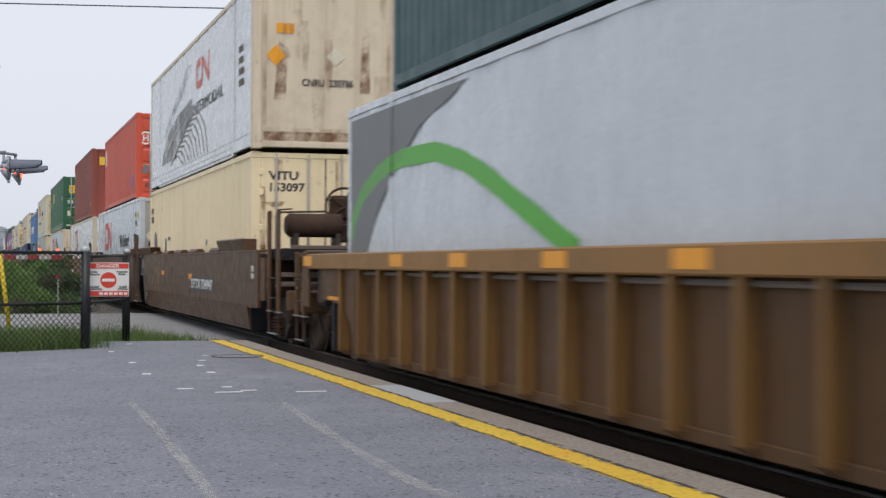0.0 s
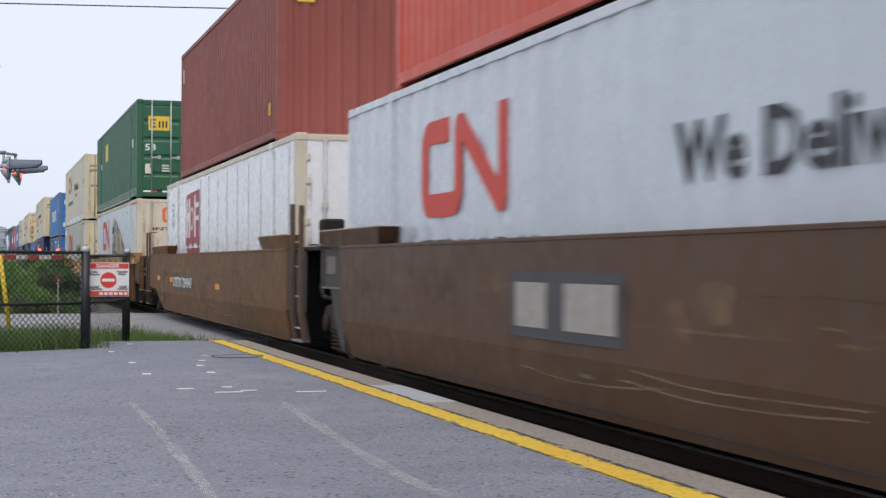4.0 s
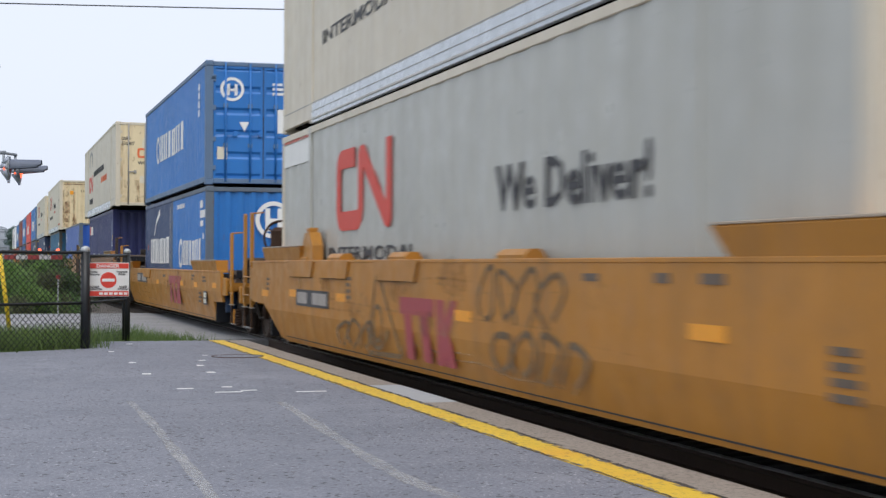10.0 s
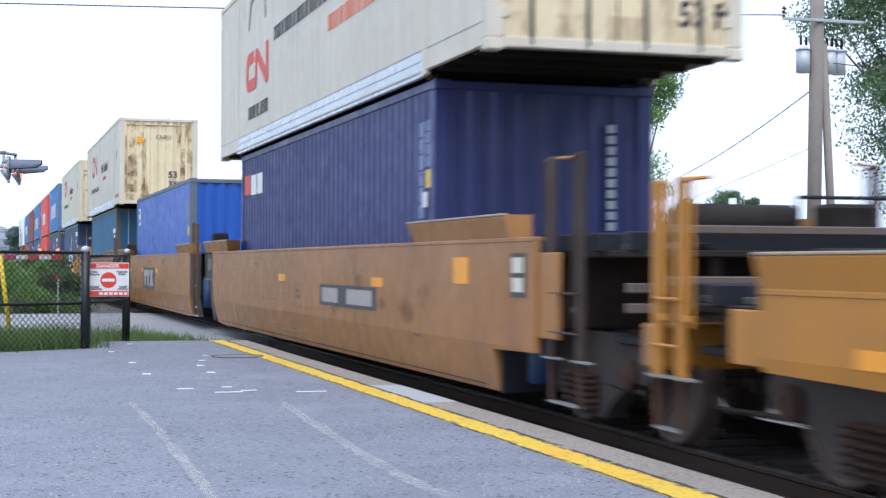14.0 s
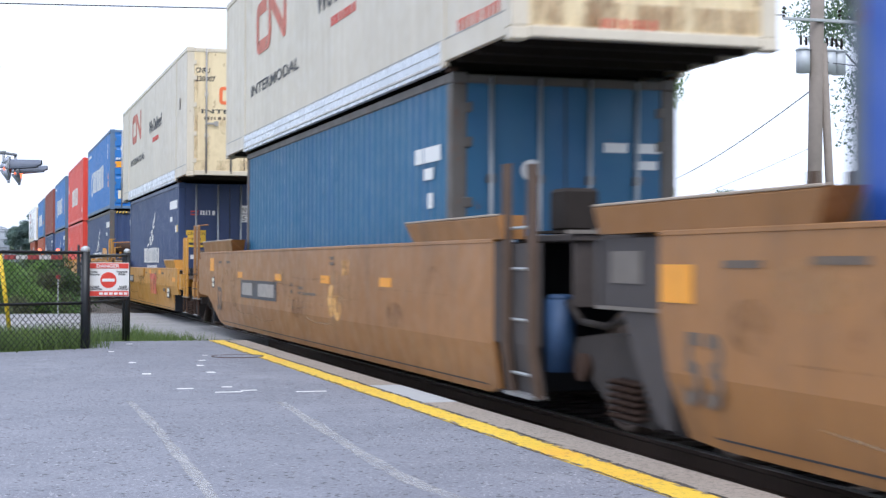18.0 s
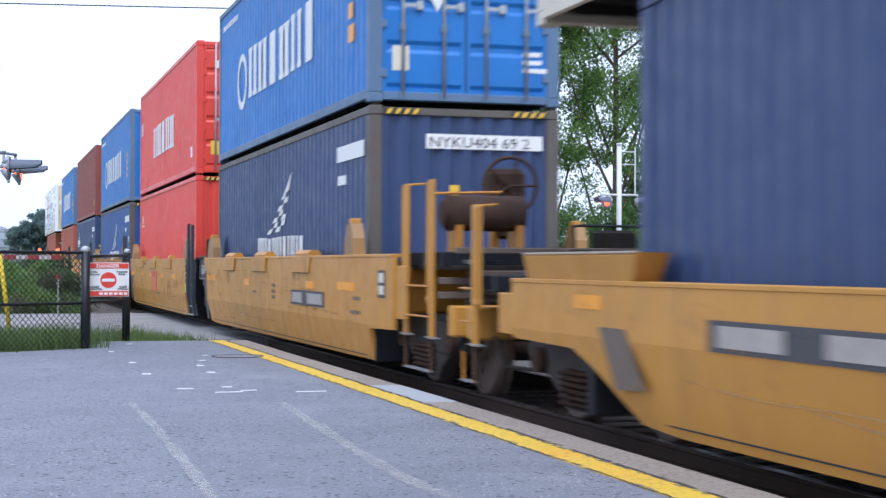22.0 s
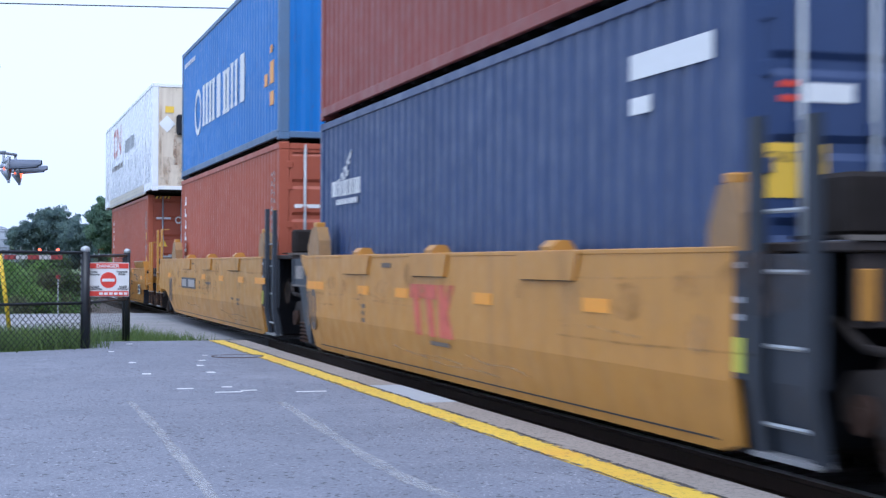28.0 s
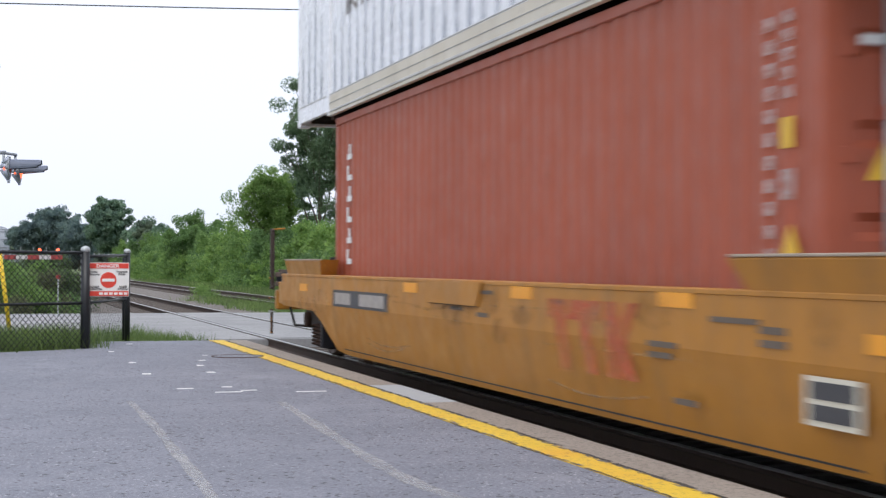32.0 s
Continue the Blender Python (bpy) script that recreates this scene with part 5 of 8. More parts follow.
end_flat("deliver", [rect(-0.15, 2.31, 1.2, 0.08)], "orange", "orange_band")
part("cooling_unit", boxes((-0.58, 1.1, -BODY["deliver"][1] - 0.12, -BODY["deliver"][1] + 0.04, 1.50, 2.0), bevel=0.04), M["black"], B["deliver"])
# orange-red box
end_flat("red", hoop(-0.93, 1.83, 0.20, 0.05) + [rect(-1.02, 1.74, 0.045, 0.18), rect(-0.89, 1.74, 0.045, 0.18), rect(-1.0, 1.81, 0.14, 0.04)], "white")
end_flat("red", wordbars(-0.66, 1.72, 1.5, 0.24, 6, 3), "white")
end_flat("red", [rect(-1.05, 0.77, 0.2, 0.25)], "grey_field")
end_flat("red", [disc(-0.47, 0.91, 0.08)], "blue_spot")
end_flat("red", [rect(-0.95, 0.32, 0.9, 0.16)], "grime_field")
side_flat("red", [rect(-5.75, 1.65, 0.22, 0.55), rect(-5.35, 1.65, 0.22, 0.55), rect(-5.6, 1.85, 0.4, 0.14)], "white")
side_flat("red", [rect(4.55, 0.36, 0.42, 0.4)], "blue_spot")
# red-brown box
end_flat("brown", [rect(-0.9, 2.2, 0.28, 0.34)], "sticker")
side_flat("brown", [rect(5.3, 0.45, 0.14, 0.2)], "sticker")
side_flat("brown", [rect(-5.7, 2.2, 0.12, 0.3)], "white")
# white refrigerated box with a maroon block
side_flat("hf", [[(-4.45, 1.40), (-4.1, 1.34), (-3.7, 1.46), (-3.3, 1.34), (-2.9, 1.46), (-2.5, 1.34), (-2.26, 1.40), (-2.26, 2.55), (-4.30, 2.50), (-4.45, 2.38)]], "maroon", "block_mark")
flat(B["hf"], [rect(-4.32, 1.55, 0.2, 0.85), rect(-3.92, 1.55, 0.2, 0.85), rect(-4.15, 1.9, 0.25, 0.2), rect(-3.0, 1.55, 0.18, 0.9), rect(-2.85, 2.18, 0.55, 0.1), rect(-2.85, 1.9, 0.55, 0.1)] + hoop(-3.42, 1.95, 0.25, 0.05), SIDE, BODY["hf"][0] - 0.004, M["white"], "block_bars")
side_flat("hf", wordbars(-4.25, 1.18, 2.1, 0.14, 7, 8), "maroon")
side_flat("hf", [rect(-5.7 + k * 1.2, 0.30, 0.03, 2.44) for k in range(12) if not 1 <= k <= 2], "seam_grey", "panel_seam")
side_flat("hf", lines(-7.0, 1.85, 0.45, 0.6, 5), "pale_grey")
side_flat("hf", [rect(-8.02, 0.2, 0.12, 2.5), rect(-6.15, 0.2, 0.26, 2.5)], "cream", "post_strip")
# dark green box
end_flat("green", [rect(-0.96, 1.98, 0.62, 0.42)], "sticker", "yellow_block")
flat(B["green"], [rect(-0.90, 2.06, 0.05, 0.26), rect(-0.88, 2.06, 0.14, 0.05), rect(-0.88, 2.27, 0.14, 0.05), rect(-0.88, 2.16, 0.12, 0.05), rect(-0.66, 2.06, 0.05, 0.2), rect(-0.56, 2.06, 0.05, 0.2), rect(-0.46, 2.06, 0.05, 0.2)], FRONT, BODY["green"][1] - 0.016, M["ink"], "block_bars")
end_text("green", "53", -1.07, 1.39, 0.33, 0.27, "white", 0.004)
end_text("green", "EMHU", 0.17, 2.27, 0.66, 0.2, "white", 0.003)
end_text("green", "641338", 0.19, 2.05, 0.88, 0.2, "white", 0.003)
end_flat("green", [diamond(0.71, 1.57, 0.47, 0.47)], "white", "placard")
end_flat("green", [rect(0.23, 0.75, 0.41, 0.25)], "yellow")
end_flat("green", [rect(0.69, 0.86, 0.36, 0.16)] + lines(0.23, 1.28, 0.4, 0.28, 5) + lines(0.7, 1.28, 0.44, 0.28, 5), "pale_patch")
end_flat("green", [rect(-1.05, 0.7, 0.21, 0.29)] + lines(-0.56, 0.76, 0.31, 0.24, 3), "pale_patch")
end_flat("green", [rect(-1.1 + k * 0.56, 0.15, 0.24, 0.055) for k in range(4)], "white", "reflector")
end_flat("green", [rect(-0.86 + k * 0.56, 0.15, 0.16, 0.055) for k in range(4)], "red", "reflector")
side_flat("green", [rect(-3.8, 1.75, 1.1, 0.62)], "sticker", "yellow_block")
side_flat("green", [rect(-5.9, 1.6, 0.3, 0.2), rect(6.55, 1.55, 0.14, 0.26), rect(6.75, 1.55, 0.14, 0.26)], "white")
# white box with a printed engine
side_flat("loco", bracket_sign(-4.91, 1.45, 2.8, 1.05, 0.24), "red")
side_text("loco", "INTERMODAL", -5.45, 1.13, 4.3, 0.24, "ink", 0.004)
side_flat("loco", [[(-0.27, 2.52), (-0.11, 2.54), (0.41, 2.49), (1.08, 2.34), (1.66, 2.18), (2.55, 1.97), (3.03, 1.79), (3.77, 1.56), (4.18, 1.41), (4.5, 1.26), (4.68, 1.1), (-0.44, 1.1), (-0.59, 1.34), (-0.69, 1.59), (-0.5, 2.03), (-0.53, 2.23), (-0.34, 2.33)]], "print_cream", "printed_engine")
flat(B["loco"], [[(-0.27, 2.4), (0.52, 2.34), (0.57, 2.05), (0.3, 2.07), (0.17, 2.22), (-0.27, 2.27)], [(0.77, 2.19), (1.0, 2.16), (1.04, 2.0), (0.82, 2.04)]], SIDE, BODY["loco"][0] - 0.004, M["print_glass"], "printed_window")
flat(B["loco"], [[(-0.51, 2.24), (-0.13, 2.23), (0.13, 2.15), (0.26, 2.01), (-0.03, 1.98), (-0.5, 2.0)]], SIDE, BODY["loco"][0] + 0.001, M["ink"], "printed_lamp")
flat(B["loco"], [[(0.1, 1.955), (0.42, 1.92), (0.78, 1.86), (0.78, 1.5), (0.36, 1.48), (0.13, 1.51), (-0.45, 1.57), (-0.64, 1.62), (-0.45, 1.66), (0.07, 1.67)],
                 [(-0.69, 1.575), (-0.45, 1.55), (0.07, 1.44), (1.29, 1.37), (2.21, 1.28), (2.85, 1.18), (2.85, 1.1), (-0.44, 1.1), (-0.62, 1.31)]], SIDE, BODY["loco"][0] - 0.003, M["print_dark"], "printed_nose")
flat(B["loco"], [[(0.41, 2.49), (1.08, 2.34), (2.55, 1.97), (2.5, 1.94), (0.98, 2.28), (0.5, 2.4)], [(2.95, 1.8), (3.18, 1.75), (3.77, 1.56), (4.07, 1.44), (4.15, 1.38), (3.7, 1.41), (3.26, 1.51), (2.95, 1.58)],
                 [(3.0, 1.48), (3.41, 1.37), (3.77, 1.26), (4.02, 1.1), (3.04, 1.1)], [(4.3, 1.3), (4.4, 1.28), (4.66, 1.12), (4.4, 1.12)]], SIDE, BODY["loco"][0] - 0.004, M["print_dark"], "printed_roof")
flat(B["loco"], [[(-0.46, 1.95), (0.05, 1.95), (0.05, 1.70), (-0.45, 1.68), (-0.66, 1.71), (-0.64, 1.91)]], SIDE, BODY["loco"][0] + 0.0, M["pale_grey"], "printed_plate")
flat(B["loco"], [[(0.73, 1.22), (1.49, 1.19), (2.22, 1.16), (0.79, 1.16)]], SIDE, BODY["loco"][0] + 0.002, M["print_cream"], "printed_step")
for k in range(11):
    f = k / 10
    flat(B["loco"], [[(0.5 + 0.2 * f, 1.91 - 0.42 * f), (0.88 + 0.53 * f, 1.84 - 0.42 * f), (0.88 + 0.53 * f, 1.82 - 0.42 * f), (0.5 + 0.2 * f, 1.885 - 0.42 * f)]], SIDE, BODY["loco"][0] + 0.002, M["print_cream"] if k else M["smoke_brown"], "printed_stripe")
    flat(B["loco"], [[(1.24 + 0.43 * f, 2.19 - 0.74 * f), (1.89 + 0.7 * f, 2.01 - 0.70 * f), (1.89 + 0.7 * f, 1.985 - 0.70 * f), (1.24 + 0.43 * f, 2.15 - 0.74 * f)]], SIDE, BODY["loco"][0] - 0.004, M["smoke_brown"], "printed_stripe")
side_flat("loco", [rect(-8.0, 2.75, 1.6, 0.07), rect(6.1, 2.75, 1.9, 0.07)], "orange", "red_edge")
end_flat("loco", bracket_sign(-0.55, 2.2, 1.3, 0.44, 0.085), "orange")
end_text("loco", "INTERMODAL", -0.84, 1.96, 2.05, 0.13, "ink", 0.003)
end_flat("loco", [diamond(0.75, 1.45, 0.36, 0.36), rect(0.3, 1.35, 0.3, 0.18)], "pale_patch", "placard")
end_flat("loco", [[(-0.95, 0.3), (-0.75, 0.3), (-0.8, 1.9), (-0.88, 1.9)]], "rust_stain", "rust_stain")
# silver box and beige box stacked as a pair
side_flat("pair_low", bracket_sign(-4.35, 1.40, 2.75, 1.02, 0.24), "red")
side_text("pair_low", "We Deliver!", 2.04, 1.46, 3.3, 0.56, "ink", 0.012)
side_text("pair_low", "INTERMODAL", -4.84, 1.03, 4.3, 0.24, "ink", 0.004)
side_flat("pair_low", [rect(-7.9, 2.42, 1.9, 0.32)], "white", "white_patch")
side_flat("pair_low", [rect(-7.9, 2.76, 1.9, 0.06), rect(6.1, 2.72, 1.9, 0.10)], "pink", "red_edge")
end_flat("pair_low", bracket_sign(-0.5, 2.13, 1.27, 0.44, 0.085), "orange")
end_text("pair_low", "INTERMODAL", -0.82, 1.91, 2.05, 0.13, "ink", 0.003)
end_flat("pair_low", [diamond(0.86, 1.53, 0.4, 0.38)], "pale_patch", "placard")
end_flat("pair_low", [rect(-0.87, 1.49, 0.3, 0.06), rect(-0.2, 1.49, 0.16, 0.06)], "grey_stencil")
for key, z in (("pair_top", 0.0), ("rust_front", -0.12), ("beige_top", 0.0)):
    side_flat(key, bracket_sign(-4.81, 1.62 + z, 2.6, 0.85, 0.22), "faded_red")
    side_text(key, "We Deliver!", 0.0, 1.58 + z, 3.0, 0.46, "ink", 0.01)
    side_flat(key, wordbars(0.9, 1.28 + z, 1.45, 0.12, 6, 5), "red")
    side_text(key, "INTERMODAL", -5.35, 1.0 + z, 4.1, 0.25, "ink", 0.004)
    side_flat(key, [rect(-8.0, 1.3, 0.06, 0.3), rect(6.7, 1.6, 0.18, 0.26)], "grey_stencil")
end_text("pair_top", "53 ft", 0.68, 0.38, 0.56, 0.34, "ink", 0.008)
end_flat("pair_top", [rect(-0.47, 0.79, 0.24, 0.25)], "pale_patch")
end_text("pair_top", "CNRU", -1.1, 2.31, 0.32, 0.16, "ink", 0.004)
end_text("pair_top", "238031", -1.1, 2.10, 0.46, 0.17, "ink", 0.004)
end_flat("pair_top", bracket_sign(-0.58, 1.64, 1.12, 0.38, 0.075), "orange")
end_text("pair_top", "INTERMODAL", -1.05, 1.44, 1.9, 0.12, "ink", 0.003)
end_flat("pair_top", wordbars(-0.89, 1.28, 1.35, 0.07, 9, 4) + lines(0.1, 0.75, 0.3, 0.3, 4) + lines(0.7, 0.75, 0.4, 0.3, 4), "grey_stencil")
# bright blue boxes
side_flat("blue_top", hoop(-2.85, 1.32, 0.36, 0.11) + wordbars(-2.3, 0.98, 5.0, 0.66, 6, 11), "white")
side_flat("blue_top", column(4.94, 1.5, 0.2, 0.75, 4) , "white")
end_flat("blue_top", hoop(-0.66, 2.0, 0.25, 0.06) + [rect(-0.77, 1.87, 0.06, 0.24), rect(-0.61, 1.87, 0.06, 0.24), rect(-0.74, 1.96, 0.16, 0.05)], "white")
end_flat("blue_top", [[(-0.51, 1.32), (-0.30, 1.32), (-0.40, 1.12)], rect(0.3, 1.1, 0.27, 0.5), rect(0.69, 1.12, 0.29, 0.5)] + lines(0.74, 0.46, 0.3, 0.5, 5) + lines(0.19, 1.9, 0.34, 0.3, 3) + lines(0.67, 1.84, 0.32, 0.34, 3), "white")
end_flat("blue_top", [rect(-0.97, 0.53, 0.21, 0.26)], "pale_patch")
side_flat("blue_short", hoop(-1.2, 1.22, 0.34, 0.11) + wordbars(-0.75, 0.94, 3.1, 0.56, 6, 11), "white")
side_flat("blue_short", [rect(2.07, 2.16, 0.40, 0.16), rect(2.08, 1.95, 0.72, 0.16), rect(2.1, 1.77, 0.42, 0.12), rect(2.5, 1.5, 0.14, 0.12)] + wordbars(-1.9, 2.26, 1.4, 0.10, 8, 2), "white")
end_flat("blue_short", hoop(0.2, 1.9, 0.39, 0.09, 40) + [rect(0.02, 1.66, 0.10, 0.48), rect(0.28, 1.66, 0.10, 0.48), rect(0.1, 1.84, 0.2, 0.09)], "white")
end_flat("blue_short", column(0.86, 1.12, 0.16, 1.32, 8, 0.12), "white")
side_flat("navy_short", wordbars(-1.60, 0.98, 4.2, 0.66, 7, 21, 0.86), "white")
side_flat("navy_short", [[(-0.86, 1.72), (-0.7, 1.82), (-0.35, 2.12), (0.15, 2.28), (0.55, 2.40), (0.5, 2.22), (0.0, 2.10), (-0.4, 1.98), (-0.65, 1.76)]], "white", "brush_mark")
side_flat("navy_short", column(2.72, 0.9, 0.16, 1.5, 8, 0.2) + column(2.93, 0.9, 0.10, 0.45, 3) , "grey_field")
side_flat("navy_short", [rect(-2.37, 1.36, 0.16, 0.14)], "pink")
# indigo box, beige box with words
side_flat("indigo", [rect(-5.75, 2.18, 0.55, 0.34)], "red")
side_flat("indigo", [rect(-5.1, 2.16, 0.5, 0.34), rect(-4.5, 2.16, 0.5, 0.34), rect(5.65, 1.58, 0.16, 0.16)], "white")
end_flat("indigo", column(0.70, 1.0, 0.10, 1.5, 13, 0.25), "pale_grey")
end_flat("indigo", [rect(-1.0 + k * 0.2, 2.80, 0.11, 0.035) for k in range(10)], "sticker", "warning_stripe")
side_flat("world", bracket_sign(-5.15, 0.98, 2.1, 0.66, 0.2), "red")
side_flat("world", band([(-4.9, 2.05), (-4.7, 2.5), (-4.0, 2.62), (-3.4, 2.5), (-3.3, 2.05)], 0.12), "grey_field")
side_flat("world", wordbars(-2.53, 1.55, 5.4, 0.22, 18, 31), "ink")
side_flat("world", wordbars(1.4, 1.12, 2.9, 0.22, 9, 12), "orange")
side_flat("world", wordbars(-4.9, 0.5, 1.9, 0.22, 5, 9), "ink")
end_flat("world", bracket_sign(-0.56, 1.66, 1.1, 0.34, 0.07), "orange")
end_text("world", "WORLDWIDE", -0.54, 1.44, 1.06, 0.15, "ink", 0.004)
end_flat("world", [diamond(0.70, 1.60, 0.42, 0.42), disc(0.0, 2.14, 0.40)], "pale_patch", "placard")
end_text("world", "53 ft", 0.62, 0.30, 0.54, 0.34, "ink", 0.008)
end_text("world", "CNRU", -1.1, 2.27, 0.30, 0.15, "ink", 0.004)
end_text("world", "236807", -1.1, 2.09, 0.45, 0.17, "ink", 0.004)
end_flat("world", [rect(-0.47, 0.80, 0.24, 0.24)] , "pale_patch")
end_flat("world", lines(0.7, 0.75, 0.4, 0.34, 5) + lines(0.15, 1.0, 0.3, 0.2, 3), "grey_stencil")
side_flat("royal", [rect(-5.47, 2.1, 0.48, 0.48)], "white", "white_panel")
flat(B["royal"], [rect(-5.40, 2.42, 0.34, 0.10), rect(-5.40, 2.18, 0.34, 0.10)], SIDE, BODY["royal"][0] - 0.004, M["blue_spot"], "panel_bars")
side_flat("royal", column(5.45, 0.95, 0.20, 1.5, 9, 0.12) + column(5.71, 1.95, 0.19, 0.5, 4, 0.12), "faint_panel", "number_column")
side_flat("royal", [rect(5.72, 1.62, 0.20, 0.19)], "sticker")
end_flat("royal", [triangle(-0.55, 1.35, 0.24, 0.24)], "sticker", "warning_triangle")
side_flat("indigo", column(5.50, 0.95, 0.20, 1.55, 9, 0.12) + column(5.76, 2.0, 0.19, 0.5, 4, 0.12), "faint_panel", "number_column")
side_flat("indigo", [rect(5.77, 1.78, 0.19, 0.19)], "sticker")
# beige box with a rusty end, faded blue box
end_flat("rust_front", [[(-1.05, 0.45), (-0.72, 0.40), (-0.70, 1.6), (-0.85, 1.75), (-1.0, 1.6)], [(0.70, 0.78), (0.88, 0.78), (0.86, 1.9), (0.74, 1.9)], rect(-1.12, 2.62, 2.2, 0.05)], "rust_stain", "rust_stain")
end_flat("rust_front", [rect(-0.72, 2.05, 0.2, 0.22)], "yellow", "placard")
end_text("rust_front", "53", 0.31, 0.92, 0.30, 0.30, "ink", 0.008)
end_text("rust_front", "XW", 0.34, 0.64, 0.34, 0.24, "ink", 0.006)
end_text("rust_front", "CNRU", -0.1, 2.2, 0.5, 0.2, "grey_stencil")
end_flat("rust_front", wordbars(-0.45, 0.1, 0.57, 0.12, 6, 2), "pink")
side_flat("rust_front", wordbars(6.5, 0.2, 1.3, 0.2, 5, 7), "pink")
side_flat("steel_blue", [rect(4.75, 2.04, 0.3, 0.16), rect(5.1, 2.04, 0.6, 0.16), rect(5.1, 1.86, 0.34, 0.12), rect(5.25, 1.56, 0.18, 0.16)], "white")
end_flat("steel_blue", [disc(-0.37, 1.93, 0.11), rect(0.42, 2.13, 0.26, 0.10), rect(0.76, 2.13, 0.44, 0.10), rect(0.76, 1.96, 0.25, 0.09)], "white")
# beige box over navy doors
end_text("beige_top", "230807", -1.1, 2.13, 0.44, 0.16, "ink", 0.004)
end_text("beige_top", "CNRU", -1.1, 2.32, 0.32, 0.16, "ink", 0.004)
end_flat("beige_top", bracket_sign(-0.57, 1.62, 1.1, 0.40, 0.075), "orange")
end_text("beige_top", "INTERMODAL", -0.98, 1.42, 1.9, 0.12, "ink", 0.003)
end_flat("beige_top", wordbars(-0.9, 1.27, 1.3, 0.07, 9, 4) + lines(0.7, 0.35, 0.45, 0.3, 3), "grey_stencil")
for key, u0 in (("navy_doors", -1.0), ("navy_a", -0.79), ("navy_b", -0.73)):
    for patch in sail(u0, 1.45, 1.0):
        side_flat(key, [patch], "white", "sail_mark")
    side_flat(key, wordbars(u0 - 0.8, 1.0, 3.85, 0.40, 9, 17, 0.8), "white")
    side_flat(key, wordbars(u0 + 0.1, 0.80, 2.5, 0.14, 9, 19, 0.7), "white")
    side_flat(key, [rect(4.35, 2.30, 1.45, 0.20), rect(4.40, 2.00, 0.45, 0.12)], "white", "number_panel")
side_flat("navy_doors", [rect(5.45, 1.73, 0.24, 0.16)], "white")
side_flat("navy_doors", [rect(5.70, 1.73, 0.20, 0.16)], "sticker")
end_flat("navy_doors", [rect(-0.93, 2.13, 0.18, 0.03), rect(-0.93, 2.20, 0.18, 0.03)], "red", "flag_mark")
end_flat("navy_doors", wordbars(-0.7, 2.13, 0.4, 0.11, 3, 2), "white")
end_flat("navy_doors", [rect(0.26, 2.18, 0.42, 0.19), rect(0.26, 1.97, 0.86, 0.19), rect(-0.93, 1.09, 0.25, 0.1), rect(0.75, 1.38, 0.25, 0.15)], "white", "number_panel")
letter(B["navy_doors"], "5714740", FRONT, 0.29, 2.0, 0.18, M["ink"], BODY["navy_doors"][1] - 0.016, 1.15)
letter(B["navy_doors"], "NYKU", FRONT, 0.29, 2.21, 0.17, M["ink"], BODY["navy_doors"][1] - 0.016, 0.8)
end_flat("navy_doors", [rect(-1.03, 1.37, 0.46, 0.40)], "sticker", "caution_plate")
letter(B["navy_doors"], "CAUTION", FRONT, -1.0, 1.66, 0.10, M["ink"], BODY["navy_doors"][1] - 0.016, 0.92)
letter(B["navy_doors"], "HIGH", FRONT, -0.9, 1.53, 0.10, M["ink"], BODY["navy_doors"][1] - 0.016, 0.9)
flat(B["navy_doors"], [rect(-0.97, 1.42, 0.34, 0.06)], FRONT, BODY["navy_doors"][1] - 0.016, M["ink"], "caution_print")
# five clean units
end_flat("navy_a", [rect(-0.5, 2.39, 1.5, 0.18)], "white", "number_panel")
letter(B["navy_a"], "NYKU404 69 2", FRONT, -0.47, 2.41, 0.18, M["ink"], BODY["navy_a"][1] - 0.016, 1.15)
end_flat("navy_a", [rect(-0.2, 1.78, 0.12, 0.17)], "sticker")
end_flat("navy_b", [rect(-0.45, 2.39, 1.45, 0.16)], "white", "number_panel")
letter(B["navy_b"], "NYKU551439", FRONT, -0.42, 2.41, 0.16, M["ink"], BODY["navy_b"][1] - 0.016, 1.3)
end_flat("navy_b", [rect(-0.1, 1.74, 0.13, 0.18)], "sticker")
side_flat("navy_b", [rect(5.6, 1.66, 0.14, 0.2)], "white")
for key in ("blue_a", "blue_b", "blue_c"):
    side_flat(key, hoop(-3.35, 1.30, 0.50, 0.13) + wordbars(-2.6, 0.92, 5.7, 0.86, 6, 11), "white")
    side_flat(key, wordbars(-5.6, 2.5, 1.8, 0.10, 9, 3), "white")
side_flat("blue_a", column(4.7, 1.9, 0.16, 0.6, 3), "white")
side_flat("blue_a", [rect(4.95, 0.85, 0.3, 0.22), rect(4.95, 1.15, 0.24, 0.2)], "yellow")
side_flat("blue_b", column(4.85, 0.8, 0.26, 0.85, 4), "yellow")
side_flat("blue_c", [rect(4.75, 0.95, 0.26, 0.2), rect(5.25, 0.6, 0.32, 0.22), rect(5.25, 0.95, 0.32, 0.36), rect(5.25, 1.45, 0.2, 0.12)], "yellow")
end_flat("blue_a", hoop(-0.62, 2.2, 0.23, 0.05) + [rect(-0.71, 2.1, 0.05, 0.2), rect(-0.57, 2.1, 0.05, 0.2)] + [[(-0.47, 1.32), (-0.26, 1.32), (-0.36, 1.12)]] + lines(0.74, 0.42, 0.34, 0.3, 3) + wordbars(-1.02, 1.80, 0.8, 0.07, 9, 5), "white")
end_flat("blue_a", [rect(-1.04, 1.52, 0.38, 0.22), rect(-0.6, 1.56, 0.38, 0.12)], "yellow")
end_flat("blue_a", [rect(-0.93, 0.39, 0.21, 0.3)], "pale_patch")
side_flat("red_top", wordbars(-2.5, 0.88, 4.6, 0.82, 5, 41, 0.8), "white")
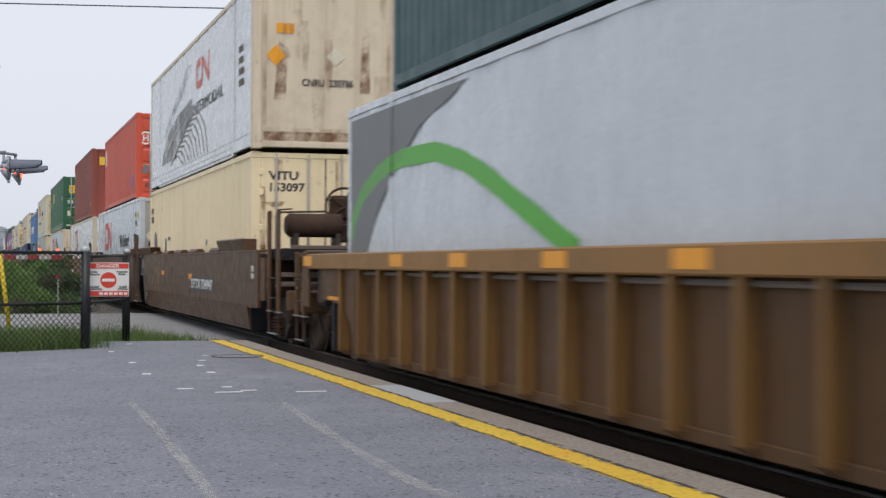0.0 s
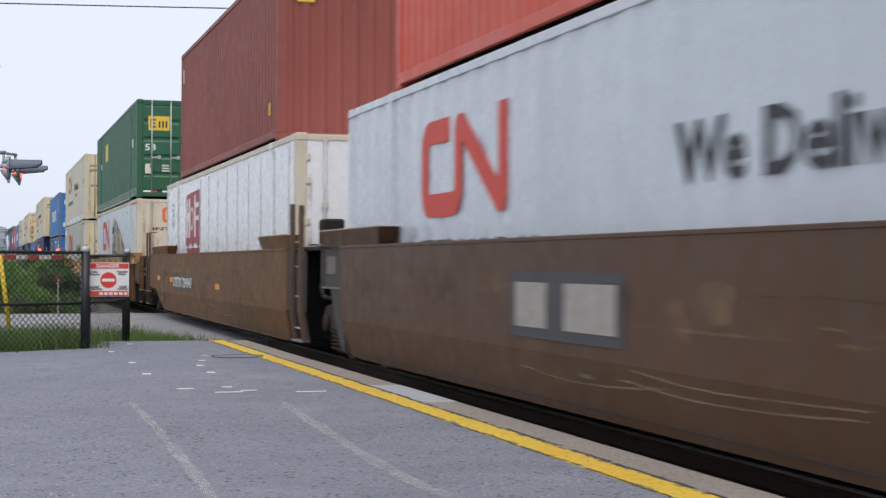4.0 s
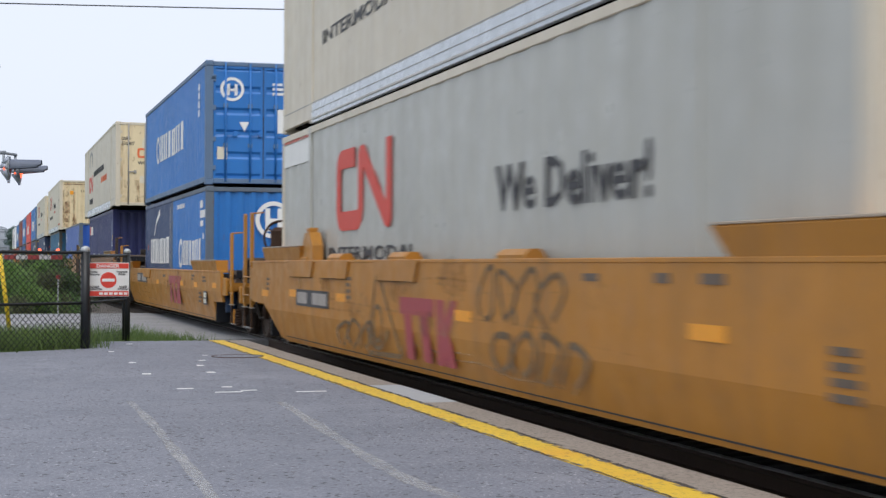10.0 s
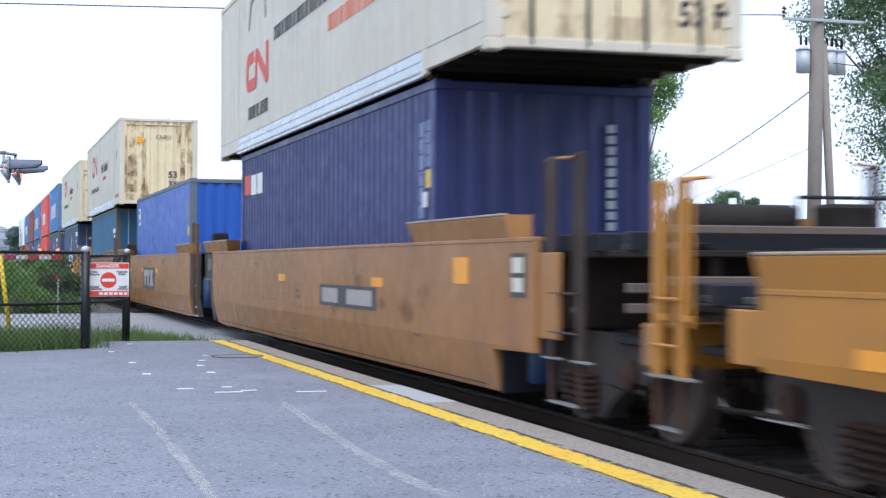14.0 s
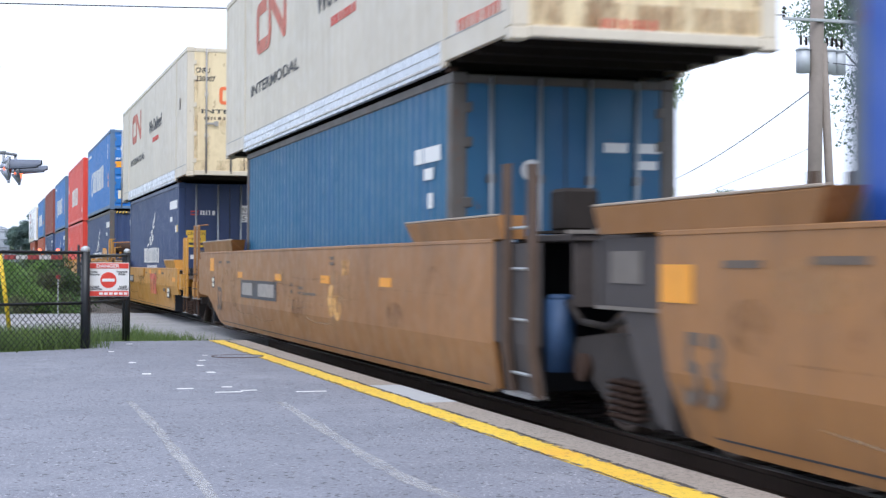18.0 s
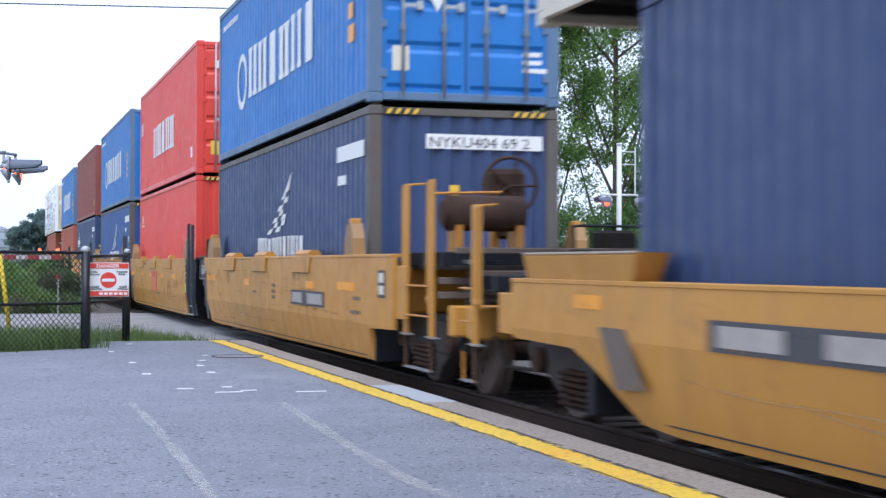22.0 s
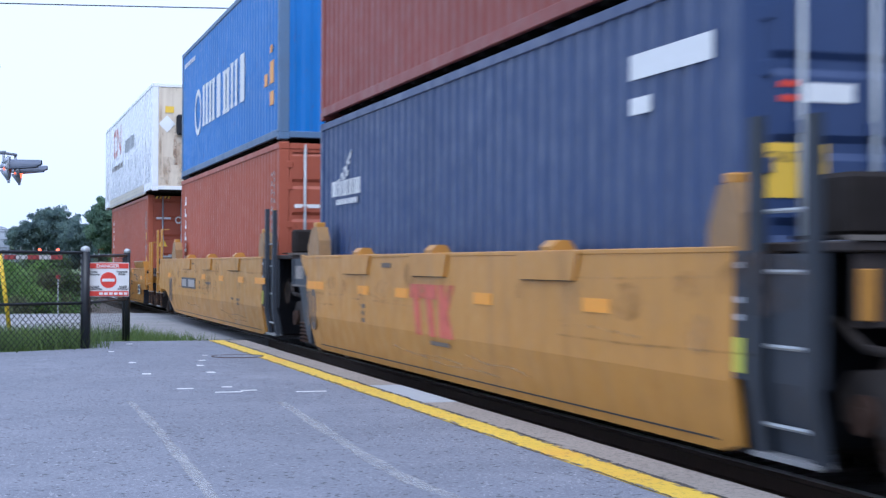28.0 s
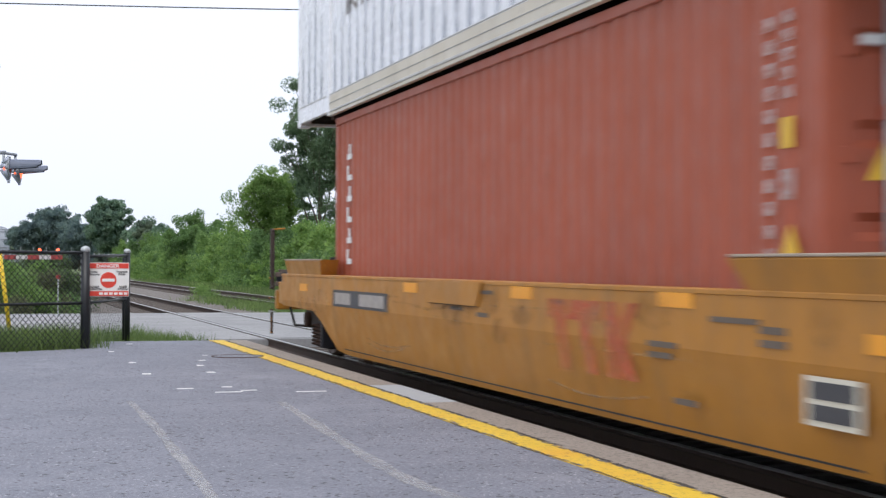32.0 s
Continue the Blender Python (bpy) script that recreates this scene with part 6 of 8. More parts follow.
side_flat("red_top", [rect(-5.75, 1.72, 0.14, 0.34), rect(-5.5, 1.72, 0.14, 0.34), rect(5.15, 0.40, 0.22, 0.24)], "white")
end_flat("red_top", [rect(-0.9, 0.42, 0.24, 0.30)], "sticker")
end_flat("red_top", [rect(-0.66, 0.36, 0.22, 0.36)], "grime_field")
end_flat("red_top", wordbars(-0.8, 2.3, 1.2, 0.18, 5, 41), "white")
side_flat("red_low", [disc(-5.25, 2.22, 0.12), rect(-5.5, 2.02, 0.6, 0.05)], "pale_patch")
end_flat("red_low", [triangle(0.03, 1.88, 0.26, 0.26)], "sticker", "warning_triangle")
for patch in sail(-5.1, 2.05, 0.42):
    side_flat("navy_c", [patch], "white", "sail_mark")
side_flat("navy_c", wordbars(-5.36, 1.86, 1.6, 0.20, 8, 23, 0.8) + wordbars(-5.1, 1.75, 1.2, 0.07, 9, 4), "white", "sail_mark")
end_flat("navy_c", [rect(-0.95, 2.0, 0.14, 0.04), rect(-0.95, 2.09, 0.14, 0.04)], "red", "flag_mark")
end_flat("navy_c", [rect(-0.76, 2.0, 0.34, 0.12)], "white")
end_flat("navy_c", [rect(-1.07, 1.40, 0.46, 0.34)], "sticker", "caution_plate")
letter(B["navy_c"], "CAUTION", FRONT, -1.04, 1.62, 0.10, M["ink"], BODY["navy_c"][1] - 0.016, 0.92)
side_flat("navy_c", [rect(4.4, 2.30, 1.3, 0.18), rect(4.4, 2.05, 0.35, 0.12)], "white", "number_panel")
side_flat("brown_b", [rect(5.3, 0.45, 0.14, 0.22)], "sticker")
for key in ("brick_a", "brick_b"):
    side_flat(key, [rect(-5.45, 0.98 + k * 0.265, 0.24, 0.07) for k in range(6)] + [rect(-5.45 + 0.10 * (k % 2), 1.05 + k * 0.265, 0.08, 0.12) for k in range(6)], "white", "upright_bars")
    side_flat(key, column(5.42, 1.0, 0.10, 1.5, 11, 0.4) + column(5.64, 1.95, 0.09, 0.55, 5, 0.35) + [rect(5.62, 1.36, 0.13, 0.18)], "faint_white", "number_column")
    side_flat(key, [rect(5.62, 1.66, 0.12, 0.18)], "sticker")
    end_flat(key, [rect(-0.96, 1.86, 0.4, 0.06)] + hoop(-0.36, 1.9, 0.10, 0.035) if key == "brick_a" else [rect(-0.98, 2.22, 0.40, 0.06)] + hoop(-0.36, 2.2, 0.10, 0.035), "white")
    end_flat(key, [rect(0.40, 2.22, 0.26, 0.1), rect(0.72, 2.22, 0.38, 0.1), rect(0.70, 2.05, 0.24, 0.1)] + lines(0.34, 1.20, 0.26, 0.58, 5) + lines(0.70, 1.20, 0.34, 0.58, 6), "pale_patch")
end_flat("brick_a", [disc(-0.37, 1.82, 0.095)], "white")
side_flat("brick_b", [triangle(5.60, 1.0, 0.24, 0.22)], "sticker", "warning_triangle")
end_flat("brick_b", [triangle(-0.93, 1.46, 0.26, 0.25)], "sticker", "warning_triangle")
side_flat("white_top", bracket_sign(-4.4, 1.62, 2.8, 0.98, 0.22), "faint_pink")
side_text("white_top", "INTERMODAL", -5.1, 1.18, 4.2, 0.27, "grey_stencil")
side_flat("white_top", wordbars(-0.2, 1.55, 3.2, 0.4, 9, 6), "pale_grey")
for k in range(38):                        # thin grime runs on the lower half of the side, one below each panel fold
    u, top = -7.8 + k * 0.41, 1.25 + 0.16 * (k * 7 % 5)
    side_flat("white_top", [[(u, 0.29), (u + 0.12, 0.29), (u + 0.10, top * 0.7), (u + 0.05, top)]], "faint_streak", "grime_streak")
end_text("white_top", "53ft", 0.75, 0.52, 0.42, 0.25, "ink", 0.004)
end_flat("white_top", [rect(-0.95, 2.1, 0.23, 0.17)], "sticker")
end_flat("white_top", [diamond(-1.13, 1.57, 0.46, 0.46)], "white", "placard")
end_flat("white_top", [[(-0.75, 0.7), (-0.62, 0.7), (-0.64, 1.5), (-0.72, 1.5)], [(0.6, 0.3), (0.95, 0.3), (0.9, 0.7), (0.7, 0.7)]], "rust_stain", "rust_stain")
part("cooling_unit", boxes((-0.66, 0.9, -BODY["white_top"][1] - 0.18, -BODY["white_top"][1] + 0.03, 1.5, 2.05), bevel=0.05), M["black"], B["white_top"])


# ---- boards, marks and reflectors on the cars ----
def car_flat(key, polys, mat, name="marking", up=0.0):
    return flat(cars[key], polys, SIDE, 1.503 + up, M[mat], name)


def board(key, u, v, w, h, words=""):
    """A dark number board; words only where they can be read."""
    car_flat(key, [rect(u, v, w, h)], "plate", "number_board")
    if words:
        me = text_mesh(words, h * 0.95, 1, 0.004)
        real = max(p.co.x for p in me.vertices)
        letter(cars[key], words, SIDE, -(u + 0.1), v + h * 0.17, h * 0.95, M["board_white"], 1.508, (w - 0.2) / real, 0.006)
    else:
        car_flat(key, [rect(u + w * 0.05, v + h * 0.16, w * 0.30, h * 0.68), rect(u + w * 0.52, v + h * 0.16, w * 0.42, h * 0.68)], "board_grey", "board_panel", 0.005)


def big_mark(key, u, v, w, h, mat):
    """A large three-part mark of plain bars."""
    t = w * 0.13
    car_flat(key, [rect(u, v + h * 0.72, w * 0.62, h * 0.28), slant(u + w * 0.16, v, u + w * 0.08, v + h * 0.72, t), slant(u + w * 0.47, v, u + w * 0.38, v + h * 0.72, t),
                   slant(u + w * 0.70, v, u + w * 0.66, v + h, t), slant(u + w * 0.86, v, u + w * 0.74, v + h * 0.5, t), slant(u + w * 0.76, v + h * 0.5, u + w * 0.88, v + h, t * 0.9)], mat, "large_mark")


for key, spots in (("w1", ((1.6, 1.0), (-3.4, 1.05))), ("w3", ((1.5, 0.84), (-8.2, 0.92), (-5.6, 0.9))), ("w5", ((-3.43, 0.86), (-6.4, 0.86), (1.47, 0.80), (6.34, 0.86), (-8.6, 0.82))),
                   ("w6", ((4.31, 0.84), (6.57, 0.84), (-0.4, 0.82), (9.17, 0.86), (-8.8, 0.8))), ("w7", ((4.66, 1.07), (7.75, 1.2), (-0.9, 1.07))), ("w8", ((-1.7, 1.09), (1.69, 1.08), (-5.08, 1.08), (-7.87, 1.14))),
                   ("w9", ((1.38, 1.07), (-1.82, 1.07), (-5.27, 1.08), (-8.5, 1.24), (4.4, 1.07))), ("w10", ((2.31, 1.06), (4.52, 1.06), (-6.6, 1.0), (7.4, 0.9))), ("w11", ((3.78, 0.99), (5.67, 1.0), (6.1, 1.0), (-1.22, 0.97), (-5.52, 1.0), (-5.02, 1.0))),
                   ("w12", ((-0.69, 0.98), (1.99, 0.98), (4.23, 0.98), (-5.56, 1.0), (-5.06, 1.0), (-2.71, 0.98))), ("w13", ((1.69, 0.98), (3.41, 0.98), (5.31, 0.98), (5.75, 0.98), (-2.7, 0.98), (-5.56, 1.0), (-5.06, 1.0))),
                   ("w14", ((-1.04, 0.97), (1.64, 0.97), (-5.56, 0.99), (-5.06, 0.99), (-2.71, 0.97), (4.2, 0.98))), ("w15", ((-0.54, 1.01), (1.76, 1.0), (3.93, 1.0), (-6.2, 1.0), (5.6, 1.0), (6.0, 1.0))),
                   ("w16", ((1.81, 1.04), (4.66, 1.05), (-1.53, 1.03), (-6.9, 0.95), (7.1, 0.88)))):
    for u, v in spots:
        if key in ("w7", "w8", "w9") and abs(u) > 7:
            car_flat(key, [rect(u, v - 0.06, 0.46, 0.24)], "yellow", "reflector")
        else:
            car_flat(key, [rect(u, v, 0.49, 0.10)], "yellow", "reflector")
for key, spots, v in (("w0", (-10.05, -5.51, -3.34, -0.87, 1.47, 4.0), 1.29), ("w4", (-9.6, -7.5, -5.22, -3.31, -0.46, 2.23, 4.15, 6.4, 9.0), 1.32)):
    for u in spots:
        flat(cars[key], [rect(u, v, 0.5, 0.13)], SIDE, 1.502, M["yellow"], "reflector")
for key, u in (("w0", -8.78), ("w4", -8.7)):
    flat(cars[key], [rect(u, 0.865, 0.74, 0.045)], SIDE, 1.445, M["yellow"], "reflector_strip")
board("w1", 1.95, 0.78, 3.2, 0.27, "DTTX 724947")
board("w3", -5.0, 0.76, 3.3, 0.30, "DTTX 724947")
board("w2", -1.34, 0.74, 2.3, 0.52)
board("w5", -5.9, 0.75, 2.05, 0.22)
board("w6", -5.2, 0.82, 2.5, 0.24)
board("w7", 1.96, 0.80, 2.9, 0.26)
car_flat("w8", [rect(-1.2, 0.66, 2.75, 0.55)], "plate", "number_board")
car_flat("w8", [rect(-1.0, 1.0, 1.35, 0.15), rect(-0.82, 0.74, 0.28, 0.26), rect(-0.12, 0.74, 0.28, 0.26), slant(0.45, 0.74, 0.95, 1.15, 0.3), slant(0.95, 0.74, 0.5, 1.15, 0.3)], "board_grey", "board_panel", 0.005)
board("w9", -4.9, 0.76, 3.2, 0.29)
board("w10", -4.44, 0.80, 2.6, 0.19)
board("w11", 2.78, 0.76, 2.15, 0.20)
board("w15", -3.66, 0.80, 2.2, 0.22)
board("w16", -4.83, 0.80, 2.65, 0.20)
big_mark("w5", -0.45, 0.36, 2.0, 0.62, "maroon")
big_mark("w6", 2.28, 0.44, 2.2, 0.60, "maroon")
big_mark("w10", 2.62, 0.56, 1.5, 0.50, "pink")
big_mark("w12", -0.15, 0.62, 1.4, 0.50, "pink")
big_mark("w13", -0.44, 0.58, 1.37, 0.52, "pink")
big_mark("w14", -0.45, 0.62, 1.5, 0.50, "pink")
big_mark("w16", 2.66, 0.54, 1.7, 0.52, "faint_pink")
for key, u, v, w, h in (("w1", -7.06, 0.46, 0.7, 0.48), ("w3", -7.4, 0.42, 0.8, 0.5), ("w8", -7.54, 0.47, 0.81, 0.46), ("w9", -7.57, 0.48, 0.82, 0.44)):
    letter(cars[key], "53", SIDE, -u, v, h * 1.35, M["grey_stencil"], 1.503, 0.9, 0.012)
for key in ("w12", "w13", "w14", "w15"):
    car_flat(key, [rect(-5.9 if key == "w15" else -5.52, 0.50, 0.12, 0.46)] + strip(rounded([(-5.62 if key == "w15" else -5.24, 0.52), (-5.66 if key == "w15" else -5.28, 0.94), (-5.46 if key == "w15" else -5.08, 0.94), (-5.44 if key == "w15" else -5.06, 0.50), (-5.62 if key == "w15" else -5.24, 0.52)], 0.06), 0.09), "grey_stencil", "stencil")
for key, rows in (("w3", ((-0.06, 0.90, 1.2, 0.05), (4.4, 1.2, 0.6, 0.1), (-5.9, 1.2, 0.5, 0.06))), ("w5", ((5.84, 1.20, 0.34, 0.12), (6.5, 1.2, 0.5, 0.12), (7.98, 0.62, 0.34, 0.32), (4.6, 1.2, 0.4, 0.1), (-2.9, 0.9, 0.3, 0.3), (-8.2, 0.92, 0.3, 0.22))),
                  ("w6", ((7.3, 0.55, 0.5, 0.24), (6.2, 0.98, 0.4, 0.14), (7.8, 0.96, 0.6, 0.14), (1.0, 1.0, 0.6, 0.1), (-2.4, 0.95, 0.4, 0.2))), ("w8", ((0.2, 1.36, 0.7, 0.05), (-3.4, 0.8, 0.2, 0.2), (3.2, 1.28, 0.35, 0.16), (-7.0, 1.3, 0.6, 0.08), (-6.0, 1.32, 0.6, 0.08))),
                  ("w9", ((0.2, 0.90, 1.3, 0.06), (1.9, 1.3, 0.3, 0.14), (-0.6, 0.9, 0.16, 0.2), (-0.1, 0.9, 0.3, 0.14), (-7.4, 1.32, 0.5, 0.08), (-6.5, 1.32, 0.5, 0.08))), ("w10", ((0.7, 0.92, 0.4, 0.06), (1.5, 1.06, 0.4, 0.05), (3.6, 1.04, 0.3, 0.06), (5.2, 1.06, 0.7, 0.09), (5.6, 0.66, 0.4, 0.12))),
                  ("w11", ((-0.4, 0.86, 0.5, 0.06), (1.3, 0.8, 0.3, 0.26), (6.4, 0.74, 0.6, 0.07), (6.5, 0.9, 0.5, 0.07))), ("w12", ((-1.9, 1.28, 0.5, 0.1), (1.0, 0.58, 0.9, 0.06), (-2.55, 0.72, 0.14, 0.22), (0.1, 1.2, 0.5, 0.08), (3.3, 1.2, 0.7, 0.07))),
                  ("w13", ((5.5, 0.6, 0.5, 0.28), (-2.5, 0.74, 0.14, 0.22), (-0.2, 0.50, 0.9, 0.06))), ("w14", ((-2.5, 0.66, 0.16, 0.24), (0.3, 0.54, 1.0, 0.07), (-1.6, 1.28, 0.5, 0.09))), ("w15", ((0.0, 0.92, 1.0, 0.08), (-0.9, 0.82, 0.14, 0.2), (3.8, 0.62, 0.35, 0.14), (3.2, 0.7, 0.3, 0.06), (3.0, 1.24, 0.7, 0.08), (0.2, 1.24, 0.5, 0.07), (-2.0, 1.3, 0.4, 0.06))),
                  ("w16", ((2.8, 1.02, 0.3, 0.06), (0.1, 0.9, 0.5, 0.06), (0.9, 0.86, 0.5, 0.07), (5.4, 0.98, 0.8, 0.06), (6.0, 0.86, 0.4, 0.15), (4.5, 0.72, 0.5, 0.14), (4.9, 0.45, 0.4, 0.07), (1.0, 1.06, 0.4, 0.06))), ("w7", ((-3.0, 1.3, 0.4, 0.05), (0.4, 0.85, 0.3, 0.16), (6.4, 0.6, 0.3, 0.05))),
                  ("w1", ((5.6, 0.85, 0.4, 0.05), (-3.8, 1.3, 0.5, 0.08), (-5.2, 1.3, 0.6, 0.06), (1.2, 0.6, 0.2, 0.3))), ("w2", ((0.2, 0.5, 0.3, 0.06), (6.6, 0.9, 0.3, 0.1)))):
    for u, v, w, h in rows:
        car_flat(key, lines(u, v, w, h, max(1, int(h / 0.07))), "grey_stencil", "stencil")
for key, u, v, w, h in (("w6", 8.0, 0.52, 0.42, 0.26), ("w10", 6.4, 0.52, 0.45, 0.24), ("w16", 6.5, 0.48, 0.55, 0.26), ("w7", 9.35, 1.05, 0.35, 0.36), ("w9", -8.25, 0.87, 0.30, 0.20), ("w1", 9.35, 1.05, 0.32, 0.26), ("w11", 7.7, 0.95, 0.3, 0.3)):
    car_flat(key, [rect(u, v, w, h)], "pale_patch" if key == "w16" else "plate", "label_holder")
    car_flat(key, [rect(u + 0.05, v + h * 0.55, w - 0.1, h * 0.35), rect(u + 0.05, v + h * 0.12, w - 0.1, h * 0.32)], "plate" if key == "w16" else "pale_patch", "label_card", 0.005)
car_flat("w10", [[(-6.14, 0.88), (-5.69, 0.88), (-5.36, 0.49), (-5.82, 0.46)]], "grey_stencil", "stencil")
# sprayed scrawls on one ochre car
def scrawl(key, u, v, w, h, seed, mat, t=0.05):
    rnd = random.Random(seed)
    k = 0
    while k < w:
        pts = [(u + k + rnd.uniform(0, 0.3), v + h * rnd.uniform(0.0, 0.2)), (u + k + rnd.uniform(-0.1, 0.2), v + h * 0.5), (u + k + rnd.uniform(0.1, 0.4), v + h * rnd.uniform(0.85, 1)),
               (u + k + 0.55, v + h * rnd.uniform(0.6, 0.9)), (u + k + 0.5, v + h * rnd.uniform(0.2, 0.5)), (u + k + 0.3, v + h * rnd.uniform(0, 0.2))]
        car_flat(key, band(curve_points(pts, 5), t), mat, "sprayed_scrawl")
        k += 0.55


def curve_points(pts, n=8):
    out = []
    for k in range(len(pts) - 1):
        p0, p1, p2, p3 = (Vector(pts[max(0, k - 1)]), Vector(pts[k]), Vector(pts[k + 1]), Vector(pts[min(len(pts) - 1, k + 2)]))
        for i in range(n):
            u = i / n
            out.append(tuple(0.5 * (2 * p1 + (p2 - p0) * u + (2 * p0 - 5 * p1 + 4 * p2 - p3) * u * u + (3 * p1 - p0 - 3 * p2 + p3) * u**3)))
    out.append(tuple(pts[-1]))
    return out


scrawl("w5", 2.05, 0.80, 2.2, 0.50, 5, "scrawl_grey")
scrawl("w5", 2.5, 0.36, 2.2, 0.42, 6, "scrawl_grey", 0.06)
scrawl("w5", -3.3, 0.34, 1.2, 0.34, 9, "scrawl_grey", 0.045)
car_flat("w5", strip(rounded([(-1.85, 0.34), (-1.42, 1.26), (-0.35, 0.36), (-1.75, 0.33)], 0.05), 0.05), "scrawl_grey", "sprayed_scrawl")
car_flat("w5", hoop(-1.38, 0.66, 0.22, 0.05), "scrawl_grey", "sprayed_scrawl", 0.001)
car_flat("w5", band(curve_points([(-1.85, 0.60), (-1.5, 0.42), (-1.2, 0.42), (-0.9, 0.60)], 5), 0.05), "scrawl_grey", "sprayed_scrawl", 0.002)
car_flat("w9", [disc(2.0, 0.86, 0.2), disc(2.35, 0.78, 0.16), rect(2.6, 1.18, 0.3, 0.18)], "pale_scuffing", "pale_scuff")


# rust and dirt running down the leading ends of the pale boxes
def rusty_end(key, seed, count=9, strong=1.0, mat="rust_streak"):
    rnd = random.Random(seed)
    w = BODY[key][0] - 0.2
    for k in range(count):
        u, top = rnd.uniform(-w, w), rnd.choice((2.75, 2.2, 1.9, 1.3, 0.9, 0.7))
        n = min(rnd.uniform(0.25, 0.9) * strong, top - 0.16)
        b = rnd.uniform(0.02, 0.07) * strong
        end_flat(key, [[(u - b, top), (u + b, top), (u + b * 1.3, top - n * 0.5), (u + b * 0.5, top - n), (u - b * 0.6, top - n * 0.95), (u - b * 1.2, top - n * 0.4)]], mat, "rust_streak")
    end_flat(key, [rect(-w, 0.14, 2 * w, 0.22)], mat, "rust_streak")
    for e in (-w - 0.02, w - 0.05):
        end_flat(key, [rect(e, 0.4, 0.07, 1.9)], mat, "rust_streak")


for key, seed, count, strong in (("vitu", 1, 14, 1.0), ("stained", 2, 9, 1.5), ("world", 3, 12, 1.0), ("rust_front", 4, 10, 1.7), ("beige_top", 5, 10, 1.0), ("pair_top", 6, 8, 0.8), ("pair_low", 7, 8, 0.8),
                                 ("loco", 8, 8, 0.9), ("white_top", 9, 9, 1.4), ("hf", 10, 6, 0.8)):
    rusty_end(key, seed, count, strong, "rust_streak" if key in ("vitu", "rust_front") else "faint_rust")


# long scrapes and dull blotches along the cars' sides
def scrapes(key, seed, sill, pale="scrape_pale", dark="scrape_dark"):
    rnd = random.Random(seed)
    for k in range(9):
        u, v, n = rnd.uniform(-6.5, 4.5), rnd.uniform(0.70, sill - 0.12), rnd.uniform(0.5, 3.2)
        t = rnd.uniform(0.010, 0.03)
        car_flat(key, band([(u, v), (u + n * 0.4, v + rnd.uniform(-0.03, 0.02)), (u + n, v + rnd.uniform(-0.05, 0.03))], t), pale if k % 3 else dark, "scrape", 0.0005)
    for k in range(3):
        u, v, n = rnd.uniform(-6.0, 3.0), rnd.uniform(0.34, 0.56), rnd.uniform(1.4, 3.0)
        line = car_flat(key, strip(curve_points([(u, v + 0.05), (u + n * 0.35, v), (u + n * 0.7, v + 0.015), (u + n, v + rnd.uniform(-0.03, 0.08))], 5), 0.014), "scrape_line", "scrape")
        for vert in line.data.vertices:       # lies on the part of the side that leans inwards
            vert.co.x += max(0.0, (0.80 if sill < 1.2 else 0.64) - vert.co.z) * 0.18
    for k in range(14):
        u, v, r = rnd.uniform(-7.5, 7.0), rnd.uniform(0.72, sill - 0.12), rnd.uniform(0.06, 0.20)
        n = rnd.uniform(1.0, 3.0)
        car_flat(key, [[(u + r * n * math.cos(a * 0.7), v + r * math.sin(a * 0.7)) for a in range(9)]], dark if k % 2 else pale, "blotch", 0.001)


for k, key in enumerate(("w1", "w2", "w3", "w5", "w6", "w7", "w8", "w9", "w10", "w11", "w12", "w13", "w14", "w15", "w16")):
    scrapes(key, 50 + k, 1.15 if key in ("w6", "w10", "w16") else 1.35)
# ---- ground, platform and road ----
def speckle(n, l, scale, lo, hi):
    """Scattered stones: one grey value a cell, thresholded."""
    tc = n.new("ShaderNodeTexCoord")
    v = n.new("ShaderNodeTexVoronoi")
    v.inputs["Scale"].default_value = scale
    l.new(tc.outputs["Object"], v.inputs["Vector"])
    w = n.new("ShaderNodeSeparateColor")
    l.new(v.outputs["Color"], w.inputs[0])
    return ramp(n, l, w.outputs[0], lo, hi), v.outputs["Distance"]


m, n, l, b = node_mat("platform_asphalt", 0.85)
c = mix(n, l, ramp(n, l, noise_node(n, l, 0.35, 4), 0.3, 0.7), (0.180, 0.188, 0.222), (0.236, 0.245, 0.285))
c = mix(n, l, ramp(n, l, noise_node(n, l, 1.7, 5, 0.7), 0.40, 0.66, b=(0.5, 0.5, 0.5, 1)), c, (0.150, 0.156, 0.184))
c = mix(n, l, ramp(n, l, noise_node(n, l, 0.9, 6, 0.7), 0.56, 0.75, b=(0.35, 0.35, 0.35, 1)), c, (0.31, 0.318, 0.345))
stones, rim = speckle(n, l, 95, 0.30, 0.75)
c = mix(n, l, stones, mix(n, l, 1.0, c, (0.80, 0.80, 0.82), "MULTIPLY"), mix(n, l, 1.0, c, (1.10, 1.10, 1.10), "MULTIPLY"))
pale, rim2 = speckle(n, l, 85, 0.965, 0.985)
rough_patch = ramp(n, l, noise_node(n, l, 0.8, 4, 0.65), 0.40, 0.62, (0.25, 0.25, 0.25, 1), (0.9, 0.9, 0.9, 1))
c = mix(n, l, mix(n, l, 1.0, pale, rough_patch, "MULTIPLY"), c, (0.48, 0.48, 0.51))
dark, rim3 = speckle(n, l, 48, 0.965, 0.972)
c = mix(n, l, dark, c, (0.045, 0.045, 0.050))
big, rim4 = speckle(n, l, 16, 0.985, 0.990)
spots = mix(n, l, 1.0, big, ramp(n, l, rim4, 0.10, 0.22, (1, 1, 1, 1), (0, 0, 0, 1)), "MULTIPLY")
c = mix(n, l, spots, c, (0.05, 0.048, 0.046))
